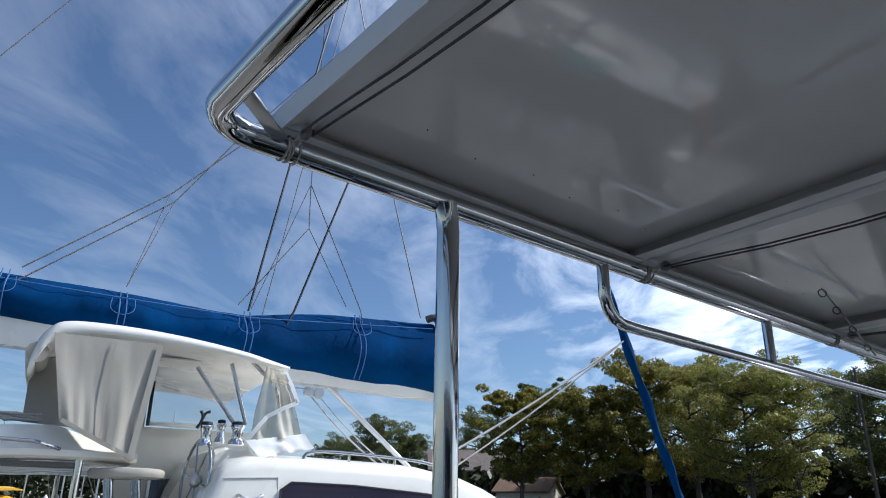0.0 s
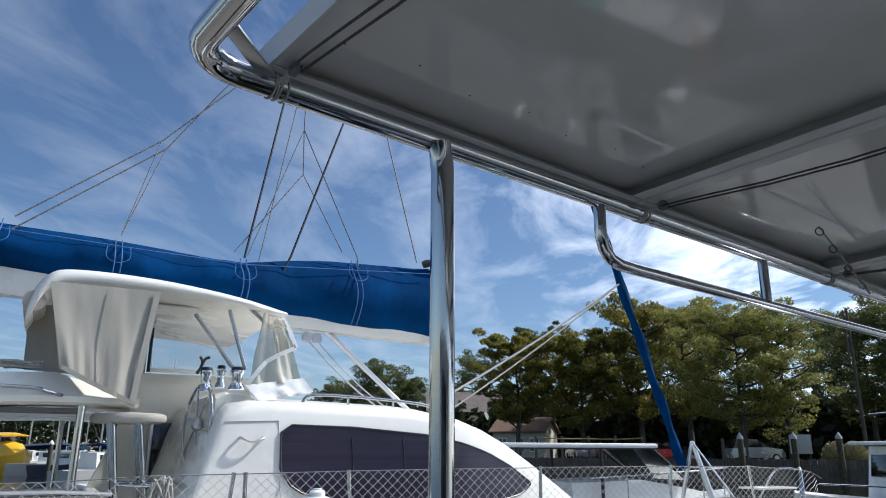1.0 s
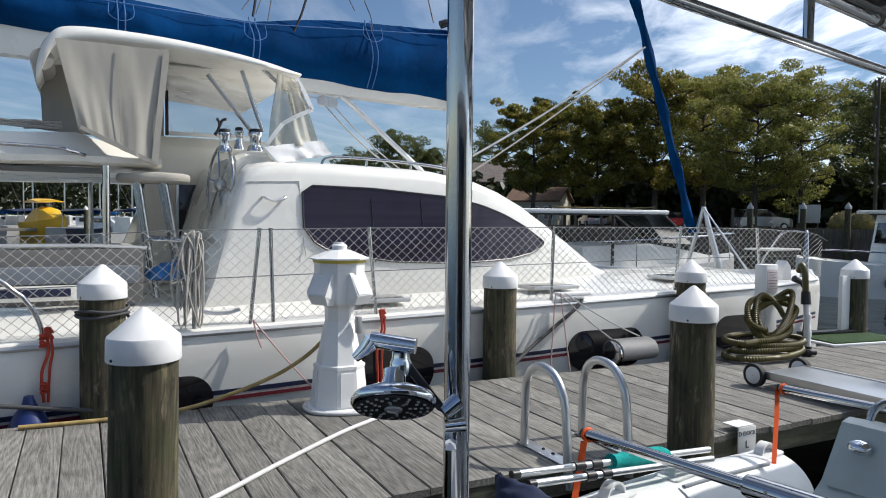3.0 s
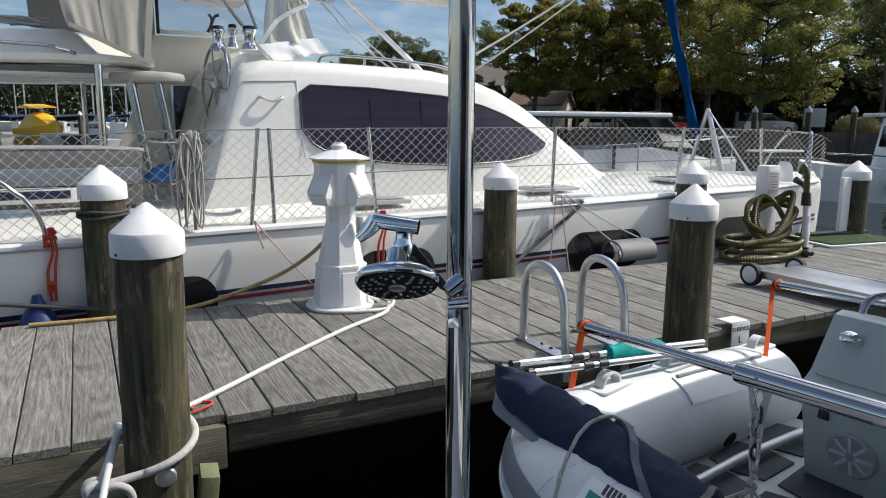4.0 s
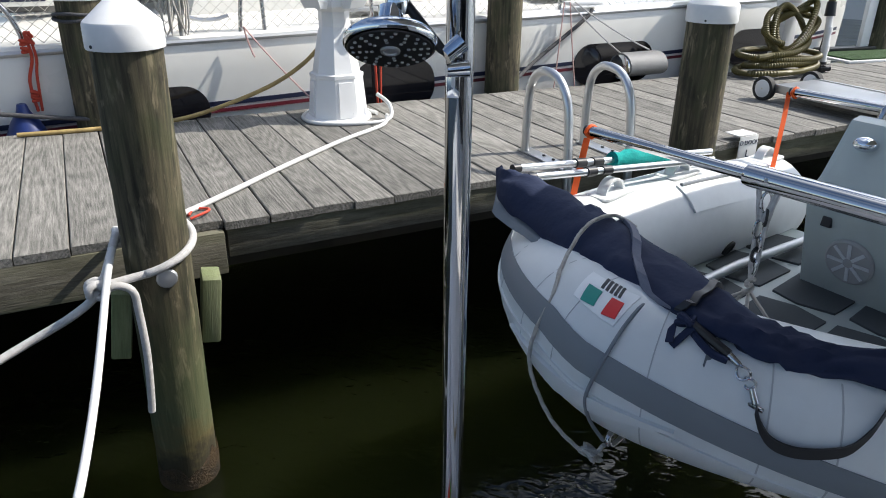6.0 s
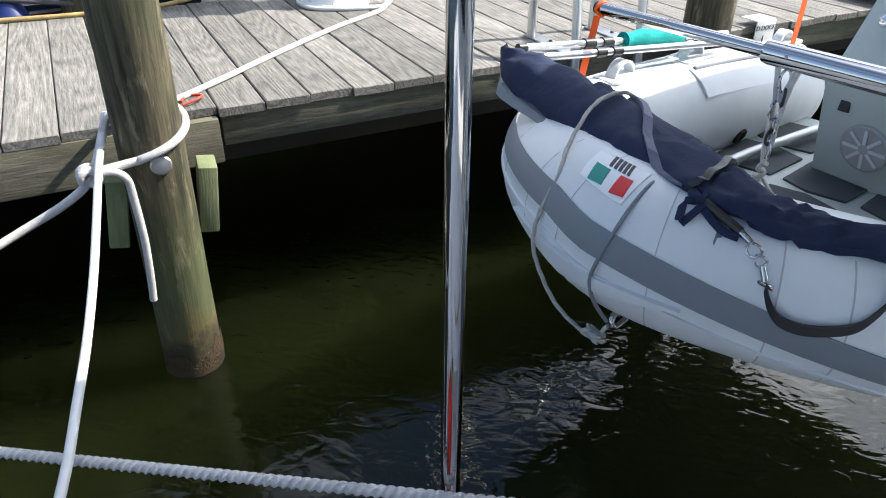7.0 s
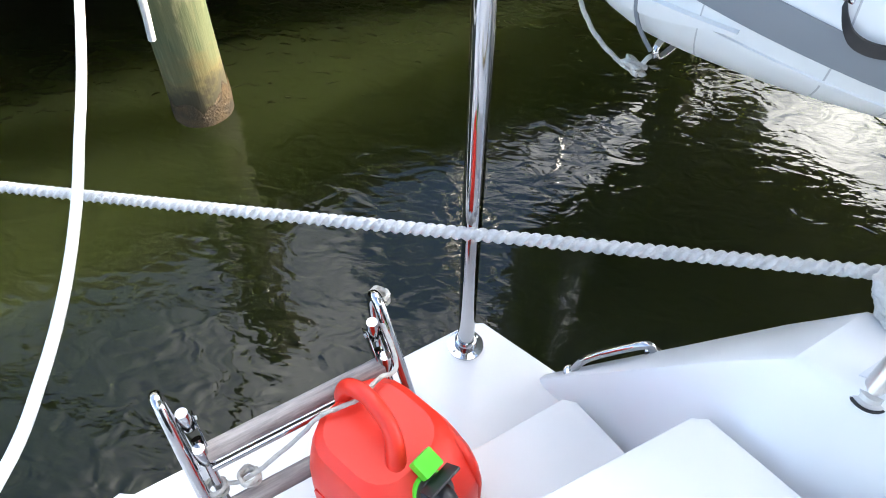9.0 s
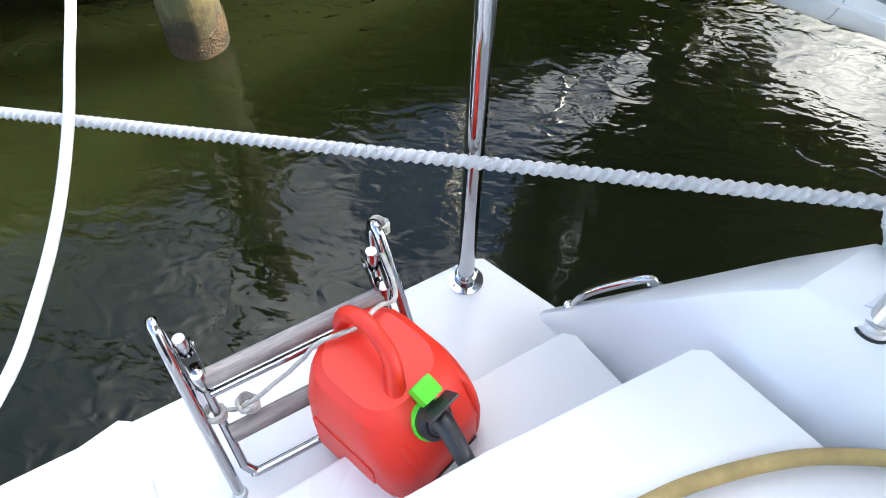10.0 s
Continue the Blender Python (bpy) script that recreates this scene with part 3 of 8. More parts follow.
# added dark sheet below the planks, standing in for shade underneath
part("added_dark_sheet", Geo().box((4.5, 3.35, DECK - 0.038), (18.4, 1.5, 0.006)), CREO, dock)
# unseen board, added to block the bright hull from the water below
part("unseen_rear_blocker", Geo().box((4.5, 4.19, 0.18), (18, 0.03, 0.76), 0.004), CREO, dock)

# ---- pilings ----
def piling(s, v, top, r, lean=(0, 0), bolt=False, cap_scale=1.0, wet=True):
    ob = root("piling", dframe(s, v, SEA), "round timber piling with a white plastic cone cap", "piling", "pilings along the dock")
    cr = r * 1.06 * cap_scale
    tall = 1.48 * cr
    h = top - SEA - tall
    n = 22
    rings = []
    for i in range(17):
        z = -1.2 + (h + 1.2) * i / 16
        rr = r * (1.06 - 0.08 * (z / max(h, 0.1)))
        rings.append([((rr + 0.004 * noise.noise(Vector((k * 1.7, z * 1.3, s * 5)))) * math.cos(2 * math.pi * k / n) + lean[0] * z,
                       (rr + 0.004 * noise.noise(Vector((k * 1.7, z * 1.3, s * 9 + 4)))) * math.sin(2 * math.pi * k / n) + lean[1] * z, z) for k in range(n)])
    part("post", Geo().rings(rings), PILE, ob)
    c = (lean[0] * h, lean[1] * h, h - 0.01)
    part("cap", Geo().lathe([(cr, -0.0), (cr * 1.01, 0.004), (cr * 1.0, tall * 0.41), (cr * 0.97, tall * 0.46), (cr * 0.11, tall * 0.975), (0.004, tall)], c, 40), CAPWHITE, ob, "white conical plastic cap", angle=25)
    for a in (-2.6, 0.5):
        g = Geo().lathe([(0.005, 0), (0.005, 0.003), (0.002, 0.005)], (c[0] + cr * math.cos(a), c[1] + cr * math.sin(a), c[2] + 0.012), 8, Matrix.Rotation(a, 4, "Z") @ Matrix.Rotation(radians(90), 4, "Y"))
        part("cap_screw", g, BLACK, ob)
    if wet:
        prof = []
        for i in range(7):
            z = -0.15 + 0.24 * i / 6
            prof.append([((r * 1.075 + 0.008 * abs(noise.noise(Vector((k * 2.1, z * 30, s))))) * math.cos(2 * math.pi * k / 26) + lean[0] * z,
                          (r * 1.075 + 0.008 * abs(noise.noise(Vector((k * 2.1, z * 30, s + 7))))) * math.sin(2 * math.pi * k / 26) + lean[1] * z, z + (0.11 * noise.noise(Vector((k * 0.9, s, 3))) if i == 6 else 0.0)) for k in range(26)])
        part("tide_growth", Geo().rings(prof), WET, ob, "dark band of barnacles and algae at the waterline")
    return ob


WET = mat("barnacle_growth", (0.085, 0.052, 0.022), 0.6, color2=(0.014, 0.011, 0.007), scale=14, amount=1.0, stain=0.4, stain_scale=9, bump=1.0, bump_scale=90, bump_dist=0.012)
pile_a = piling(0.359, 2.343, 1.642, 0.103, (0.010, -0.048))
g = Geo().lathe([(0.034, 0), (0.034, 0.005), (0.029, 0.010), (0.005, 0.013)], (0.02, -0.142, 0.90), 16, Matrix.Rotation(radians(90), 4, "X"))
part("bolt_head", g, ALU_DULL, pile_a, "galvanised bolt head")
piling(0.31, 4.36, 1.645, 0.122)
piling(2.95, 4.36, 1.61, 0.122)
piling(2.88, 2.44, 1.606, 0.109)
piling(4.87, 4.36, 1.588, 0.122)
piling(7.14, 4.38, 1.551, 0.122)
piling(5.25, 2.44, 1.58, 0.115)
for sx, nm in ((-0.15, 0), (0.145, 1)):
    g = Geo().box((0, 0, 0), (0.065, 0.12, 0.25), 0.008)
    p = dk(0.375 + sx, 2.375 - 0.02 * nm, 0.545)
    single("timber_block", g, BLOCKW, "short greenish timber block bolted beside the piling", "timber block", pose(p.x, p.y, p.z, 0, 9 if nm == 0 else 7, DOCK_TURN - 6), "blocks on the piling")

# ---- own boat: stern ----
OWN_TURN = 40.5
FO = pose(0.125, 1.155, 0, 0, 0, OWN_TURN)   # stern corner; x along the transom to the dock side, -y inboard


def ow(e, gg, z=0.0):
    return FO @ Vector((e, -gg, z))


STERN = 0.115
own = root("own_catamaran", pose(0.125, 1.155, STERN, 0, 0, OWN_TURN), "white catamaran stern with moulded steps and swim platform", "catamaran")
hull = Geo()


def slab(gm, pts, z0, z1, bev=0.012):
    """A solid from an outline in stern coordinates, its top edge rounded."""
    n = len(pts)
    cx, cy = sum(p[0] for p in pts) / n, sum(p[1] for p in pts) / n

    def ring(z, inset):
        out = []
        for x, y in pts:
            d = math.hypot(x - cx, y - cy) or 1
            out.append((x - (x - cx) / d * (inset - 0.011), -(y - (y - cy) / d * (inset - 0.011)), z - STERN))
        return out
    gm.rings([ring(z0, 0), ring(z1 - bev, 0), ring(z1 - bev * 0.3, bev * 0.3), ring(z1, bev)])


slab(hull, [(-1.9, 0.0), (-0.03, -0.004), (0.0, 0.012), (0.07, 0.215), (0.06, 1.6), (-1.9, 1.6)], SEA - 0.3, STERN)
slab(hull, [(-1.3, 0.36), (-0.232, 0.325), (-0.01, 0.325), (0.01, 0.345), (0.03, 0.56), (0.03, 1.6), (-1.3, 1.6)], STERN - 0.05, 0.235)
slab(hull, [(-1.3, 0.50), (-0.345, 0.518), (0.07, 0.543), (0.095, 0.56), (0.135, 0.80), (0.30, 0.95), (0.34, 3.6), (-3.0, 3.6), (-3.0, 0.8)], 0.2, 0.44)
slab(hull, [(-2.4, 0.32), (-1.10, 0.035), (-0.885, -0.012), (-0.862, 0.004), (-0.868, 0.30), (-2.4, 0.9)], STERN - 0.2, STERN + 0.014, 0.01)
part("hull", hull, GEL_OWN, own)
# rising side coaming, from the platform corner forward
cap = Geo()
rings, deck_rings = [], []
for i in range(19):
    gg = 0.207 + 0.075 * i
    eo = 0.068 + 0.85 * (gg - 0.207) - 0.22 * max(0.0, gg - 0.6)
    zt = min(STERN + 0.006 + 1.31 * (gg - 0.207), 0.60 + 0.05 * (gg - 0.6)) - STERN
    ei = eo - min(0.025 + 0.40 * (gg - 0.207), 0.17 + 0.05 * gg)
    eb = min(ei - 0.02, 0.02 + 0.06 * gg)
    rings.append([(eo - 0.03, -gg, SEA - STERN - 0.2), (eo, -gg, zt - 0.03), (eo - 0.006, -gg, zt - 0.008), (eo - 0.02, -gg, zt),
                  (ei, -gg, zt), (ei - 0.012, -gg, zt - 0.006), (ei - 0.02, -gg, zt - 0.02), (eb, -gg, min(zt - 0.03, 0.05)), (eb, -gg, SEA - STERN - 0.2)])
    if gg > 0.62:
        deck_rings.append([(eo - 0.03, -gg, zt - 0.004), (eo - 0.03, -gg, zt + 0.002), (ei + 0.02, -gg, zt + 0.002), (ei + 0.02, -gg, zt - 0.004)])
cap.rings(rings)
part("side_coaming", cap, GEL_OWN, own)
# the boat goes on behind the camera: unseen, added to cut sky fill and darken reflections
part("cockpit_bulkhead", Geo().box((-1.2, -3.0, 1.35 - STERN), (5.6, 0.08, 1.9), 0.02), GEL_OWN, own)
part("cockpit_door", Geo().box((-1.0, -2.94, 1.38 - STERN), (2.6, 0.04, 1.6), 0.01), DARKGLASS, own, "dark glass cockpit door")
part("cockpit_roof", Geo().box((-1.2, -4.1, 2.36 - STERN), (5.8, 2.6, 0.09), 0.03), GEL_OWN, own)
part("nonskid_panel", Geo().rings(deck_rings), NONSKID, own, "grey ribbed non-skid side deck")

# grab handle on the coaming
ga, gb = ow(0.078, 0.255, 0.175), ow(0.185, 0.362, 0.312)
gh = root("grab_handle", pose(*ga), "short polished steel grab handle on the white coaming", "handle")
up = Vector((0.0, 0.0, 0.05))
rel = [Vector((0, 0, -0.012)), Vector((0, 0, 0.022)) + (gb - ga) * 0.04, up + (gb - ga) * 0.2, up + (gb - ga) * 0.8, Vector((0, 0, 0.022)) + (gb - ga) * 0.96, (gb - ga) - Vector((0, 0, 0.012))]
part("bar", Geo().tube(rel, 0.0095, 12, smooth=6), STEEL, gh)
for p in (rel[0], rel[-1]):
    part("foot", Geo().lathe([(0.019, 0), (0.019, 0.004), (0.012, 0.008)], (p.x, p.y, p.z + 0.012), 18), STEEL, gh)

# stern pole
PX, PY = 0.1, 1.08
pole = root("stern_pole", pose(PX, PY, STERN), "polished stainless steel pole with a round deck flange", "pole")
part("tube", Geo().tube([(0, 0, 0), (0.0, 0, 2.30), (-0.003, -0.004, 2.335), (-0.006, -0.012, 2.352)], 0.0195, 32), STEEL, pole)
part("flange", Geo().lathe([(0.043, 0), (0.043, 0.004), (0.027, 0.007), (0.0255, 0.03), (0.0215, 0.034)], (0, 0, 0), 32), STEEL, pole)
for k in range(4):
    a = radians(45 + 90 * k)
    part("screw", Geo().lathe([(0.004, 0), (0.0035, 0.002), (0.001, 0.0025)], (0.034 * math.cos(a), 0.034 * math.sin(a), 0.006), 10), ALU_DULL, pole)

# shower head clipped to the pole
SZ = 1.632
sh = root("shower_head", pose(PX, PY - 0.03, SZ), "chrome hand shower head clipped to the steel pole", "shower head")
fc = Vector((-0.083, -0.03, 0.018))
tilt = Matrix.Rotation(radians(-32), 4, "X") @ Matrix.Rotation(radians(-5), 4, "Y")
part("head_shell", Geo().lathe([(0.058, -0.004), (0.061, 0.0), (0.061, 0.006), (0.057, 0.012), (0.04, 0.020), (0.018, 0.027), (0.016, 0.045), (0.017, 0.050)], fc, 40, tilt), CHROME, sh)
part("face_plate", Geo().lathe([(0.056, -0.0055), (0.0545, -0.007), (0.014, -0.0072)], fc, 40, tilt), BLACK, sh, "black nozzle face")
g = Geo()
for rad, cnt in ((0.024, 8), (0.031, 8), (0.040, 14), (0.049, 20)):
    for k in range(cnt):
        a = 2 * math.pi * k / cnt
        g.lathe([(0.0026, 0), (0.0022, -0.0016)], fc + tilt.to_3x3() @ Vector((rad * math.cos(a), rad * math.sin(a), -0.007)), 6, tilt)
part("nozzles", g, GREYGEL, sh)
part("centre_disc", Geo().lathe([(0.013, -0.0072), (0.0125, -0.010), (0.009, -0.0105), (0.008, -0.0085)], fc, 24, tilt), ALU_DULL, sh, "round grey centre nozzle")
neck = fc + Vector((0.004, 0.030, 0.036))
part("swivel", Geo().lathe([(0.015, 0), (0.016, 0.004), (0.016, 0.018), (0.013, 0.024), (0.013, 0.034)], neck, 20), CHROME, sh)
top = neck + Vector((0.0, 0, 0.036))
part("handle", Geo().tube([top + Vector((-0.045, 0, 0.014)), top + Vector((0.022, 0, 0.006))], 0.0115, 20), CHROME, sh)
part("lever", Geo().tube([top + Vector((-0.042, 0, 0.014)), top + Vector((-0.052, 0.0, 0.0)), top + Vector((-0.068, 0, -0.014))], [0.0135, 0.011, 0.007], 14), CHROME, sh)
part("arm", Geo().tube([neck + Vector((0.01, 0, 0.014)), Vector((-0.02, -0.008, 0.012)), Vector((0.0, 0.0, 0.0))], 0.0065, 12), BLACK, sh)
part("knob", Geo().tube([(-0.014, -0.012, 0.004), (0.006, 0.0, 0.02)], [0.011, 0.013], 18), CHROME, sh)
part("clamp", Geo().tube([(-0.012, -0.016, -0.014), (0.016, -0.006, -0.012)], [0.009, 0.011], 16), CHROME, sh)
part("clip", Geo().box((-0.004, -0.004, -0.034), (0.018, 0.012, 0.036), 0.004), CHROME, sh)

# ---- overhead frame with panels ----
RAIL = 2.47
FR = pose(0.1, 1.09, 0, 0, 0, 46.5)     # x along the rail, -y over the boat


def rf(w, q, z):
    return FR @ Vector((w, -q, z))


arch = root("overhead_frame", pose(0.1, 1.09, RAIL, 0, 0, 46.5), "polished stainless tube frame carrying the overhead panels", "tube frame")
cr = 0.07
pts = [(-0.435, -2.6, 0.10), (-0.435, -0.6, 0.012), (-0.435, -cr, 0)] + [(-0.435 + cr - cr * math.cos(radians(a)), -cr + cr * math.sin(radians(a)), 0) for a in (15, 30, 45, 60, 75, 90)] + [(0.2, 0, 0), (4.2, 0, -0.0)]
part("outer_rail", Geo().tube(pts, 0.0195, 24), STEEL, arch)
part("lower_rail", Geo().tube([(0.412, 0, 0.0), (0.412, 0, -0.03), (0.412, 0, -0.078), (0.421, 0, -0.104), (0.438, 0, -0.121), (0.465, 0, -0.129), (0.52, 0, -0.131), (4.2, 0, -0.128)], 0.0125, 18), STEEL, arch)
part("strut", Geo().tube([(1.085, 0, 0.0), (1.085, 0, -0.127)], 0.0125, 16), STEEL, arch)
part("strut", Geo().tube([(2.3, 0, 0.0), (2.3, 0, -0.127)], 0.0125, 16), STEEL, arch)
part("bracket", Geo().box((-0.358, -0.040, 0.004), (0.165, 0.022, 0.004), 0.001, Matrix.Rotation(math.atan2(0.098, 0.11), 4, "Z")), ALU, arch, "flat steel bracket")
part("far_rail", Geo().tube([(-0.435, -2.6, 0.1), (4.2, -2.6, 0.1)], 0.0195, 12), STEEL, arch)


def panel(w0, w1, q0, q1, z):
    """A framed solar panel seen from below: channel frame, backsheet."""
    p = rf(w0, q0, z)
    ob = root("solar_panel", pose(p.x, p.y, p.z, -2.2, 0, 46.5), "overhead solar panel, grey underside in a pale metal frame", "solar panel", "overhead panels")
    W, Q = w1 - w0, q1 - q0
    part("backsheet", Geo().box((W / 2, -Q / 2, 0.032), (W - 0.006, Q - 0.006, 0.006)), BACKSHEET, ob, "glossy grey backsheet")
    for c, s in (((W / 2, -0.002, 0.018), (W, 0.004, 0.04)), ((W / 2, -Q + 0.002, 0.018), (W, 0.004, 0.04)), ((0.002, -Q / 2, 0.018), (0.004, Q - 0.008, 0.04)), ((W - 0.002, -Q / 2, 0.018), (0.004, Q - 0.008, 0.04))):
        part("frame_side", Geo().box(c, s, 0.001), PANEL_WHITE, ob)
    for c, s in (((W / 2, -0.02, 0.0), (W - 0.008, 0.032, 0.003)), ((W / 2, -Q + 0.026, 0.0), (W - 0.008, 0.044, 0.003)), ((0.02, -Q / 2, 0.0), (0.032, Q - 0.08, 0.003)), ((W - 0.02, -Q / 2, 0.0), (0.032, Q - 0.08, 0.003))):
        part("frame_flange", Geo().box(c, s, 0.001), PANEL_WHITE, ob)
    for i in range(7):
        g = Geo().lathe([(0.0014, 0), (0.0014, -0.001), (0.0006, -0.0015)], (0.08 + i * (W - 0.16) / 6, -0.10 - 0.02 * (i % 2), 0.029), 6)
        part("rivet", g, BLACK, ob)
    return ob


panel(-0.335, 0.515, -0.005, 2.45, RAIL + 0.012)
panel(0.5185, 1.447, -0.005, 2.45, RAIL + 0.012)
panel(1.4505, 2.38, -0.005, 2.45, RAIL + 0.012)
# the last two are out of view, added to keep sun off the dinghy
panel(2.3835, 3.31, -0.005, 2.45, RAIL + 0.012)
panel(3.3135, 4.24, -0.005, 2.45, RAIL + 0.012)


def cord_pair(w):
    m = rf(w, 0.06, RAIL)
    ob = root("control_line", pose(m.x, m.y, m.z, 0, 0, 46.5), "pair of dark thin cords through a small block", "rope", "cords under the panels")
    for d in (-0.008, 0.010):
        part("cord", Geo().tube([(d * 0.5, -0.012, 0), (d, -0.05, -0.004), (d, -0.6, -0.010), (d, -2.3, 0.10)], 0.0019, 8, smooth=4), ROPED, ob)
    part("block", Geo().lathe([(0.009, -0.005), (0.0115, -0.003), (0.0115, 0.003), (0.009, 0.005)], (0, 0, 0.0), 16, Matrix.Rotation(radians(90), 4, "Y")), MESHGREY, ob, "small dark pulley block")
    part("block_strap", Geo().box((0, 0.012, 0.0), (0.006, 0.034, 0.008), 0.001), ALU_DULL, ob)
    lash = [Vector((0.004 * math.sin(i * 2.1), 0.02 + 0.0055 * i, -0.004 + 0.004 * math.cos(i * 2.7))) for i in range(8)]
    part("lashing", Geo().tube(lash, 0.0022, 7, smooth=3), ROPEG, ob)
    wrap = [Vector((-0.010 + 0.0006 * i + 0.003 * math.sin(i * 0.37), 0.06 + 0.0205 * math.cos(i * 0.6), 0.0205 * math.sin(i * 0.6))) for i in range(42)]
    part("rail_wrap", Geo().tube(wrap, 0.0014, 7, smooth=3), ROPEG, ob)
    part("wrap_tail", Geo().tube([Vector((0.01, 0.05, -0.021)), Vector((0.022, 0.045, -0.026)), Vector((0.034, 0.048, -0.022))], 0.0014, 6, smooth=3), ROPEG, ob)
    return ob


cord_pair(-0.312)
cord_pair(0.548)
cord_pair(1.47)

# fishing rod under the second panel
ra, rb = rf(0.96, 0.20, RAIL + 0.004), rf(1.62, 0.06, RAIL - 0.035)
rod = root("fishing_rod", pose(*ra), "thin dark fishing rod tip with line guides", "fishing rod")
part("blank", Geo().tube([(0, 0, 0), rb - ra], [0.0016, 0.004], 8), BLACK, rod)
for t in (0.0, 0.22, 0.5, 0.8):
    c = (rb - ra) * t
    part("guide", Geo().tube([c + Vector((0.009 * math.cos(a), 0.0, -0.011 + 0.009 * math.sin(a))) for a in np.linspace(0, 2 * math.pi, 14)[:-1]], 0.0014, 6, closed=True), BLACK, rod)

# ---- boarding ladder, folded up on the platform ----
lad = root("boarding_ladder", pose(*ow(-0.715, 0.25, STERN), 0, 0, OWN_TURN), "folded stainless boarding ladder with grey wooden rungs", "ladder")
for x in (0.0, 0.43):
    part("side_loop", Geo().tube([(x, 0.0, 0.0), (x, 0.07, 0.13), (x, 0.15, 0.27), (x, 0.192, 0.337), (x, 0.212, 0.347), (x, 0.226, 0.33), (x, 0.228, 0.28), (x, 0.216, 0.18), (x, 0.205, 0.0)], 0.0115, 14, smooth=6), STEEL, lad)
    part("inner_rail", Geo().tube([(x + (0.03 if x == 0 else -0.03), 0.03, 0.05), (x + (0.03 if x == 0 else -0.03), 0.155, 0.26)], 0.0095, 12), STEEL, lad)
    for k, (yy, zz) in enumerate(((0.175, 0.275), (0.13, 0.215))):
        xx = x + (0.028 if x == 0 else -0.028)
        part("hinge_tube", Geo().lathe([(0.0125, 0), (0.0125, 0.05), (0.011, 0.053)], (xx, yy, zz), 18), STEEL, lad)
        part("hinge_pin", Geo().cyl((xx - 0.019, yy, zz + 0.018), (xx + 0.019, yy, zz + 0.018), 0.0045, 0.0045, 10), ALU_DULL, lad)
    for dx in (-0.0145, 0.0145):
        part("hinge_plate", Geo().box((xx + dx, 0.1525, 0.258), (0.003, 0.105, 0.026), 0.001, Matrix.Rotation(radians(53), 4, "X")), STEEL, lad)
    part("foot", Geo().lathe([(0.015, 0.0), (0.015, 0.006), (0.012, 0.012)], (x, 0.0, 0.0), 18), ALU_DULL, lad)
part("cross_bar", Geo().tube([(0.03, 0.03, 0.05), (0.045, 0.015, 0.035), (0.07, 0.012, 0.032), (0.36, 0.012, 0.032), (0.385, 0.015, 0.035), (0.40, 0.03, 0.05)], 0.0095, 12, smooth=4), STEEL, lad)
for yy, zz in ((0.133, 0.235), (0.065, 0.125)):
    part("rung", Geo().tube([(0.035, yy, zz), (0.395, yy, zz)], 0.019, 16), TEAK, lad, "weathered grey wooden rung")
part("spreader", Geo().tube([(0.035, 0.112, 0.212), (0.395, 0.112, 0.212)], 0.008, 10), STEEL, lad)
lash = root("lashing_line", pose(*ow(-0.69, 0.25, STERN)), "thin white cord lashing the fuel can to the ladder", "rope")
mo = pose(0, 0, 0, 0, 0, OWN_TURN).to_3x3()
CAN_AT = pose(*ow(-0.395, 0.305, STERN + 0.002), 0, 0, -32) @ Matrix.Scale(1.09, 4)
over_can = [CAN_AT @ Vector(p) - ow(-0.69, 0.25, STERN) for p in ((-0.140, -0.085, 0.235), (-0.115, -0.045, 0.292), (-0.085, 0.01, 0.306), (-0.088, 0.06, 0.303), (-0.095, 0.11, 0.284))]
part("cord", Geo().tube([mo @ Vector((0.0, 0.11, 0.165)), mo @ Vector((0.05, 0.085, 0.165))] + over_can + [mo @ Vector((0.405, 0.222, 0.315))], 0.0042, 10, smooth=8, lobes=3, twist=0.5), ROPEG, lash)
for cx, cy, cz in ((0.0, 0.10, 0.16), (0.06, 0.085, 0.165), (0.420, 0.226, 0.318)):
    kn = [Vector((cx + 0.018 * math.cos(i * 1.3), cy + 0.018 * math.sin(i * 1.3), cz + 0.012 * math.sin(i * 0.9))) for i in range(12)]
    part("knot", Geo().tube([mo @ p for p in kn], 0.0044, 8, smooth=4, lobes=3, twist=0.5), ROPEG, lash)

# ---- red fuel can ----
can = root("fuel_can", pose(*ow(-0.395, 0.305, STERN + 0.002), 0, 0, -32), "red plastic fuel can with green cap and black spout", "fuel can")
can.matrix_world = CAN_AT


def sq_ring(w, d, z, r, cx=0.0, cy=0.0):
    return [(cx + x, cy + y, z) for x, y in rrect(-w / 2, -d / 2, w / 2, d / 2, r, 5)]


body = [sq_ring(0.22, 0.17, 0.0, 0.03), sq_ring(0.25, 0.20, 0.012, 0.05), sq_ring(0.264, 0.216, 0.05, 0.052), sq_ring(0.264, 0.216, 0.10, 0.054), sq_ring(0.259, 0.211, 0.106, 0.052),
        sq_ring(0.264, 0.216, 0.112, 0.055), sq_ring(0.260, 0.216, 0.19, 0.062), sq_ring(0.254, 0.214, 0.215, 0.07, -0.004), sq_ring(0.225, 0.198, 0.256, 0.07, -0.014), sq_ring(0.205, 0.182, 0.274, 0.065, -0.020), sq_ring(0.165, 0.15, 0.288, 0.055, -0.028), sq_ring(0.05, 0.05, 0.290, 0.02, -0.035)]
part("body", Geo().rings(body), RED, can, angle=24)
part("embossed_panel", Geo().prism(rrect(-0.085, 0.05, 0.06, 0.165, 0.012), 1, -0.1105, -0.105), RED, can)
part("handle_root", Geo().ell((0.045, -0.034, 0.246), (0.042, 0.030, 0.034), 20, 10), RED, can)
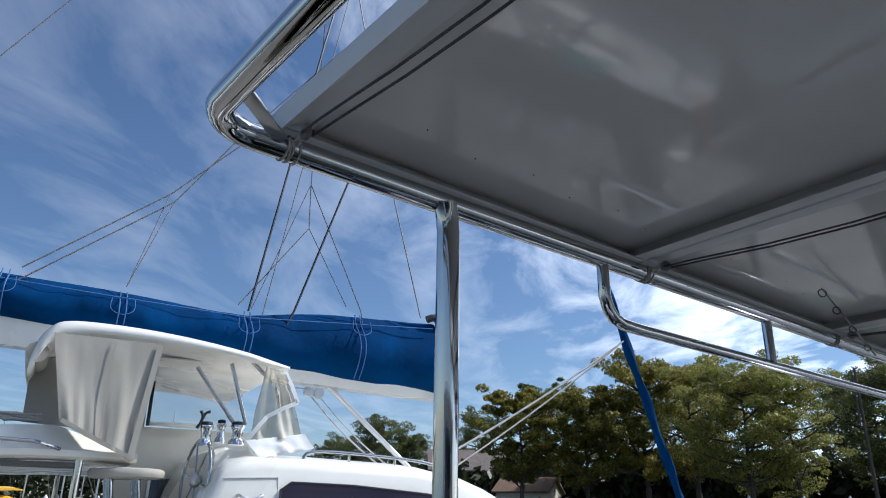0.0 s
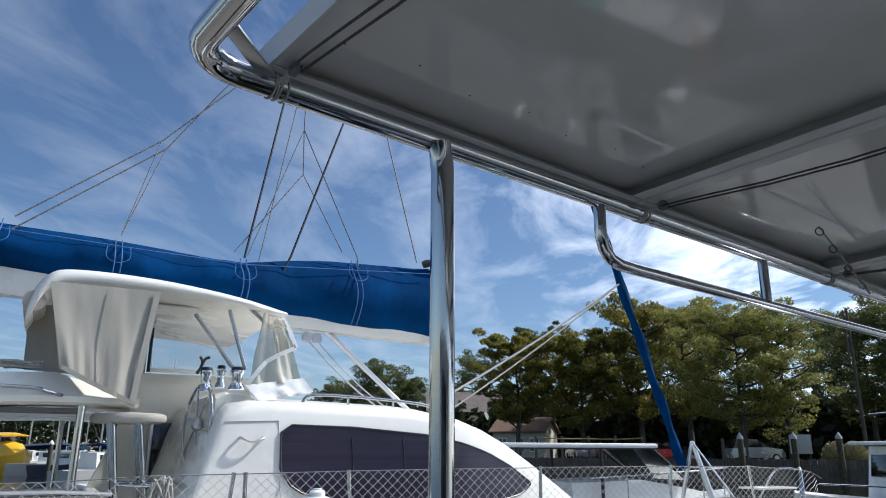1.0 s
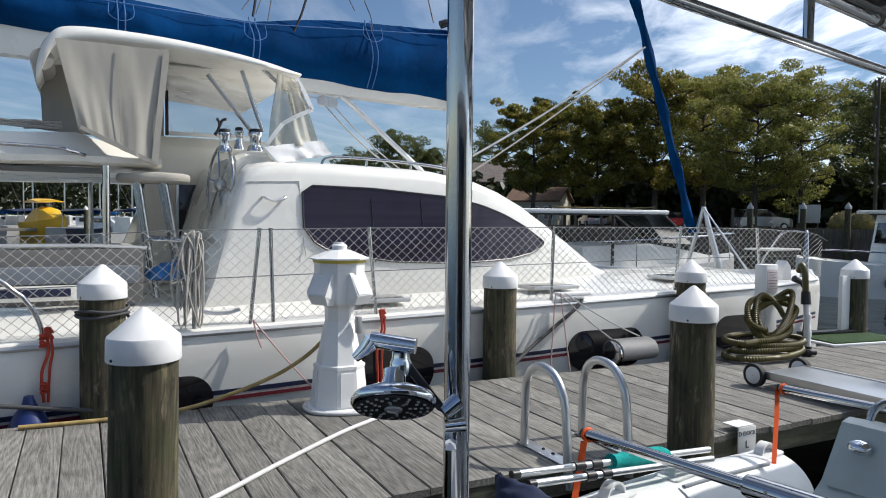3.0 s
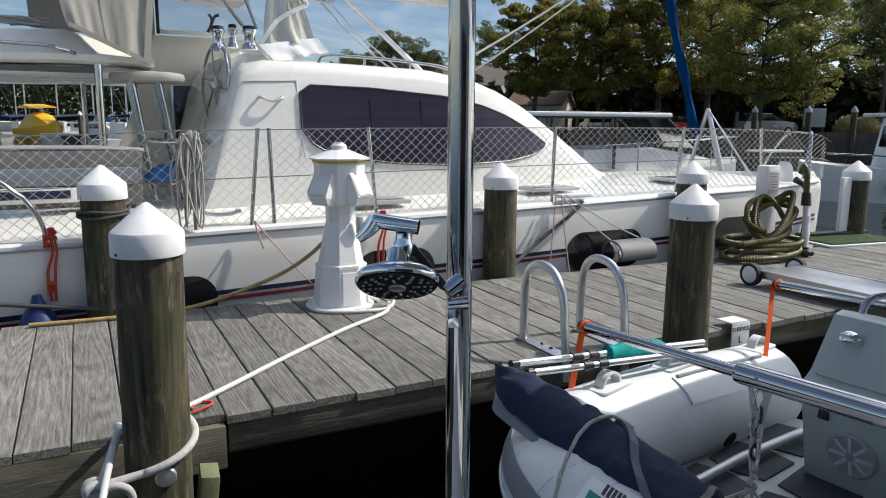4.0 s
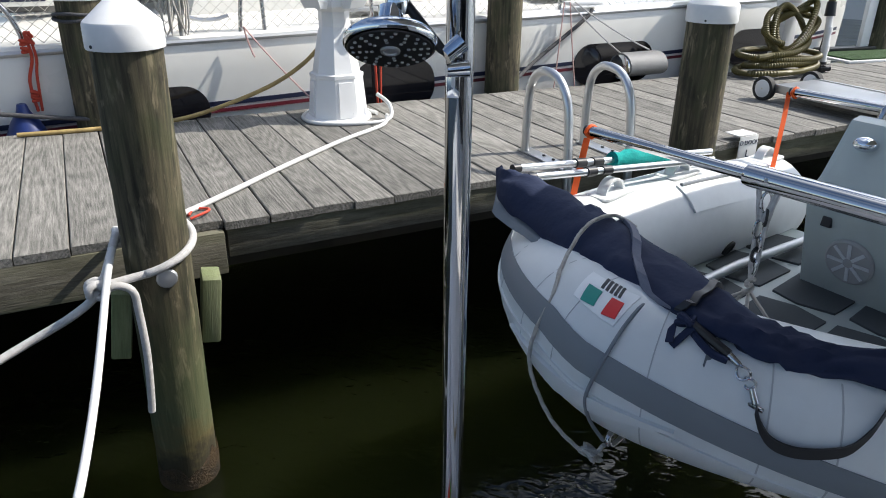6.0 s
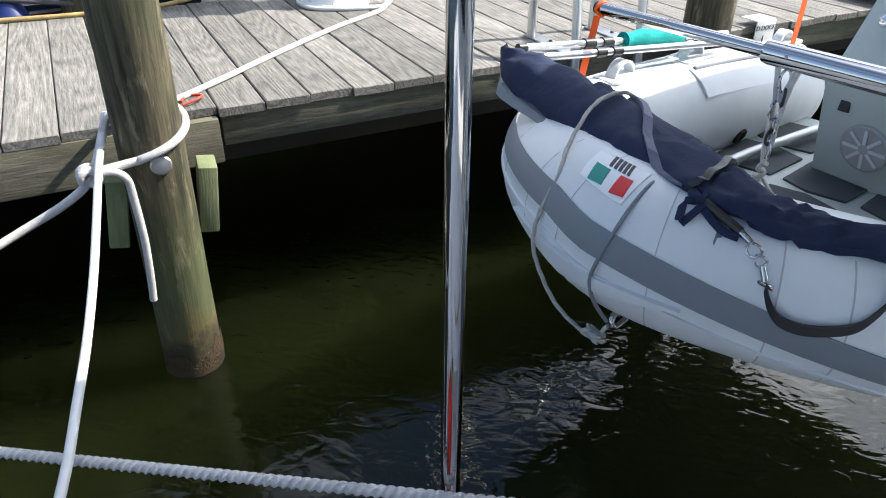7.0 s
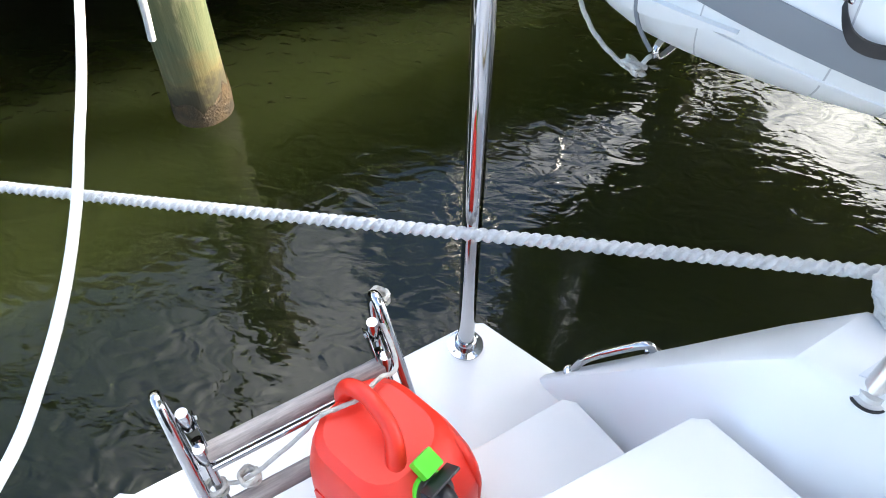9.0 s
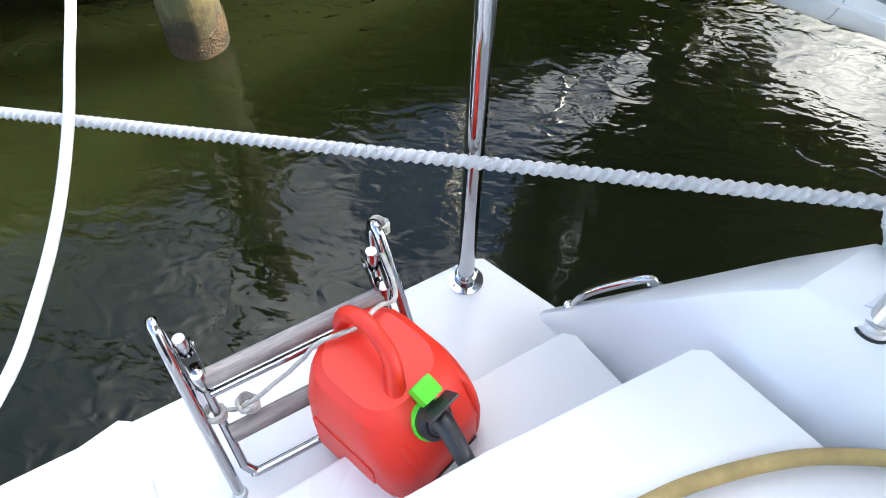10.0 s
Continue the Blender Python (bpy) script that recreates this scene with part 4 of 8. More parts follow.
for sy in (-0.062, 0.075):
    part("side_rib", Geo().tube([(-0.09, sy, 0.270), (0.02, sy * 1.02, 0.270), (0.085, sy * 1.05, 0.244), (0.116, sy * 1.0, 0.195), (0.126, sy * 0.95, 0.12)], [0.006, 0.009, 0.010, 0.009, 0.004], 12, smooth=5), RED, can)
part("carry_handle", Geo().tube([(-0.118, 0.01, 0.225), (-0.120, 0.01, 0.285), (-0.095, 0.01, 0.335), (-0.05, 0.01, 0.350), (0.000, 0.002, 0.325), (0.028, -0.018, 0.285), (0.045, -0.034, 0.240)], [0.019, 0.016, 0.0145, 0.014, 0.0145, 0.017, 0.022], 16, smooth=5), RED, can)
nk = Matrix.Rotation(radians(48), 4, "Y")
nc = Vector((0.085, -0.010, 0.252))
part("neck", Geo().lathe([(0.030, -0.03), (0.030, 0.02), (0.027, 0.024)], nc, 24, nk), RED, can)
part("collar", Geo().lathe([(0.029, 0.012), (0.031, 0.016), (0.031, 0.030), (0.024, 0.036)], nc, 28, nk), BLACK, can)
part("green_ring", Geo().lathe([(0.030, 0.006), (0.034, 0.008), (0.034, 0.016), (0.030, 0.018)], nc, 28, nk), GREEN, can, "green plastic ring")
d0 = nk.to_3x3() @ Vector((0, 0, 1))
part("spout", Geo().tube([nc + d0 * 0.03, nc + d0 * 0.05 + Vector((0, 0, 0.002)), nc + Vector((0.08, -0.012, 0.028)), nc + Vector((0.12, -0.02, -0.005)), nc + Vector((0.165, -0.03, -0.05))], [0.022, 0.017, 0.015, 0.0135, 0.013], 16, smooth=5), BLACK, can)
part("thumb_button", Geo().box(nc + Vector((-0.014, 0.014, 0.054)), (0.034, 0.038, 0.030), 0.004, Matrix.Rotation(radians(20), 4, "Y")), GREEN, can, "bright green thumb button")
part("spout_guard", Geo().box(nc + Vector((0.018, 0.010, 0.052)), (0.005, 0.062, 0.034), 0.002, nk), BLACK, can)
part("label_plate", Geo().box((0.133, 0.01, 0.085), (0.002, 0.11, 0.07), 0.0), BLACK, can, "dark printed label")
g = Geo()
for k in range(5):
    g.box((0.1345, 0.012, 0.062 + 0.012 * k), (0.001, 0.085 - 0.01 * (k % 3), 0.004))
part("label_print", g, WHITEP, can)

# ---- rope across, hose on deck ----


def line_thing(name, pts, r, material, label, category="rope", group="", smooth=8, lobes=0, twist=0.0, n=12):
    p0 = Vector(pts[0])
    g = Geo().tube([Vector(p) - p0 for p in pts], r, n, smooth=smooth, lobes=lobes, twist=twist)
    return single(name, g, material, label, category, pose(*p0), group)


def straight(a, b, n, sag=0.0):
    a, b = Vector(a), Vector(b)
    return [a.lerp(b, i / n) + Vector((0, 0, -sag * 4 * (i / n) * (1 - i / n))) for i in range(n + 1)]


line_thing("mooring_rope", straight((-2.3, 1.20, 0.30), (0.80, 0.995, 0.655), 90, 0.012), 0.0115, ROPE, "thick white three-strand mooring rope stretched taut", smooth=12, lobes=3, twist=0.30, n=18)
coil = []
for i in range(60):
    a = i * 0.55
    coil.append((0.815 + 0.035 * math.cos(a) + 0.0008 * i, 0.965 + 0.035 * math.sin(a) - 0.0006 * i, 0.665 - 0.0018 * i))
line_thing("rope_coil", coil, 0.011, ROPE, "end of the white mooring rope wound round a stanchion", smooth=4, lobes=3, twist=0.4)
sp = Vector((0.765, 0.80, 0.585))
st = root("deck_stanchion", pose(*sp), "grey steel stanchion in a round deck socket", "stanchion")
part("post", Geo().tube([(0, 0, 0), (0.075, 0.11, 0.35)], 0.0165, 18), ALU, st)
part("socket", Geo().lathe([(0.030, 0), (0.030, 0.005), (0.024, 0.008), (0.021, 0.016)], (0, 0, 0), 24), ALU_DULL, st)
part("gasket", Geo().lathe([(0.033, -0.002), (0.033, 0.002), (0.030, 0.003)], (0, 0, 0), 24), RUBBER, st)
line_thing("deck_hose", [(0.26, 0.30, 0.453), (0.37, 0.44, 0.455), (0.47, 0.52, 0.456), (0.56, 0.57, 0.456), (0.67, 0.615, 0.457), (0.76, 0.635, 0.458), (0.84, 0.64, 0.462), (0.95, 0.62, 0.47)], 0.0135, HOSEY, "worn yellow garden hose lying on the steps", "hose", n=16)

# ---- davit ----
dv = root("davit", pose(0.375, 2.515, 1.175), "polished steel davit tube reaching over the dinghy", "davit")
dd = (Vector((1.055, 1.85, 1.175)) - Vector((0.375, 2.515, 1.175))).normalized()
part("inner_tube", Geo().tube([(0, 0, 0), dd * 0.62], 0.0185, 20), STEEL, dv)
part("outer_tube", Geo().tube([dd * 0.59, dd * 0.605, dd * 2.6], [0.030, 0.0325, 0.0325], 28), STEEL, dv)
part("collar_screw", Geo().lathe([(0.006, 0), (0.005, 0.003), (0.001, 0.004)], dd * 0.66 + Vector((-0.02, -0.024, 0.008)), 10, Matrix.Rotation(radians(70), 4, "X")), ALU_DULL, dv)
part("end_cap", Geo().tube([dd * -0.006, dd * 0.002], 0.0188, 18), BLACK, dv)
part("webbing", Geo().tube([dd * 0.015 + Vector((0, 0, 0.02)), dd * 0.015 + Vector((-0.02, -0.015, 0.0)), dd * 0.02 + Vector((0, 0, -0.022)), dd * 0.015 + Vector((0.02, 0.015, 0))], 0.006, 8, closed=True, smooth=3), ORANGE, dv, "bright orange webbing loop")
g = Geo()
tri = dd * 0.60
for i, off in enumerate((-0.035, 0.03)):
    g.tube([tri + dd * (0.06 + off), tri + dd * 0.06 + Vector((0, 0, -0.12))], 0.006, 8)
part("lifting_rope", g, ROPE, dv)
hang = tri + dd * 0.06
for k, (dx, dz, rx, rz, turn, mt) in enumerate(((0.0, -0.062, 0.014, 0.030, 0, STEEL), (0.008, -0.105, 0.013, 0.026, 80, BLACK), (-0.006, -0.145, 0.016, 0.027, 20, STEEL), (0.004, -0.187, 0.012, 0.024, 95, STEEL), (0.0, -0.222, 0.014, 0.022, 30, BLACK), (0.002, -0.258, 0.012, 0.024, 100, STEEL))):
    c = hang + dd * dx + Vector((0, 0, dz))
    ring = [c + Matrix.Rotation(radians(turn), 3, "Z") @ Vector((rx * math.cos(a), 0, rz * math.sin(a))) for a in np.linspace(0, 2 * math.pi, 15)[:-1]]
    part("shackle", Geo().tube(ring, 0.0042, 8, closed=True), mt, dv)
for sd in (-1, 1):
    part("lifting_rope", Geo().tube([hang + dd * (0.03 * sd) + Vector((0, 0, -0.03)), hang + dd * (0.014 * sd) + Vector((0, 0, -0.12)), hang + dd * (0.009 * sd) + Vector((0, 0, -0.25)), hang + Vector((0, 0, -0.30))], 0.006, 8, smooth=4, lobes=3, twist=0.5), ROPE, dv)
part("bridle_knot", Geo().tube([hang + Vector((0.012 * math.cos(i * 1.4), 0.012 * math.sin(i * 1.9), -0.30 - 0.006 * i)) for i in range(8)], 0.007, 8, smooth=3), ROPEG, dv)
for dx, dy in ((-0.26, 0.06), (0.02, 0.24), (0.16, -0.18), (-0.05, -0.28)):
    part("bridle_leg", Geo().tube([hang + Vector((0, 0, -0.335)), hang + Vector((dx * 0.5, dy * 0.5, -0.43)), hang + Vector((dx, dy, -0.55))], 0.0052, 8, smooth=3, lobes=3, twist=0.5), ROPEG, dv)

# ---- inflatable dinghy under the davit ----
FI = pose(0.405, 1.421, 0, 0, 0, 47.6)
dinghy = root("inflatable_dinghy", pose(0.405, 1.421, 0.6, 0, 0, 47.6), "pale grey inflatable dinghy with a darker rub band", "dinghy")
TR = 0.2


def shift(g, d):
    g.v = [(p[0] + d[0], p[1] + d[1], p[2] + d[2]) for p in g.v]
    return g


def ipart(name, g, material, label="", parent=None, **kw):
    return part(name, shift(g, (0, 0, -0.6)), material, parent or dinghy, label, **kw)


def bow(f):
    """Centre of the tube round the bow, f in degrees from the stem."""
    c = max(0.0, math.cos(radians(f))) ** 1.345
    s = math.copysign(abs(math.sin(radians(f))) ** 1.345, f)
    return Vector((0.07 + 0.681 * (1 - c), 0.712 * s, 0.775 + 0.164 * c))


SIDE = [Vector((2.02, 0.69, 0.675)), Vector((1.86, 0.69, 0.69)), Vector((1.7, 0.692, 0.705)), Vector((1.3, 0.698, 0.742)), Vector((1.0, 0.706, 0.764))]
SP = SIDE + [bow(f) for f in range(90, -91, -4)] + [Vector((p.x, -p.y, p.z)) for p in reversed(SIDE)]


def tube_r(p):
    return 0.168 + 0.034 * min(1.0, max(0.0, (p.x - 0.45) / 0.8))


def band(path, lo, hi, n, thick=0.004):
    """A strip laid on the outside of the tube between two angles above level, which may follow y."""
    g = Geo()
    rings = []
    for i, p in enumerate(path):
        d = (path[min(i + 1, len(path) - 1)] - path[max(i - 1, 0)]).normalized()
        out = Vector((d.y, -d.x, 0)).normalized() * -1
        if out.dot(p - Vector((1.4, 0, p.z))) < 0:
            out = -out
        a0, a1 = (lo(p.y), hi(p.y)) if callable(lo) else (lo, hi)
        r = tube_r(p)
        ring = []
        for k in range(n + 1):
            a = radians(a0 + (a1 - a0) * k / n)
            ring.append(p + (out * math.cos(a) + Vector((0, 0, math.sin(a)))) * (r + thick))
        for k in range(n, -1, -1):
            a = radians(a0 + (a1 - a0) * k / n)
            ring.append(p + (out * math.cos(a) + Vector((0, 0, math.sin(a)))) * (r - 0.004))
        rings.append(ring)
    return g.rings(rings)


def rub_top(y):
    return 36.0 if y > 0.1 else max(-4.0, 36.0 + (y - 0.1) * 74)


ends = [Vector((2.17, 0.69, 0.665))], [Vector((2.17, -0.69, 0.665))]
ipart("tube", Geo().tube(ends[0] + SP + ends[1], [0.12] + [tube_r(p) for p in SP] + [0.12], 36), HYP)
ipart("rub_band", band(SP[3:-3], lambda y: rub_top(y) - 21, rub_top, 6), HYPD, "dark grey rub band")
ipart("lower_rub_strip", band(SP[3:-3], lambda y: rub_top(y) - 36, lambda y: rub_top(y) - 33, 2, 0.005), HYP)
for k in (0.14, 0.24, 0.33, 0.40, 0.455, 0.55, 0.62, 0.655, 0.72, 0.8):
    i = int(k * (len(SP) - 1))
    ipart("seam", band([SP[i], SP[i].lerp(SP[i + 1], 0.06)], -80, 110, 16, 0.0012), SEAM)
# rigid hull
rings = []
for x, w, zk in ((0.10, 0.06, 0.76), (0.25, 0.20, 0.68), (0.45, 0.36, 0.57), (0.8, 0.54, 0.49), (1.95, 0.60, 0.50)):
    rings.append([(x, -w, zk + 0.06), (x, 0, zk), (x, w, zk + 0.06), (x, w * 0.95, zk + 0.10), (x, -w * 0.95, zk + 0.10)])
ipart("rigid_hull", Geo().rings(rings), GEL_OWN)
ipart("floor", Geo().prism([(0.62, -0.30), (0.62, 0.30), (0.95, 0.56), (1.95, 0.56), (1.95, -0.56), (0.95, -0.56)], 2, 0.585, 0.605), FLOORG)
for ix in range(4):
    for iy in range(4):
        cx, cy = 0.80 + 0.30 * ix, -0.40 + 0.27 * iy
        if ix == 0 and iy in (0, 3):
            continue
        poly = [(cx - 0.115, cy - 0.112), (cx + 0.105, cy - 0.118), (cx + 0.137, cy), (cx + 0.11, cy + 0.118), (cx - 0.11, cy + 0.112), (cx - 0.14, cy + 0.01)]
        ipart("floor_pad", Geo().prism(poly, 2, 0.604, 0.613), FLOORPAD, "dark foam floor pad")
ipart("fuel_line", Geo().tube([(0.95, 0.40, 0.66), (1.3, 0.40, 0.655), (1.75, 0.36, 0.65)], 0.018, 12), ALU_DULL)
# bow lip and lifting eye
ipart("bow_lip", band([bow(f) for f in range(26, -17, -3)], lambda y: -8 - 16 * max(0.0, 1 - abs(y - 0.05) / 0.16), lambda y: -6.0, 4, 0.011), HYP)
ipart("bow_eye", Geo().tube([(0.05, -0.02, 0.80), (-0.03, -0.03, 0.795), (-0.025, -0.035, 0.765), (0.06, -0.02, 0.76)], 0.007, 10, smooth=4), STEEL)


def lug(x, y, z, turn):
    m = pose(x, y, z, 0, 0, turn)
    g = Geo()
    arc = [m @ Vector((0.055 * math.cos(a), 0, 0.052 * math.sin(a) - 0.004)) for a in np.linspace(0.05, math.pi - 0.05, 11)]
    rings = []
    for i, p in enumerate(arc):
        n = (p - m @ Vector((0, 0, -0.004))).normalized()
        sd = m.to_3x3() @ Vector((0, 1, 0))
        rings.append([p + sd * 0.02 + n * 0.004, p + sd * 0.02 - n * 0.004, p - sd * 0.02 - n * 0.004, p - sd * 0.02 + n * 0.004])
    g.rings(rings)
    h = ipart("carry_handle", g, HYP, "grey webbing carry handle", angle=50)
    gb = Geo().prism(rrect(-0.095, -0.05, 0.095, 0.05, 0.02), 2, -0.006, 0.002)
    gb.v = [tuple(m @ Vector(p)) for p in gb.v]
    part("handle_patch", shift(gb, (0, 0, -0.6)), HYP, h)


lug(0.87, 0.70, 0.955, 4)
lug(1.27, 0.695, 0.948, 1)
lug(1.95, 0.69, 0.884, 0)


def on_side(x, a, lift=0.0):
    """A point on the long tube: x along it, a degrees from its top towards the inside."""
    r = 0.168 + 0.034 * min(1.0, (x - 0.45) / 0.8) + lift
    return Vector((x, 0.697 - r * math.sin(radians(a)), float(np.interp(x, [1.0, 1.3, 1.7, 2.2], [0.764, 0.742, 0.705, 0.66])) + r * math.cos(radians(a))))


AR = [22 + 9 * k for k in range(5)]
ipart("seat_patch", Geo().rings([[on_side(x, a, 0.004) for a in AR] + [on_side(x, a, -0.006) for a in reversed(AR)] for x in (1.16, 1.3, 1.5, 1.7, 1.85)]), HYP)
ipart("seat_slot", Geo().tube([on_side(1.18, 24, 0.006), on_side(1.5, 24, 0.008), on_side(1.83, 24, 0.006)], 0.008, 8), HYPD)
for x in (1.42, 1.65):
    m = Matrix.Rotation(radians(113), 4, "X")
    ipart("inner_valve", Geo().lathe([(0.034, -0.003), (0.034, 0.006), (0.026, 0.010), (0.024, 0.004), (0.004, 0.003)], on_side(x, 113), 20, m), RUBBER, "black valve disc")
# console, standing a little askew
CF = pose(0.13, -0.046, -0.6, 0, 0, -6.6)


def cshift(g):
    g.v = [tuple(CF @ Vector(p)) for p in g.v]
    return g


con = Geo()
prof = [(1.33, 0.60), (1.27, 0.86), (1.25, 0.94), (1.245, 0.98), (1.30, 1.02), (1.42, 1.205), (1.47, 1.215), (1.70, 1.16), (1.85, 1.05), (1.85, 0.60)]
con.prism([(x - 0.04, z) for x, z in prof], 1, -0.22, 0.43)
con = part("console", cshift(con), CONSOLE, dinghy, "grey-green moulded console", angle=25)
gl = Geo().prism([(1.245, 1.01), (1.36, 1.19), (1.355, 1.20), (1.235, 1.015)], 1, -0.17, 0.40)
part("console_lid", cshift(gl), CONSOLE, con)
gl = Geo().ell((1.31, 0.33, 1.15), (0.035, 0.042, 0.026), 18, 8)
part("latch", cshift(gl), CHROME, con, "oval chrome latch")
m = Matrix.Rotation(radians(-90 - 13), 4, "Y")
sc = Vector((1.248, 0.255, 0.76))
part("speaker", cshift(Geo().lathe([(0.085, -0.01), (0.085, 0.006), (0.078, 0.010), (0.07, 0.006), (0.02, 0.007), (0.018, 0.011), (0.004, 0.011)], sc, 36, m)), GREYGEL, con, "round grey loudspeaker")
g = Geo()
for k in range(8):
    a = k * math.pi / 4
    g.box(sc + m.to_3x3() @ Vector((0.045 * math.cos(a), 0.045 * math.sin(a), 0.010)), (0.056, 0.012, 0.004), 0.001, m @ Matrix.Rotation(a, 4, "Z"))
part("speaker_spokes", cshift(g), HYP, con)
part("console_notch", cshift(Geo().box((1.232, 0.35, 0.89), (0.03, 0.035, 0.055), 0.004, Matrix.Rotation(radians(13), 4, "Y"))), BLACK, con)
part("grab_rail", cshift(Geo().tube([(1.50, 0.40, 1.16), (1.53, 0.39, 1.24), (1.58, 0.33, 1.27), (1.60, 0.12, 1.275), (1.58, -0.1, 1.27)], 0.014, 14, smooth=5)), STEEL, con)
# flag badge and lettering bars on the bow
def on_bow(f, a, lift):
    """A point on the front of the tube, f degrees round from the stem and a above level."""
    p = bow(f)
    t = bow(f + 1) - bow(f - 1)
    out = Vector((t.y, -t.x, 0)).normalized()
    if out.x > 0:
        out = -out
    return p + (out * math.cos(radians(a)) + Vector((0, 0, math.sin(radians(a))))) * (0.168 + lift)


def badge(name, quad, material, lift, label=""):
    """A patch on the bow between four corners, each (degrees round, degrees up)."""
    g = Geo()
    rings = []
    for k in range(6):
        u = k / 5
        row = []
        for j in range(6):
            v = j / 5
            f, a = [(quad[0][c] * (1 - u) + quad[1][c] * u) * (1 - v) + (quad[3][c] * (1 - u) + quad[2][c] * u) * v for c in (0, 1)]
            row.append((f, a))
        rings.append([on_bow(f, a, lift) for f, a in row] + [on_bow(f, a, -0.003) for f, a in reversed(row)])
    return ipart(name, g.rings(rings), material, label)


WHITEB = plain("badge_white", (0.86, 0.87, 0.87), 0.4)
badge("badge", [(12, 52), (-1.5, 47), (-3, 78), (15, 77)], WHITEB, 0.0025, "white flag badge")
badge("flag_green", [(9.5, 52), (5.5, 53), (7, 66), (11.5, 66)], plain("badge_green", (0.02, 0.27, 0.22), 0.4), 0.0045)
badge("flag_red", [(2.5, 51), (-1, 52), (-0.5, 66), (3.5, 66)], plain("badge_red", (0.70, 0.03, 0.03), 0.4), 0.0045)
for k in range(5):
    f = 8.6 - 1.5 * k
    badge("lettering_bar", [(f, 68.5), (f - 0.95, 68.5), (f + 0.85, 79), (f + 1.8, 79)], BLACK, 0.0035)

# navy cover lashed over the bow
cov = root("canvas_cover", pose(0.405, 1.421, 0.95, 0, 0, 47.6), "navy canvas cover rolled along the dinghy's bow tube", "canvas cover")
BACK = spline([Vector(p) for p in [(0.40, 0.80, 1.105), (0.368, 0.70, 1.118), (0.365, 0.573, 1.12), (0.335, 0.40, 1.115), (0.30, 0.27, 1.113), (0.255, 0.11, 1.112), (0.205, -0.055, 1.105), (0.165, -0.20, 1.088), (0.185, -0.28, 1.078), (0.235, -0.375, 1.075), (0.345, -0.505, 1.045), (0.505, -0.635, 1.01)]], 6)
FRONT = spline([Vector(p) for p in [(0.365, 0.76, 1.06), (0.29, 0.66, 1.06), (0.205, 0.43, 1.06), (0.14, 0.265, 1.07), (0.10, 0.15, 1.078), (0.065, 0.06, 1.088), (0.035, -0.13, 1.096), (0.05, -0.215, 1.082), (0.075, -0.28, 1.066), (0.14, -0.375, 1.05), (0.25, -0.53, 1.035), (0.44, -0.68, 1.01)]], 6)
rings = []
for i, (p, q) in enumerate(zip(BACK, FRONT)):
    f = i / (len(BACK) - 1)
    mid, d = (p + q) / 2, (q - p)
    thick = 0.024 + 0.018 * math.sin(math.pi * min(1.0, f * 1.5 + 0.05)) + 0.014 * noise.noise(Vector((f * 7, 1, 2)))
    end = min(1.0, 0.35 + f * 14)
    ring = []
    for k in range(22):
        a = 2 * math.pi * k / 22
        w = Vector((math.cos(a), math.sin(a), f * 6))
        fold = 0.017 * noise.noise(Vector((f * 26 + 2.2 * math.cos(a), w.x * 1.6, w.y * 1.6))) + 0.009 * noise.noise(Vector((f * 60, w.x * 3, w.y * 3)))
        h = math.sin(a) * thick * end
        ring.append(mid + d * (0.5 * math.cos(a) * (0.7 + 0.3 * end)) + Vector((0, 0, (h if h > 0 else h * 0.5) + fold - 0.05)) - Vector((0, 0, 0.90)))
    rings.append(ring)
part("canvas", Geo().rings(rings), NAVY, cov, angle=70)


def flap(i0, i1, drop):
    """The faded underside hanging from the cover's front edge over the tube."""
    rows = []
    for i in range(i0, i1):
        q = FRONT[i] + Vector((0, 0, -0.95))
        f = (i - i0) / (i1 - i0)
        out = Vector(((FRONT[i] - BACK[i]).x, (FRONT[i] - BACK[i]).y, 0)).normalized()
        n = drop(f)
        wob = 0.006 * noise.noise(Vector((f * 9, 0, 5)))
        a, b, c = q - out * 0.02 + Vector((0, 0, -0.012)), q + out * (0.022 + wob) + Vector((0, 0, -0.012 - n * 0.35)), q + out * (0.042 + wob) + Vector((0, 0, -0.012 - n))
        rows.append([a, b, c, c - out * 0.005, b - out * 0.006 + Vector((0, 0, -0.004)), a + Vector((0, 0, -0.006))])
    return Geo().rings(rows)


part("grey_underside", flap(39, len(FRONT) - 2, lambda f: 0.018 + 0.105 * math.sin(math.pi * min(1.0, f * 0.8 + 0.05))), FADED, cov, "faded grey underside of the cover")
part("grey_underside", flap(1, 16, lambda f: 0.028 * (1 - f) + 0.004), FADED, cov, "faded grey underside of the cover")


def over(f0, f1, material, w, name, lift=0.004, k0=0, k1=11):
    """A strap lying over the cover from its front at f0 to its back at f1."""
    rows = []
    for s in range(k0, k1 + 1):
        u = (s - k0) / (k1 - k0)
        f = (f0 + (f1 - f0) * u) * (len(rings) - 1)
        i, fr = int(f), f - int(f)
        pt = lambda i, k: Vector(rings[min(i, len(rings) - 1)][k])
        p = pt(i, s).lerp(pt(i + 1, s), fr)
        along = (pt(i + 2, s) - pt(i - 1, s)).normalized()
        m = sum((Vector(v) for v in rings[i]), Vector()) / 22
        n = Vector((0, 0, 1)) * 0.8 + (p - m).normalized() * 0.4
        rows.append([p + along * w + n * (lift + 0.003), p - along * w + n * (lift + 0.003), p - along * w + n * lift * 0.2, p + along * w + n * lift * 0.2])
    return part(name, Geo().rings(rows), material, cov)


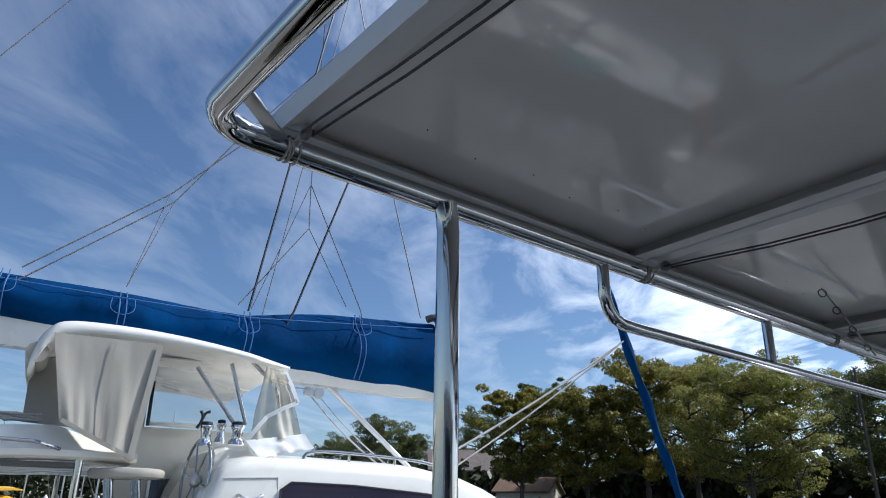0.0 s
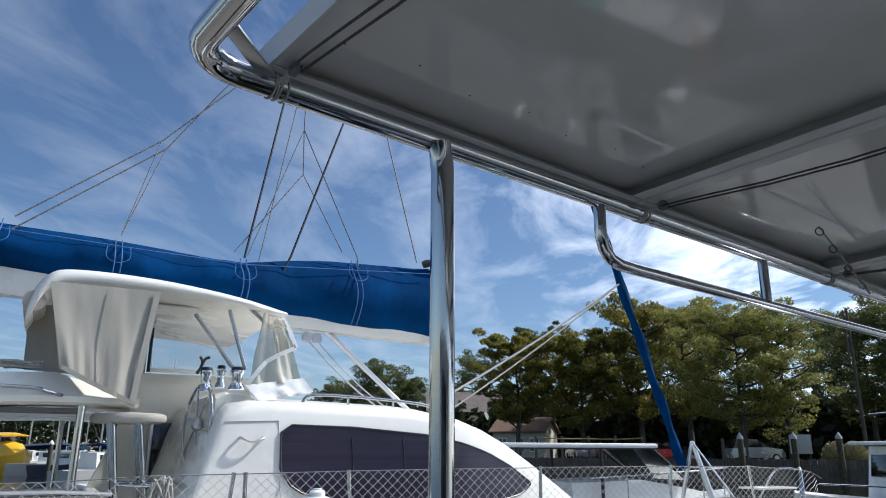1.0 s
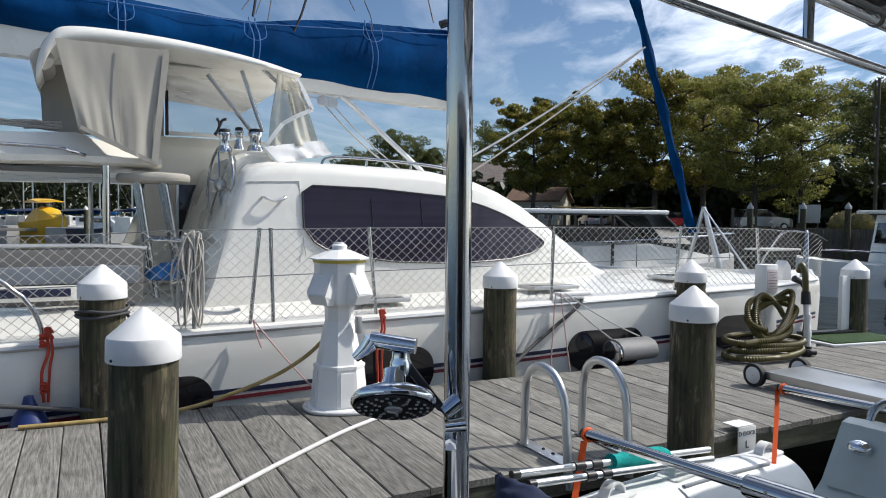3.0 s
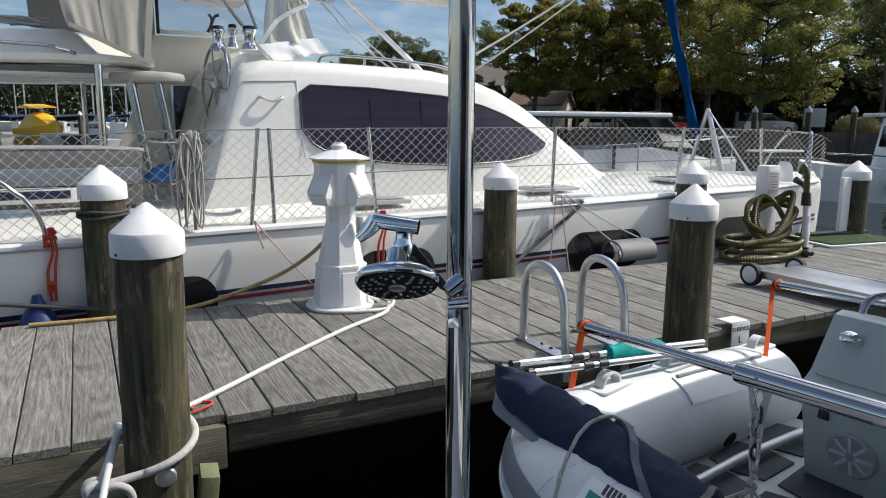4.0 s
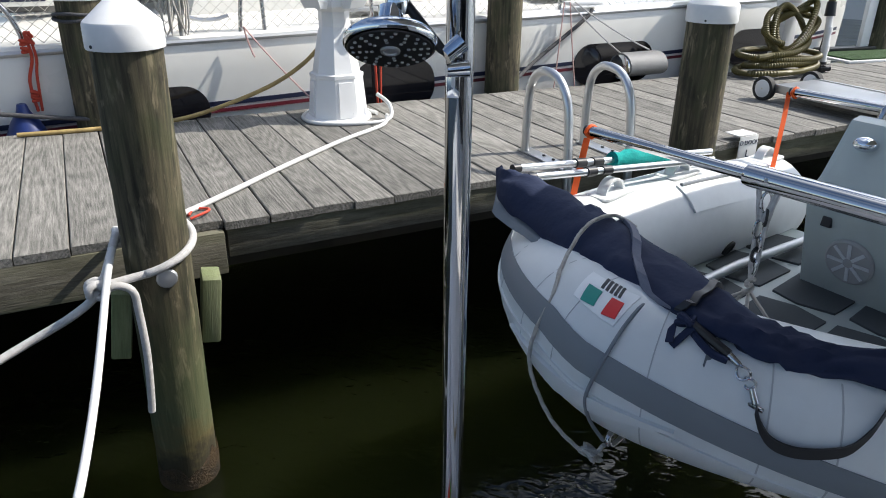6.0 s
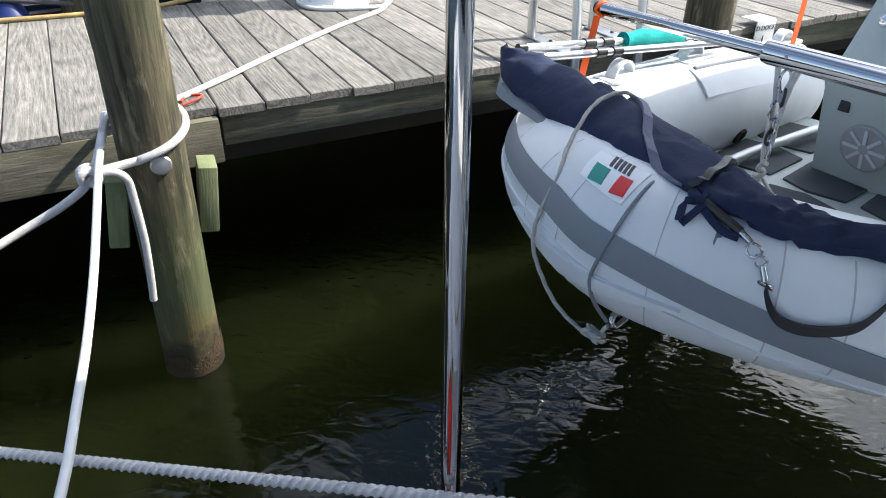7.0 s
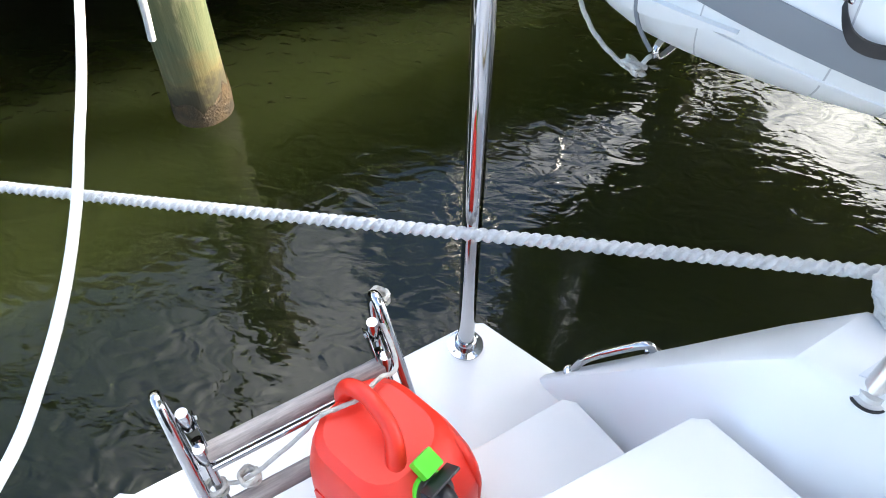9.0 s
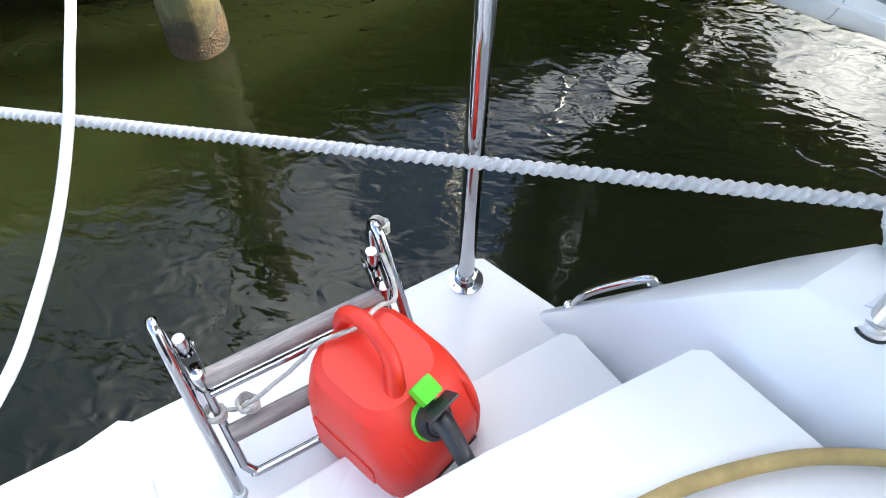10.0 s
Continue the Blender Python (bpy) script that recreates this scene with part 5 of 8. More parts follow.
STRAPG = mat("grey_webbing", (0.16, 0.17, 0.22), 0.8, bump=0.4, bump_scale=300)
over(0.515, 0.385, STRAPG, 0.016, "strap", 0.008)
over(0.53, 0.585, BLACK, 0.0085, "black_strap", 0.008)
kp = Vector((0.035, -0.128, 1.098 - 0.95))
kn = [kp + Vector((0.014 * math.cos(i * 1.4), 0.015 * math.sin(i * 1.9), 0.010 * math.sin(i * 1.1))) for i in range(14)]
part("knot", Geo().tube(kn, 0.007, 8, smooth=3), NAVY, cov)
for dy in (0.014, -0.010):
    part("strap_tail", Geo().box(kp + Vector((-0.028, dy, -0.020)), (0.055, 0.015, 0.004), 0.001, Matrix.Rotation(radians(-35 + dy * 900), 4, "Y") @ Matrix.Rotation(radians(dy * 1800), 4, "Z")), NAVY, cov)
# snap hook with a hanging black strap
hook = root("strap_with_snap_hook", pose(0.405, 1.421, 0.95, 0, 0, 47.6), "black webbing strap clipped by a steel snap hook", "strap")


def hk(x, y, z):
    return Vector((x, y, z - 0.95))


part("cord", Geo().tube([hk(0.035, -0.135, 1.10), hk(0.032, -0.18, 1.085), hk(0.036, -0.222, 1.068)], 0.009, 8, smooth=3), BLACK, hook)
part("cord", Geo().tube([hk(0.028, -0.14, 1.09), hk(0.020, -0.19, 1.065), hk(0.030, -0.224, 1.058)], 0.008, 8, smooth=3), NAVY, hook)
part("clip_end", Geo().cyl(hk(0.036, -0.220, 1.067), hk(0.036, -0.246, 1.055), 0.008, 0.006, 10), STEEL, hook)
for y, z, r in ((-0.256, 1.048, 0.014), (-0.272, 1.034, 0.011)):
    part("link", Geo().tube([hk(0.030 + 0.004 * math.cos(2 * a), y + r * math.cos(a), z + r * math.sin(a)) for a in np.linspace(0, 2 * math.pi, 17)[:-1]], 0.0026, 8, closed=True), STEEL, hook)
part("snap_body", Geo().cyl(hk(0.026, -0.280, 1.028), hk(0.022, -0.294, 1.004), 0.006, 0.007, 12), STEEL, hook)
part("snap_eye", Geo().box(hk(0.020, -0.297, 0.998), (0.006, 0.030, 0.008), 0.002), STEEL, hook)
sps = spline([hk(*p) for p in [(0.018, -0.298, 0.996), (0.012, -0.315, 0.970), (0.016, -0.338, 0.947), (0.036, -0.37, 0.936), (0.066, -0.405, 0.938), (0.098, -0.437, 0.950), (0.13, -0.452, 0.975), (0.15, -0.458, 1.0), (0.18, -0.46, 1.03)]], 6)
part("webbing", Geo().rings([[p + Vector((0.001, 0, 0.012)), p + Vector((-0.003, -0.002, 0.011)), p + Vector((-0.003, -0.002, -0.011)), p + Vector((0.001, 0, -0.012))] for p in sps]), BLACK, hook)

# painter rope looping over the bow
def iw(x, y, z):
    return FI @ Vector((x, y, z))


line_thing("painter_rope", [iw(*p) for p in [(0.31, 0.20, 1.12), (0.26, 0.235, 1.153), (0.17, 0.245, 1.142), (0.06, 0.215, 1.085), (-0.01, 0.178, 1.04), (-0.06, 0.178, 0.965), (-0.075, 0.175, 0.90), (-0.075, 0.15, 0.84), (-0.075, 0.095, 0.78), (-0.062, 0.035, 0.742), (-0.05, -0.005, 0.735), (-0.045, -0.03, 0.775)]], 0.0046, ROPEG, "grey twisted painter rope looped over the dinghy's bow", lobes=3, twist=0.5)
line_thing("painter_rope", [iw(*p) for p in [(0.06, -0.03, 1.085), (0.02, -0.033, 1.095), (-0.035, -0.036, 1.07), (-0.075, -0.035, 1.03), (-0.10, -0.022, 0.965), (-0.105, -0.012, 0.91), (-0.085, -0.015, 0.85), (-0.05, -0.03, 0.79)]], 0.0042, HYPD, "grey cord down the dinghy's bow to its towing eye", lobes=0)
kn = [iw(-0.055 + 0.016 * math.cos(i * 1.3), -0.005 + 0.02 * math.sin(i * 1.7), 0.74 + 0.014 * math.sin(i * 1.1)) for i in range(16)]
line_thing("rope_knot", kn, 0.005, ROPEG, "grey rope knot below the dinghy's bow", smooth=4, lobes=3, twist=0.5)

# boat hooks and mop on the far tube
def ipole(name, a, b, r, label, category):
    A, B = iw(*a), iw(*b)
    ob = root(name, pose(*A), label, category)
    part("shaft", Geo().tube([(0, 0, 0), B - A], r, 16), ALU, ob)
    for t in (0.26, 0.34):
        part("clamp", Geo().tube([(B - A) * t, (B - A) * (t + 0.045)], r * 1.35, 14), BLACK, ob)
    part("end_plug", Geo().tube([(B - A) * -0.01, (B - A) * 0.02], r * 1.1, 12), BLACK, ob)
    return ob, B - A


ob, D = ipole("boat_hook", (0.49, 0.73, 1.075), (1.42, 0.64, 0.985), 0.0125, "telescopic aluminium pole resting on the dinghy tube", "pole")
ob, D = ipole("deck_mop", (0.47, 0.785, 1.095), (1.50, 0.70, 0.99), 0.0125, "aluminium pole with a rolled teal cleaning cover", "mop")
prof = []
for i in range(9):
    prof.append(0.030 + (0.006 if i in (2, 3, 5, 6, 7) else 0.0) - (0.006 if i in (1, 8) else 0))
part("mop_cover", Geo().tube([D * (0.44 + 0.30 * i / 8) for i in range(9)], prof, 16), TEAL, ob, "fluffy teal cloth cover")

# bright straps holding the dinghy to the dock side
a, b = Vector((0.375, 2.515, 1.15)), iw(0.76, 0.80, 0.80)
g = Geo().rings([[p + q for q in (Vector((0.012, 0.006, 0)), Vector((0.012, 0.008, 0)), Vector((-0.012, -0.006, 0)), Vector((-0.012, -0.008, 0)))] for p in (Vector((0, 0, 0)), (b - a) * 0.5, b - a)])
single("orange_strap", g, ORANGE, "bright orange webbing strap hanging from the davit tip", "strap", pose(*a), "orange straps")
g = Geo().rings([[p + q for q in (Vector((0.012, 0.006, 0)), Vector((0.012, 0.008, 0)), Vector((-0.012, -0.006, 0)), Vector((-0.012, -0.008, 0)))] for p in (Vector((0, 0, 0)), Vector((-0.012, -0.04, -0.12)), Vector((-0.035, -0.10, -0.25)), Vector((-0.05, -0.14, -0.34)))])
single("orange_strap", g, ORANGE, "bright orange webbing strap hanging from the davit tip", "strap", pose(1.262, 3.34, 1.176), "orange straps")

# ---- neighbouring catamaran ----
CS, CV = 3.0, 6.0
cat = root("catamaran", dframe(CS, CV, SEA), "white sailing catamaran with cream hardtop lying along the dock", "catamaran")


def cp(name, g, material, label="", parent=None, **kw):
    return part(name, shift(g, (-CS, -CV, -SEA)), material, parent or cat, label, **kw)


def sheer(s):
    return 1.20 + 0.021 * s


def hull_side(s):
    """Outer edge of the near hull at the gunwale."""
    return 4.47 + 0.0 * s + (0.26 * max(0.0, (s - 5.6) / 1.5) ** 2 if s > 5.6 else 0)


rings = []
for s in (-4.0, -3.2, -2, -1, 0, 1, 2, 3, 4, 5, 5.6, 6.1, 6.5, 6.8, 7.0, 7.1):
    v0, zt = hull_side(s), sheer(s)
    w = max(0.06, 1.9 * (1 - max(0.0, (s - 4.2) / 2.95) ** 2.2))
    rings.append([(s, v0 + 0.16, -0.5), (s, v0 + 0.06, -0.1), (s, v0 + 0.035, 0.35), (s, v0 + 0.015, 0.75), (s, v0 - 0.005, zt - 0.22), (s, v0, zt - 0.10), (s, v0 + 0.01, zt - 0.04), (s, v0 + 0.03, zt - 0.008),
                  (s, v0 + 0.06, zt), (s, v0 + w * 0.5 + 0.06, zt + 0.06), (s, v0 + w + 0.08, zt + 0.05), (s, v0 + w + 0.1, -0.5)])
cp("hull", Geo().rings(rings), GEL, angle=50)
cp("toe_rail", Geo().tube([(s, hull_side(s) + 0.005, sheer(s) - 0.035) for s in np.linspace(-4, 7.0, 40)], 0.017, 8), ALU_DULL, "grey rubbing strake along the gunwale")
# hull windows, recessed dark
for i, (s0, s1, z0, z1) in enumerate(((0.35, 0.93, 0.62, 0.93), (1.86, 2.46, 0.66, 1.0), (3.66, 4.44, 0.70, 1.015), (5.30, 6.0, 0.74, 1.05))):
    poly = rrect(s0, z0, s1, z1, 0.15, 7)
    vv = 4.462
    cp("hull_window", Geo().prism(poly, 1, vv - 0.003, vv + 0.1), DARKGLASS, "black rounded hull window")
for z, h, mt in ((0.80, 0.028, NAVYSTRIPE), (0.757, 0.022, MAROON)):
    g = Geo()
    rings = []
    for s in np.linspace(-3, 7.0, 48):
        zz = z + 0.03 * s * 0.9 - 0.02
        v0 = hull_side(s) + 0.006
        rings.append([(s, v0 - 0.004, zz + h / 2), (s, v0 - 0.004, zz - h / 2), (s, v0 + 0.05, zz - h / 2), (s, v0 + 0.05, zz + h / 2)])
    cp("hull_stripe", g.rings(rings), mt)
# far hull, crossbeam and bridge deck
rings = []
for s in (-4.0, 0, 4, 5.6, 6.5, 7.05):
    w = max(0.05, 1.5 * (1 - max(0.0, (s - 4.2) / 2.95) ** 2.2))
    rings.append([(s, 9.9 - w * 0.3, -0.5), (s, 9.9 - w, 1.2), (s, 9.9, 1.3), (s, 9.95, 0.5)])
cp("far_hull", Geo().rings(rings), GEL)
cp("bridge_deck", Geo().box((1.2, 7.6, 1.05), (6.0, 3.6, 0.36), 0.03), GEL)
cp("front_crossbeam", Geo().tube([(6.6, 4.9, 1.22), (6.6, 9.5, 1.22)], 0.07, 14), ALU_DULL)

# coachroof
topline = [(0.98, 1.27), (1.06, 1.55), (1.20, 2.05), (1.27, 2.22), (1.34, 2.30), (1.50, 2.335), (2.0, 2.335), (2.87, 2.31), (3.3, 2.235), (3.57, 2.15), (3.85, 2.03), (4.15, 1.87), (4.5, 1.67), (4.85, 1.47), (5.2, 1.32)]


def side_v(z):
    return 5.17 + 0.13 * max(0.0, (z - 1.3))


rings = []
for s, z in topline:
    base = 1.24
    fl = 0.0 if s < 3.2 else 0.22 * (s - 3.2) ** 1.3
    r = min(0.10, (z - base) * 0.5)
    ring = [(s, side_v(base) + fl, base)]
    for q in (0.25, 0.5, 0.75):
        zz = base + (z - r - base) * q
        ring.append((s, side_v(zz) + fl, zz))
    ring += [(s, side_v(z - r) + fl, z - r), (s, side_v(z) + 0.03 + fl, z - 0.3 * r), (s, side_v(z) + 0.10 + fl, z), (s, side_v(z) + 0.6 + fl, z + 0.05), (s, 7.3, z + 0.09), (s, 9.2 - fl, z + 0.03), (s, 9.35 - fl, base)]
    rings.append(ring)
cp("coachroof", Geo().rings(rings), GEL, angle=55)
# side window, following the curve of the coachroof
top_s, top_z = [1.72, 1.80, 2.3, 2.96, 3.3, 3.55, 3.80, 4.06], [2.10, 2.155, 2.145, 2.095, 2.03, 1.955, 1.85, 1.70]
bot_s, bot_z = [1.72, 1.75, 1.84, 2.05, 2.45, 3.0, 3.6, 3.93, 4.06], [1.84, 1.77, 1.685, 1.615, 1.56, 1.535, 1.555, 1.61, 1.685]


def skin(s, z):
    return side_v(z) + (0.0 if s < 3.2 else 0.22 * (s - 3.2) ** 1.3)


prings = []
for s in np.linspace(1.722, 4.055, 40):
    za, zb = float(np.interp(s, bot_s, bot_z)), float(np.interp(s, top_s, top_z))
    zs = [za + (zb - za) * k / 5 for k in range(6)]
    prings.append([(s, skin(s, z) - 0.012, z) for z in zs] + [(s, skin(s, z) + 0.05, z) for z in reversed(zs)])
pane = cp("side_window", Geo().rings(prings), TINT, "large dark purple tinted saloon window", angle=60)
wf = [Vector((s, skin(s, float(np.interp(s, top_s, top_z))) - 0.010, float(np.interp(s, top_s, top_z)))) for s in np.linspace(1.722, 4.055, 30)] + [Vector((s, skin(s, float(np.interp(s, bot_s, bot_z))) - 0.010, float(np.interp(s, bot_s, bot_z)))) for s in np.linspace(4.045, 1.722, 30)]
part("window_seal", shift(Geo().tube(wf, 0.008, 6, closed=True), (-CS, -CV, -SEA)), BLACK, pane)
for sx in (2.28, 2.72):
    part("window_bar", shift(Geo().tube([(sx, side_v(2.05) - 0.014, 2.06), (sx + 0.02, side_v(1.6) - 0.014, 1.56)], 0.004, 6), (-CS, -CV, -SEA)), BLACK, pane)
cp("panel_seam", Geo().tube([(1.30, side_v(2.16) - 0.002, 2.17), (1.70, side_v(2.18) - 0.002, 2.185), (1.71, side_v(2.0) - 0.002, 1.85), (1.73, side_v(1.5) - 0.002, 1.62)], 0.004, 6), GREYGEL)
gh = cp("cabin_handle", Geo().tube([(1.42, 5.29, 2.06), (1.42, 5.225, 2.055), (1.50, 5.215, 2.03), (1.58, 5.225, 2.055), (1.58, 5.29, 2.06)], 0.011, 10, smooth=3), ALU, "small steel handle on the cabin side")
cp("roof_rail", Geo().tube([(1.92, 5.42, 2.33), (1.98, 5.42, 2.39), (2.3, 5.42, 2.395), (2.9, 5.42, 2.36), (3.12, 5.42, 2.31), (3.16, 5.42, 2.25)], 0.013, 10, smooth=4), STEEL)
for s in (2.3, 2.7):
    cp("rail_post", Geo().tube([(s, 5.42, 2.32), (s, 5.42, 2.385)], 0.01, 8), STEEL)
# deck hatches
for s in (2.15, 3.75, 5.3):
    h = cp("deck_hatch", Geo().box((s, 4.83 + 0.04 * (s - 2), sheer(s) + 0.062), (0.46, 0.30, 0.03), 0.01), ALU_DULL, "low deck hatch with a grey frame")
    part("hatch_pane", shift(Geo().box((s, 4.83 + 0.04 * (s - 2), sheer(s) + 0.074), (0.38, 0.22, 0.012), 0.003), (-CS, -CV, -SEA)), DARKGLASS, h)
for s in (1.0, 6.2):
    cp("cleat", Geo().tube([(s - 0.12, 4.6, sheer(s) + 0.09), (s - 0.05, 4.6, sheer(s) + 0.07), (s + 0.05, 4.6, sheer(s) + 0.07), (s + 0.12, 4.6, sheer(s) + 0.09)], 0.013, 8, smooth=3), ALU)

# dark base colour holds the shade under the cockpit roof
LINER_SHADE = plain("cockpit_shade_tone", (0.125, 0.122, 0.118), 0.6, stain=0.15)
CUSHION = plain("cushion_vinyl", (0.14, 0.16, 0.185), 0.6, stain=0.1)
# cockpit: bulkhead, companion, far wall, seats
cp("cockpit_floor", Geo().box((-1.2, 7.2, 1.0), (4.4, 4.2, 0.1)), GREYGEL)
cp("aft_bulkhead", Geo().box((1.36, 7.4, 1.72), (0.06, 3.7, 1.1), 0.01), CREAM)
cp("companion_door", Geo().box((1.31, 7.35, 1.6), (0.03, 0.8, 1.05), 0.01), DARKGLASS)
cp("inner_coaming", Geo().rings([[(1.35, v, 1.1), (0.35, v, 1.1), (0.60, v, 1.73), (0.74, v, 2.08), (0.84, v, 2.60), (1.35, v, 2.60)] for v in (7.40, 7.55)]), CREAM)
cp("saloon_door", Geo().box((1.17, 7.36, 1.95), (0.21, 0.03, 0.54), 0.008), DARKGLASS)
cp("door_frame", Geo().box((1.05, 7.35, 1.95), (0.03, 0.05, 0.58), 0.008), ALU)
cp("cockpit_side", Geo().box((-1.65, 5.42, 1.485), (4.5, 0.08, 0.39), 0.03), LINER_SHADE, "grey-brown cockpit coaming, its shade painted in")
cp("cockpit_cushion", Geo().box((-1.68, 5.372, 1.50), (4.5, 0.05, 0.12), 0.02), CUSHION, "pale blue-grey cushion along the coaming")
cp("coaming_rail", Geo().tube([(-3.8, 5.40, 1.70), (0.30, 5.40, 1.70), (0.36, 5.42, 1.63)], 0.014, 8, smooth=3), ALU_DULL)
wn_ = cp("deck_window", Geo().box((-0.12, 5.33, 1.385), (0.62, 0.10, 0.10), 0.015), GEL, "white framed deck window with a dark blue pane")
part("window_pane", shift(Geo().box((-0.12, 5.277, 1.392), (0.52, 0.012, 0.055), 0.004), (-CS, -CV, -SEA)), NAVYSTRIPE, wn_)
cp("far_coaming", Geo().box((-1.6, 8.9, 1.22), (4.4, 0.2, 0.30), 0.04), GEL)
cp("locker", Geo().box((0.25, 6.4, 1.36), (0.7, 0.6, 0.62), 0.04), GREYGEL)

# helm console, seat, wheel
cp("helm_console", Geo().rings([[(1.30, v, 1.3), (1.50, v, 1.3), (1.62, v, 2.30), (1.52, v, zt), (1.34, v, zt), (1.27, v, zt - 0.04), (1.26, v, 1.9)] for v, zt in ((5.5, 2.38), (5.56, 2.42), (6.5, 2.42), (6.6, 2.38))]), CREAM, "cream helm console", angle=20)
cp("helm_seat", Geo().rings([[(x, y, 2.19 + dz) for x, y in rrect(0.44 + ins, 5.42 + ins, 0.95 - ins, 5.92 - ins, 0.20, 9)] for dz, ins in ((-0.034, 0.03), (-0.024, 0.005), (-0.008, 0.0), (0.012, 0.0), (0.028, 0.008), (0.037, 0.035))]), CANVAS, "round white padded helm seat")
for (a, b) in (((0.58, 5.55, 2.16), (0.70, 5.55, 1.3)), ((0.76, 5.55, 2.16), (0.90, 5.55, 1.3)), ((0.58, 5.8, 2.16), (0.70, 5.8, 1.3)), ((0.76, 5.8, 2.16), (0.90, 5.8, 1.3))):
    cp("seat_leg", Geo().tube([a, b], 0.024, 12), STEEL)
cp("foot_rail", Geo().tube([(0.63, 5.5, 1.74), (0.9, 5.42, 1.73), (1.05, 5.5, 1.73), (1.05, 5.8, 1.73), (0.68, 5.85, 1.74)], 0.014, 10, smooth=3), STEEL)
wc = Vector((1.185, 5.72, 2.163))
whl = cp("steering_wheel", Geo().tube([wc + Vector((-0.045 * math.cos(a) + 0.02 * math.sin(a), 0.30 * math.cos(a), 0.305 * math.sin(a))) for a in np.linspace(0, 2 * math.pi, 41)[:-1]], 0.012, 10, closed=True), STEEL, "stainless steering wheel")
for k in range(6):
    a = k * math.pi / 3 + 0.2
    part("spoke", shift(Geo().tube([wc, wc + Vector((-0.045 * math.cos(a) + 0.02 * math.sin(a), 0.30 * math.cos(a), 0.305 * math.sin(a)))], 0.007, 8), (-CS, -CV, -SEA)), STEEL, whl)
part("hub", shift(Geo().ell(wc, (0.05, 0.055, 0.055)), (-CS, -CV, -SEA)), ALU, whl)
part("wheel_knob", shift(Geo().ell((1.25, 5.455, 2.115), (0.03, 0.035, 0.035)), (-CS, -CV, -SEA)), GOLD, whl, "yellow knob")
part("throttle", shift(Geo().box((1.25, 5.5, 2.05), (0.10, 0.05, 0.03), 0.01), (-CS, -CV, -SEA)), BLACK, whl)
for i, (s, v, sc) in enumerate(((1.205, 5.62, 0.85), (1.45, 5.66, 0.92), (1.35, 5.80, 0.6))):
    w = cp("winch", Geo().lathe([(0.07 * sc, 0), (0.065 * sc, 0.03), (0.045 * sc, 0.05), (0.045 * sc, 0.11), (0.062 * sc, 0.135), (0.06 * sc, 0.15), (0.02, 0.158)], (s, v, 2.41 + 0.02 * i), 22), CHROME, "chrome sheet winch")
    part("winch_top", shift(Geo().lathe([(0.055 * sc, 0), (0.05 * sc, 0.02), (0.02, 0.026)], (s, v, 2.41 + 0.02 * i + 0.155), 18), (-CS, -CV, -SEA)), BLACK, w)
wh = cp("winch_handle", Geo().tube([(1.13, 5.6, 2.535), (1.15, 5.6, 2.57), (1.165, 5.6, 2.61)], [0.013, 0.010, 0.012], 8), BLACK, "black forked winch handle")
for ends_ in ([(1.165, 5.6, 2.61), (1.16, 5.6, 2.64), (1.143, 5.6, 2.665)], [(1.165, 5.6, 2.61), (1.185, 5.6, 2.65), (1.215, 5.6, 2.662)]):
    part("fork", shift(Geo().tube(ends_, [0.012, 0.010, 0.013], 8, smooth=3), (-CS, -CV, -SEA)), BLACK, wh)
cp("coiled_line", Geo().tube([(1.27 + 0.04 * math.cos(i * 0.9) + 0.012 * i * 0.1, 5.50 + 0.02 * math.sin(i * 1.3), 2.25 - 0.045 * i + 0.1 * math.sin(i * 0.9)) for i in range(14)], 0.010, 8, smooth=4), ROPEG)

# hardtop
rings = []
TOP = [Vector(p) for p in ((-0.06, 2.93, 0.10), (-0.035, 3.07, 0.2), (0.03, 3.18, 0.15), (0.14, 3.24, 0.12), (0.45, 3.25, 0.10), (0.9, 3.225, 0.09), (1.4, 3.16, 0.07), (1.7, 3.10, 0.05), (1.80, 3.075, 0.03))]
for i, (s, z, th) in enumerate(spline(TOP, 5)):
    w0, w1 = (5.52, 8.0)
    ins = 0.10 * max(0.0, s - 1.3) + (0.12 if i == 0 else 0)
    r = []
    for v, dz in ((w0 + ins + 0.012, 0), (w0 + ins, 0.15), (w0 + ins + 0.003, 0.45), (w0 + ins + 0.02, 0.72), (w0 + ins + 0.05, 0.9), (w0 + ins + 0.10, 1.0)):
        r.append((s, v, z - th + th * dz))
    for q in (0.2, 0.5, 0.8):
        r.append((s, w0 + (w1 - w0) * q, z + 0.05 * math.sin(math.pi * q)))
    for v, dz in ((w1 - ins - 0.10, 1.0), (w1 - ins - 0.05, 0.9), (w1 - ins - 0.02, 0.72), (w1 - ins - 0.003, 0.45), (w1 - ins, 0.15), (w1 - ins - 0.012, 0)):
        r.append((s, v, z - th + th * dz))
    rings.append(r)
ht = cp("hardtop", Geo().rings(rings), GEL, "cream-white moulded hardtop over the helm", angle=60)
part("ceiling_vent", shift(Geo().box((1.0, 6.0, 3.118), (0.36, 0.05, 0.012), 0.004), (-CS, -CV, -SEA)), GREYGEL, ht)
for a, b in (((1.10, 5.75, 3.02), (1.46, 5.75, 2.57)), ((1.37, 5.78, 3.08), (1.53, 5.75, 2.60)), ((1.50, 5.66, 3.10), (1.70, 5.66, 2.93))):
    part("strut", shift(Geo().tube([a, b], 0.017, 10), (-CS, -CV, -SEA)), STEEL, ht)


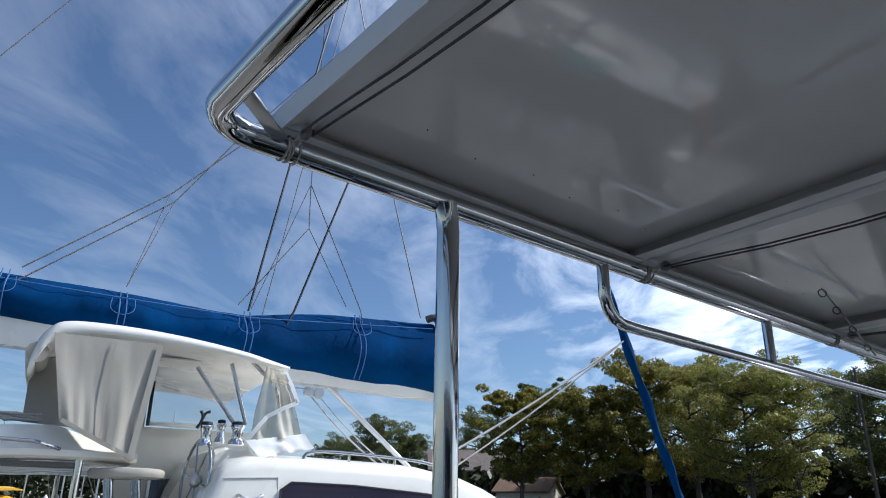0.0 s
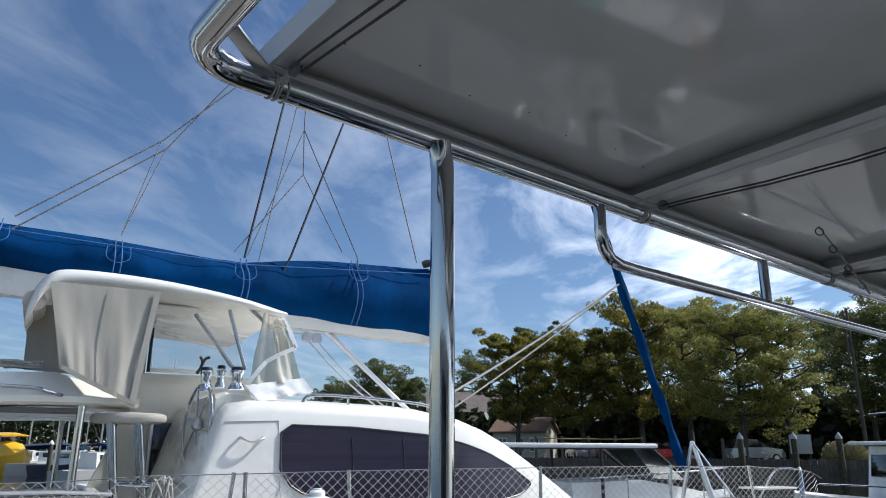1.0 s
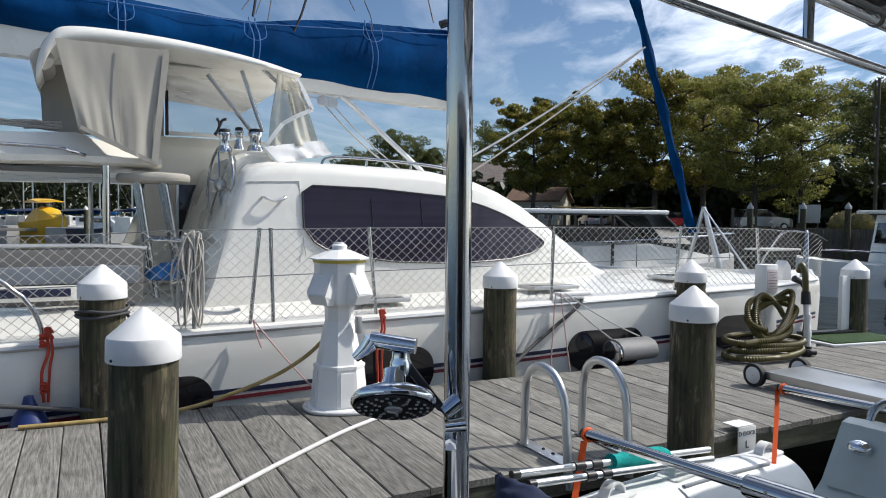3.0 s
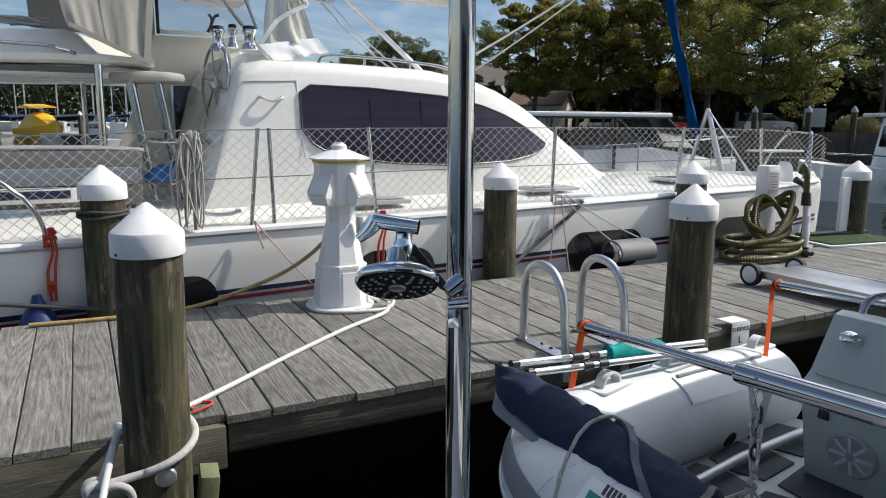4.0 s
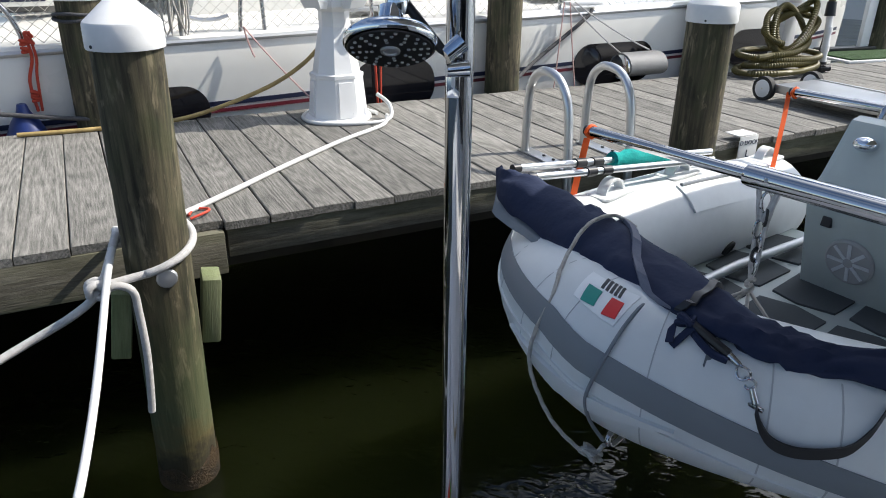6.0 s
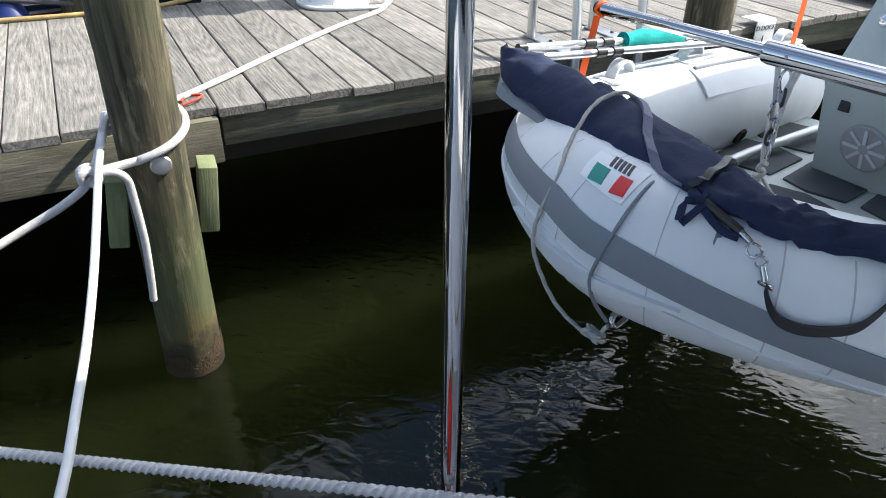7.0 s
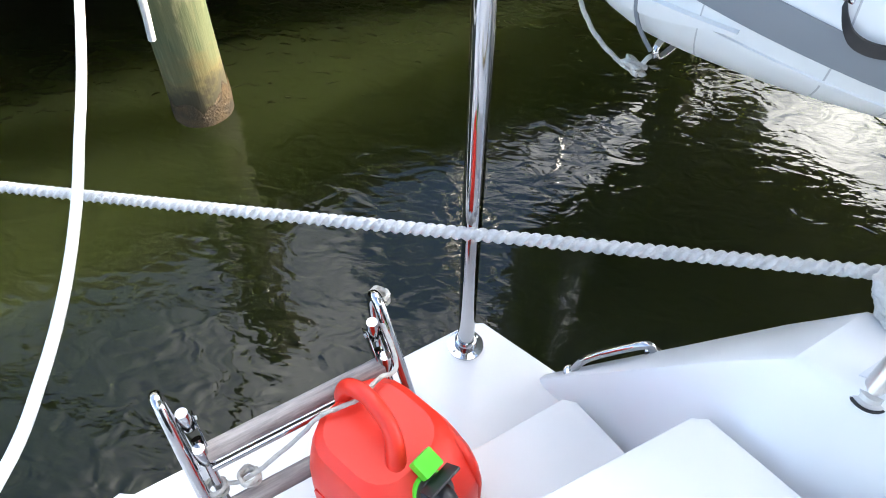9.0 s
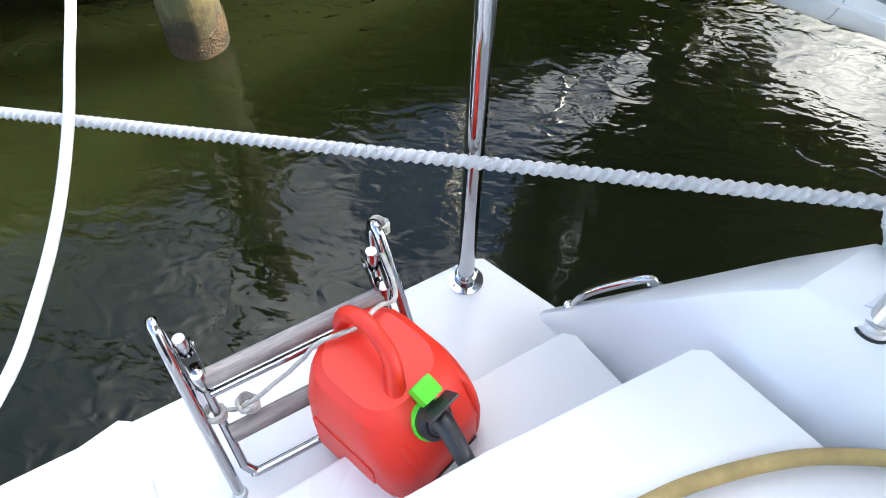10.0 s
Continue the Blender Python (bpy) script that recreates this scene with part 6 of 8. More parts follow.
def sheet(corners, nu, nv, wav, seed, thick=0.004):
    """A hanging cloth between four corners with folds."""
    c = [Vector(p) for p in corners]
    n = (c[1] - c[0]).cross(c[3] - c[0]).normalized()
    front = []
    for j in range(nv + 1):
        row = []
        for i in range(nu + 1):
            u, w = i / nu, j / nv
            p = c[0] * (1 - u) * (1 - w) + c[1] * u * (1 - w) + c[2] * u * w + c[3] * (1 - u) * w
            row.append(p + n * wav * (0.3 + w) * (noise.noise(Vector((u * 5, w * 1.4, seed))) + 0.4 * noise.noise(Vector((u * 14, w * 2.4, seed + 3)))))
        front.append(row)
    g = Geo()
    m = nu + 1
    vs = [p for r in front for p in r]
    k = len(vs)
    vs = vs + [p - n * thick for p in vs]
    fs = []
    for j in range(nv):
        for i in range(nu):
            a = j * m + i
            fs.append((a, a + 1, a + m + 1, a + m))
            fs.append((k + a, k + a + m, k + a + m + 1, k + a + 1))
    for i in range(nu):
        fs.append((i, k + i, k + i + 1, i + 1))
        a = nv * m + i
        fs.append((a, a + 1, k + a + 1, k + a))
    for j in range(nv):
        a = j * m
        fs.append((a, a + m, k + a + m, k + a))
        a = j * m + nu
        fs.append((a, k + a, k + a + m, a + m))
    return g.add(vs, fs)


side = part("side_curtain", shift(sheet([(0.06, 5.50, 3.12), (0.80, 5.52, 3.12), (0.70, 5.44, 2.26), (0.20, 5.42, 2.50)], 30, 18, 0.018, 2.0), (-CS, -CV, -SEA)), CANVAS, ht, "cream canvas side curtain hanging in folds", angle=80)
for ha, hb, hw in (((0.775, 5.505, 3.10), (0.68, 5.425, 2.28), 0.022), ((0.21, 5.405, 2.515), (0.69, 5.425, 2.285), 0.014), ((0.47, 5.49, 3.10), (0.46, 5.415, 2.42), 0.004)):
    ha, hb = Vector(ha), Vector(hb)
    hn = Vector((hb.z - ha.z, 0, ha.x - hb.x)).normalized() * hw
    part("hem", shift(Geo().rings([[p + hn, p - hn, p - hn + Vector((0, -0.004, 0)), p + hn + Vector((0, -0.004, 0))] for p in (ha, ha.lerp(hb, 0.33), ha.lerp(hb, 0.66), hb)]), (-CS, -CV, -SEA)), CANVAS, side)
part("rolled_curtain", shift(Geo().tube([(-0.02, 5.55, 2.98), (-0.03, 6.6, 2.97), (-0.02, 7.9, 2.98)], 0.075, 12), (-CS, -CV, -SEA)), CANVAS, ht)
part("rear_curtain", shift(sheet([(-0.06, 6.0, 3.02), (0.24, 6.0, 3.05), (0.30, 6.0, 2.52), (-0.04, 6.0, 2.54)], 10, 8, 0.012, 5.0), (-CS, -CV, -SEA)), CANVAS, ht, "beige canvas rear curtain", angle=80)
part("front_post", shift(Geo().box((0.965, 7.38, 2.95), (0.028, 0.05, 0.50), 0.004), (-CS, -CV, -SEA)), BLACK, ht)
part("far_screen", shift(sheet([(0.98, 7.42, 3.20), (1.85, 7.42, 3.20), (1.85, 7.42, 2.74), (0.98, 7.42, 2.74)], 8, 4, 0.012, 8.0), (-CS, -CV, -SEA)), SCREEN, ht, "clear vinyl windscreen")
part("far_screen_border", shift(Geo().box((1.42, 7.42, 2.725), (0.90, 0.02, 0.04), 0.004), (-CS, -CV, -SEA)), WHITEP, ht)
part("far_screen_border", shift(Geo().box((1.42, 7.42, 3.20), (0.90, 0.02, 0.05), 0.004), (-CS, -CV, -SEA)), CANVAS, ht)
part("far_wall_canvas", shift(sheet([(0.55, 7.6, 3.2), (0.96, 7.6, 3.2), (0.96, 7.6, 2.6), (0.60, 7.6, 2.6)], 6, 6, 0.012, 9.0), (-CS, -CV, -SEA)), CANVAS, ht, angle=80)
cp("far_helm_wall", Geo().rings([[(0.86, v, 1.9), (0.80, v, 2.60), (0.90, v, 2.70), (2.0, v, 2.70), (2.0, v, 1.9)] for v in (7.50, 7.62)]), CREAM, "cream moulded wall beyond the helm")
part("loose_vinyl", shift(sheet([(1.60, 5.56, 3.04), (1.755, 5.58, 3.02), (1.93, 5.5, 2.50), (1.50, 5.48, 2.44)], 18, 14, 0.05, 12.0), (-CS, -CV, -SEA)), VINYL, ht, "loose clear vinyl panel", angle=80)
part("loose_vinyl", shift(sheet([(1.66, 5.53, 2.98), (1.76, 5.53, 2.99), (1.85, 5.47, 2.76), (1.70, 5.46, 2.68)], 10, 8, 0.03, 21.0), (-CS, -CV, -SEA)), VINYL, ht, "loose clear vinyl panel", angle=80)
part("vinyl_hem", shift(sheet([(1.47, 5.46, 2.45), (1.94, 5.49, 2.53), (2.02, 5.47, 2.42), (1.58, 5.40, 2.32)], 14, 5, 0.03, 14.0), (-CS, -CV, -SEA)), WHITEP, ht, "crumpled white hem of the vinyl", angle=80)
for a, b in (((1.755, 5.56, 3.02), (1.855, 5.46, 2.765)), ((1.855, 5.46, 2.765), (1.62, 5.46, 2.64)), ((1.62, 5.46, 2.64), (1.49, 5.46, 2.46))):
    a, b = Vector(a), Vector(b)
    dn = Vector((b.z - a.z, 0, a.x - b.x)).normalized() * 0.016
    part("vinyl_edge", shift(Geo().rings([[p + dn, p - dn, p - dn + Vector((0, -0.005, 0)), p + dn + Vector((0, -0.005, 0))] for p in (a, a.lerp(b, 0.5) + Vector((0, -0.012, 0.008)), b)]), (-CS, -CV, -SEA)), WHITEP, ht)

# aft cockpit roof
rings = []
for s, zb, zt in ((-4.2, 2.24, 2.44), (-2.0, 2.25, 2.47), (-0.2, 2.26, 2.48), (0.18, 2.27, 2.50), (0.62, 2.265, 2.36), (0.74, 2.265, 2.28)):
    rings.append([(s, 5.58, zb), (s, 5.53, zb + 0.02), (s, 5.52, zb + 0.06), (s, 5.62, zt), (s, 6.2, zt + 0.05), (s, 8.2, zt + 0.05), (s, 8.8, zt), (s, 8.85, zb)])
rf_ = cp("cockpit_roof", Geo().rings(rings), GEL, "white cockpit roof panel", angle=45)
part("roof_rail", shift(Geo().tube([(-1.2, 5.50, 2.39), (-0.05, 5.50, 2.38), (0.14, 5.50, 2.355), (0.24, 5.52, 2.33)], 0.013, 8, smooth=4), (-CS, -CV, -SEA)), STEEL, rf_)
# same shade-darkened colour along the roof's underside
part("under_trim", shift(Geo().box((-1.9, 5.7, 2.235), (4.6, 0.2, 0.035), 0.01), (-CS, -CV, -SEA)), LINER_SHADE, rf_)
part("line_coil", shift(Geo().tube([(-0.15 + 0.3 * math.sin(i * 1.7) * 0.8, 5.75 + 0.06 * math.cos(i * 2.3), 2.53 + 0.014 * (i % 4)) for i in range(24)], 0.008, 6, smooth=3), (-CS, -CV, -SEA)), ROPEG, rf_)
for s, v in ((0.365, 5.42), (-2.6, 5.5), (0.3, 8.4), (-2.6, 8.5)):
    cp("roof_post", Geo().tube([(s, v, 1.2), (s, v, 2.26)], 0.026, 12), STEEL)

# stanchions, lifelines, net
NETV = 4.53


def net_top(s):
    return float(np.interp(s, [-2, 0.3, 0.75, 1.3, 2.0, 3.54, 4.9, 5.9, 6.7, 6.95], [1.74, 1.80, 1.825, 1.83, 1.84, 1.85, 1.85, 1.84, 1.80, 1.70]))


for s0, s1, v1 in ((1.17, 1.23, 4.52), (1.32, 1.30, 4.52), (2.04, 1.98, 4.52), (3.53, 3.54, 4.52), (4.85, 4.9, 4.52), (5.94, 5.9, 4.55), (6.62, 6.72, 4.62), (-1.1, -1.1, 4.52)):
    st = cp("stanchion", Geo().tube([(s0, NETV, sheer(s0) - 0.01), (s1, v1, net_top(s1) + 0.01)], 0.0135, 10), STEEL)
cp("pulpit_rail", Geo().tube([(6.62, 4.6, sheer(6.6) + 0.02), (6.72, 4.62, 1.78), (6.9, 4.8, 1.80), (6.98, 5.1, 1.78), (6.95, 5.3, 1.5), (6.93, 5.35, 1.36)], 0.0135, 10, smooth=4), STEEL)
cp("pulpit_seat", Geo().box((6.7, 5.0, 1.62), (0.5, 0.3, 0.02), 0.005), GEL)
cp("stern_rail", Geo().tube([(-0.9, 4.5, 1.80), (-0.3, 4.5, 1.60), (-0.118, 4.5, 1.472), (-0.077, 4.5, 1.43), (-0.032, 4.5, 1.352), (-0.001, 4.5, 1.264), (0.0, 4.5, 1.21)], 0.014, 10, smooth=4), STEEL)
for zf, mt in ((1.0, WIRE), (0.5, WIRE)):
    cp("lifeline", Geo().tube([(s, NETV - 0.005, sheer(s) + (net_top(s) - sheer(s)) * zf) for s in np.linspace(-2, 6.9, 60)], 0.0035, 6), mt)
net = Geo()
pitch = 0.072
rows = 18
for dirn in (1, -1):
    s = -2.2
    while s < 6.95:
        a = []
        for k in range(rows + 1):
            ss = s + dirn * pitch * 0.5 * k
            f = k / rows
            if -2.2 <= ss <= 6.97:
                zz = sheer(ss) + 0.01 + (net_top(ss) - sheer(ss) - 0.01) * f
                a.append((ss, NETV - 0.016 - 0.012 * math.sin(f * 3.1) * noise.noise(Vector((ss * 2, f, 1))) + (0.1 if ss > 6.75 else 0) * (ss - 6.75) * 5, zz + 0.006 * noise.noise(Vector((ss * 3, f * 3, 4)))))
        if len(a) > 1:
            net.tube(a, 0.0019, 4, cap=False)
        s += pitch
tagged(cp("safety_net", net, NETCORD, "pale diamond mesh safety netting along the lifelines"), kind="stuff")
rr_ = random.Random(12)
rc = []
for i in range(30):
    up = i % 2 == 0
    x = 0.81 + (rr_.uniform(-0.05, 0.05) if up else rr_.uniform(-0.13, 0.13))
    z = rr_.uniform(1.78, 1.84) if up else rr_.choice((1.22, 1.26, 1.34, 1.42, 1.5))
    rc += [Vector((x, 4.49 + rr_.uniform(-0.03, 0.02), z)), Vector((x + rr_.uniform(-0.03, 0.03), 4.49 + rr_.uniform(-0.03, 0.03), 1.62))]
single("rope_hank", shift(Geo().tube(rc, 0.0062, 7, smooth=4), (-0.8, -4.5, -1.5)), ROPEG, "grey rope coiled in long loops on the lifeline", "rope", dframe(0.8, 4.5, 1.5))
cl = Geo().ell((0, 0, 0), (0.15, 0.10, 0.07), 26, 14)
cl.v = [(p[0] * (1 + 0.5 * noise.noise(Vector(p) * 14)), p[1] * (1 + 0.5 * noise.noise(Vector(p) * 14 + Vector((5, 0, 0)))), max(-0.05, p[2] * (1 + 0.9 * noise.noise(Vector(p) * 17 + Vector((0, 7, 0)))))) for p in cl.v]
single("blue_cloth", cl, plain("blue_plastic", (0.02, 0.13, 0.36), 0.4, stain=0.3, stain_scale=12), "crumpled blue plastic sheet on the cockpit seat", "plastic sheet", dframe(0.78, 5.55, 1.48))

# ---- rig ----
BOOMV = 7.3
mast = root("mast_and_boom", dframe(4.2, BOOMV, 1.3), "white aluminium mast with a boom and blue sail cover", "mast")


def mp_(name, g, material, label="", parent=None, **kw):
    return part(name, shift(g, (-4.2, -BOOMV, -1.3)), material, parent or mast, label, **kw)


mp_("mast_tube", Geo().tube([(4.2, BOOMV, 1.3), (4.2, BOOMV, 17)], 0.09, 16), GEL)
mp_("boom", Geo().rings([[(s, BOOMV + y, z + dz) for y, dz in ((-0.09, -0.12), (-0.11, 0), (-0.09, 0.13), (0.09, 0.13), (0.11, 0), (0.09, -0.12))] for s, z in ((-3.2, 3.52), (4.05, 3.29))]), GEL, angle=30)
rings = []
N = 150
for i in range(N + 1):
    s = -3.2 + 7.18 * i / N
    top = float(np.interp(s, [-3.2, -0.46, 0.55, 1.77, 2.84, 3.4, 3.98], [4.05, 4.0, 3.93, 3.90, 4.02, 4.07, 4.09])) + 0.018 * math.sin(s * 3.1)
    bot = float(np.interp(s, [-3.2, -0.4, 2.27, 3.98], [3.62, 3.56, 3.335, 3.245]))
    h = top - bot
    ring = []
    for yy, ff in ((-0.10, 0.0), (-0.20, 0.16), (-0.24, 0.36), (-0.215, 0.58), (-0.15, 0.80), (-0.06, 0.96), (0.0, 1.0), (0.06, 0.96), (0.15, 0.8), (0.22, 0.5), (0.22, 0.2), (0.10, 0.0)):
        nn = 0.035 * noise.noise(Vector((s * 2.3 + ff * 2.2, ff * 2.0, 3))) + 0.02 * noise.noise(Vector((s * 6 - ff * 5, ff * 4, 7))) + 0.016 * (0.4 - abs(noise.noise(Vector((s * 9 + ff * 5, ff * 1.2, 11)))))
        ring.append((s, BOOMV + yy * (1 - 0.10 * math.cos(s * 5.2)) + nn * (-1 if yy < 0 else 1) * min(1.0, ff * 6), bot + h * ff))
    rings.append(ring)
bag = mp_("sail_cover", Geo().rings(rings), BLUE, "blue canvas sail cover laced along the boom", angle=70)
SEAMC = plain("cover_tape", (0.05, 0.13, 0.33), 0.8)
for s in (-0.46, 0.55, 1.75, 2.98):
    top = float(np.interp(s, [-3.2, -0.46, 0.55, 1.77, 2.84, 3.4, 3.98], [4.05, 4.0, 3.93, 3.90, 4.02, 4.07, 4.09]))
    bot = float(np.interp(s, [-3.2, -0.4, 2.27, 3.98], [3.62, 3.56, 3.335, 3.245]))
    for ds in (-0.03, 0.03):
        part("cover_strap", shift(Geo().tube([(s + ds, BOOMV - 0.10 - 0.2 * math.sin(math.pi * min(1, k / 6 + 0.1)) * (1.14 - 0.10 * math.cos(s * 5.2)), bot + (top - bot) * k / 6) for k in range(7)], 0.006, 6, smooth=3), (-4.2, -BOOMV, -1.3)), SEAMC, bag)
    part("cover_toggle", shift(Geo().tube([(s - 0.10, BOOMV - 0.24, top - 0.10), (s - 0.10, BOOMV - 0.29, top - 0.22), (s, BOOMV - 0.31, top - 0.27), (s + 0.10, BOOMV - 0.29, top - 0.22), (s + 0.10, BOOMV - 0.24, top - 0.10)], 0.004, 6, smooth=4), (-4.2, -BOOMV, -1.3)), SEAMC, bag)
part("cover_lacing", shift(Geo().tube([(s, BOOMV - 0.19, float(np.interp(s, [-3.2, 0.55, 1.77, 3.98], [4.0, 3.87, 3.84, 4.0])) - 0.02) for s in np.linspace(-3, 3.9, 50)], 0.005, 5), (-4.2, -BOOMV, -1.3)), SEAMC, bag)
part("mast_collar", shift(Geo().tube([(3.86, BOOMV - 0.1, 4.10), (3.95, BOOMV - 0.12, 4.13), (4.02, BOOMV - 0.12, 4.08), (4.02, BOOMV - 0.1, 4.18)], 0.045, 8, smooth=3), (-4.2, -BOOMV, -1.3)), BLACK, bag)
mp_("vang", Geo().tube([(2.72, BOOMV, 3.22), (2.80, BOOMV, 3.17), (3.75, BOOMV, 2.40)], [0.034, 0.030, 0.026], 12), ALU)
for s, z in ((2.50, 3.14), (2.61, 3.13)):
    mp_("boom_block", Geo().lathe([(0.05, -0.02), (0.06, -0.01), (0.06, 0.01), (0.05, 0.02)], (s, BOOMV - 0.05, z), 14, Matrix.Rotation(radians(90), 4, "X")), ALU_DULL)
for a, b, r, mt in (((2.52, 7.25, 3.10), (3.2, 6.9, 2.40), 0.009, ROPE), ((2.62, 7.25, 3.10), (3.35, 7.0, 2.40), 0.007, ROPE), ((1.9, 7.2, 3.28), (2.50, 7.2, 3.16), 0.008, ROPE),
                    ((6.95, 7.25, 4.22), (4.3, 7.3, 2.62), 0.013, ROPE), ((6.95, 7.25, 4.22), (4.3, 7.25, 2.45), 0.010, ROPEG)):
    mp_("sheet_line", Geo().tube(straight(a, b, 8, 0.04), r, 7), mt)


def jack(name, pts, r=0.006, mt=WIRE):
    r *= 1.25
    mp_(name, Geo().tube([(s, BOOMV - 0.15 if z < 4.3 else BOOMV - 0.05, z) for s, z in pts], r, 5), mt)


jack("lazy_jack", [(-0.34, 4.02), (0.83, 5.06), (1.6, 5.95), (4.1, 9.2)])
jack("lazy_jack", [(-0.46, 3.80), (0.88, 4.98), (1.39, 5.79), (4.1, 9.6)])
jack("lazy_jack", [(0.56, 3.97), (0.83, 5.06)], 0.004)
jack("lazy_jack", [(0.56, 3.97), (0.88, 4.98)], 0.004)
jack("lazy_jack", [(2.33, 9.0), (2.33, 5.53), (2.35, 4.98), (1.64, 3.95)], 0.005)
jack("lazy_jack", [(2.35, 4.98), (2.82, 4.10)], 0.004)
jack("lazy_jack", [(2.33, 5.53), (3.0, 4.07), (3.05, 3.8)], 0.005)
jack("lazy_jack", [(2.33, 5.53), (1.78, 3.93)], 0.004)
jack("shroud", [(1.75, 3.9), (2.35, 7.5), (3.6, 14.5)], 0.010, BLACK)
jack("topping_lift", [(1.9, 3.88), (2.5, 7.5), (3.6, 14.6)], 0.005)
jack("shroud", [(2.0, 3.4), (2.24, 3.98), (2.77, 5.62), (4.0, 9.5)], 0.010, BLACK)
jack("shroud", [(3.75, 4.1), (3.40, 5.55), (2.4, 10.0)], 0.007)
jack("halyard", [(3.98, 3.0), (3.98, 16.0)], 0.012, BLACK)
jack("halyard", [(4.06, 3.0), (4.06, 16.0)], 0.010, BLACK)
line_thing("backstay", [dk(-1.5, 7.3, 5.2), dk(0.2, 7.3, 8.3)], 0.006, WIRE, "thin rigging wire against the sky", "rigging wire", smooth=0, n=6)
fs0, fs1 = Vector((7.95, 7.3, 1.75)), Vector((4.35, 7.3, 11.5))
fpts = straight(fs0, fs1, 60)
mp_("furled_jib", Geo().tube(fpts, [0.055 + 0.012 * math.sin(i * 1.4) for i in range(61)], 12, lobes=3, twist=0.35), BLUE, "blue furled headsail on the forestay")
mp_("striker_leg", Geo().tube([(8.05, 7.2, 2.10), (8.22, 7.05, 1.25)], [0.030, 0.048], 12), ALU)
mp_("striker_leg", Geo().tube([(8.05, 7.2, 2.10), (7.98, 7.42, 1.25)], 0.028, 10), ALU)
mp_("striker_stay", Geo().tube([(8.05, 7.2, 2.10), (6.65, 5.2, 1.3)], 0.012, 6), ALU)
mp_("bow_sprit", Geo().box((7.3, 7.3, 1.2), (1.8, 0.4, 0.1), 0.02), GEL)

# ---- second davit ----
dv2 = root("davit", pose(1.275, 3.345, 1.175), "polished steel davit tube reaching over the dinghy", "davit")
dd2 = Vector((0.29, -0.30, 0)).normalized()
part("inner_tube", Geo().tube([(0, 0, 0), dd2 * 0.8], 0.0185, 18), STEEL, dv2)
part("outer_tube", Geo().tube([dd2 * 0.78, dd2 * 2.6], 0.0325, 24), STEEL, dv2)
part("end_cap", Geo().tube([dd2 * -0.006, dd2 * 0.002], 0.0188, 16), BLACK, dv2)
part("webbing", Geo().tube([dd2 * 0.015 + Vector((0, 0, 0.02)), dd2 * 0.015 + Vector((-0.02, -0.015, 0.0)), dd2 * 0.02 + Vector((0, 0, -0.022)), dd2 * 0.015 + Vector((0.02, 0.015, 0))], 0.006, 8, closed=True, smooth=3), ORANGE, dv2)

# ---- shore power pedestal ----
ped = root("power_pedestal", dframe(1.575, 3.95, DECK), "white lighthouse-shaped dock power pedestal with yellow lens", "power pedestal")


def octa(r, z, turn=22.5, sq=1.0):
    return [(r * math.cos(radians(turn + 45 * k)), r * sq * math.sin(radians(turn + 45 * k)), z) for k in range(8)]


part("base_plate", Geo().lathe([(0.195, 0), (0.195, 0.014), (0.185, 0.02)], (0, 0, 0), 28), WHITEP, ped)
part("lower_cabinet", Geo().rings([octa(0.172, 0.02), octa(0.150, 0.24), octa(0.155, 0.245), octa(0.155, 0.262), octa(0.14, 0.268)]), WHITEP, ped, smooth=False)
part("tower", Geo().rings([octa(0.138, 0.262), octa(0.10, 0.46), octa(0.085, 0.52), octa(0.088, 0.60), octa(0.12, 0.64)]), WHITEP, ped, smooth=False)
part("upper_housing", Geo().rings([octa(0.145, 0.63), octa(0.148, 0.80), octa(0.15, 0.868)]), WHITEP, ped, smooth=False)
for a in (-60, 30, 120, 210):
    m = Matrix.Rotation(radians(a), 4, "Z")
    h = [[(-0.065, 0.12, 0.80), (0.065, 0.12, 0.80), (0.065, 0.137, 0.81), (-0.065, 0.137, 0.81)], [(-0.07, 0.12, 0.65), (0.07, 0.12, 0.65), (0.07, 0.20, 0.68), (-0.07, 0.20, 0.68)], [(-0.06, 0.12, 0.62), (0.06, 0.12, 0.62), (0.06, 0.17, 0.625), (-0.06, 0.17, 0.625)]]
    hood = part("outlet_hood", Geo().rings([[m @ Vector(p) for p in r] for r in h]), WHITEP, ped, smooth=False)
    part("hood_lip", Geo().rings([[m @ Vector(p) for p in r] for r in ([(-0.06, 0.146, 0.795), (0.06, 0.146, 0.795), (0.06, 0.150, 0.79), (-0.06, 0.150, 0.79)], [(-0.06, 0.199, 0.695), (0.06, 0.199, 0.695), (0.06, 0.203, 0.69), (-0.06, 0.203, 0.69)])]), WHITEP, hood, smooth=False)
for a in (-90, 0, 90, 180):
    m = Matrix.Rotation(radians(a + 90), 4, "Z")
    dr = part("cabinet_door", Geo().rings([[m @ Vector(p) for p in r] for r in ([(-0.045, -0.164, 0.035), (0.045, -0.164, 0.035), (0.045, -0.155, 0.035), (-0.045, -0.155, 0.035)], [(-0.04, -0.147, 0.225), (0.04, -0.147, 0.225), (0.04, -0.135, 0.225), (-0.04, -0.135, 0.225)])]), WHITEP, ped, smooth=False)
    g = Geo()
    for x, z in ((-0.036, 0.05), (0.036, 0.05), (-0.032, 0.21), (0.032, 0.21)):
        g.ell(m @ Vector((x, -0.164 + 0.09 * z, z)), (0.004, 0.004, 0.004), 8, 4)
    part("door_screws", g, ALU_DULL, dr)
part("yellow_lens", Geo().rings([octa(0.158, 0.866), octa(0.158, 0.886)]), GOLD, ped, "translucent yellow lens band", smooth=False)
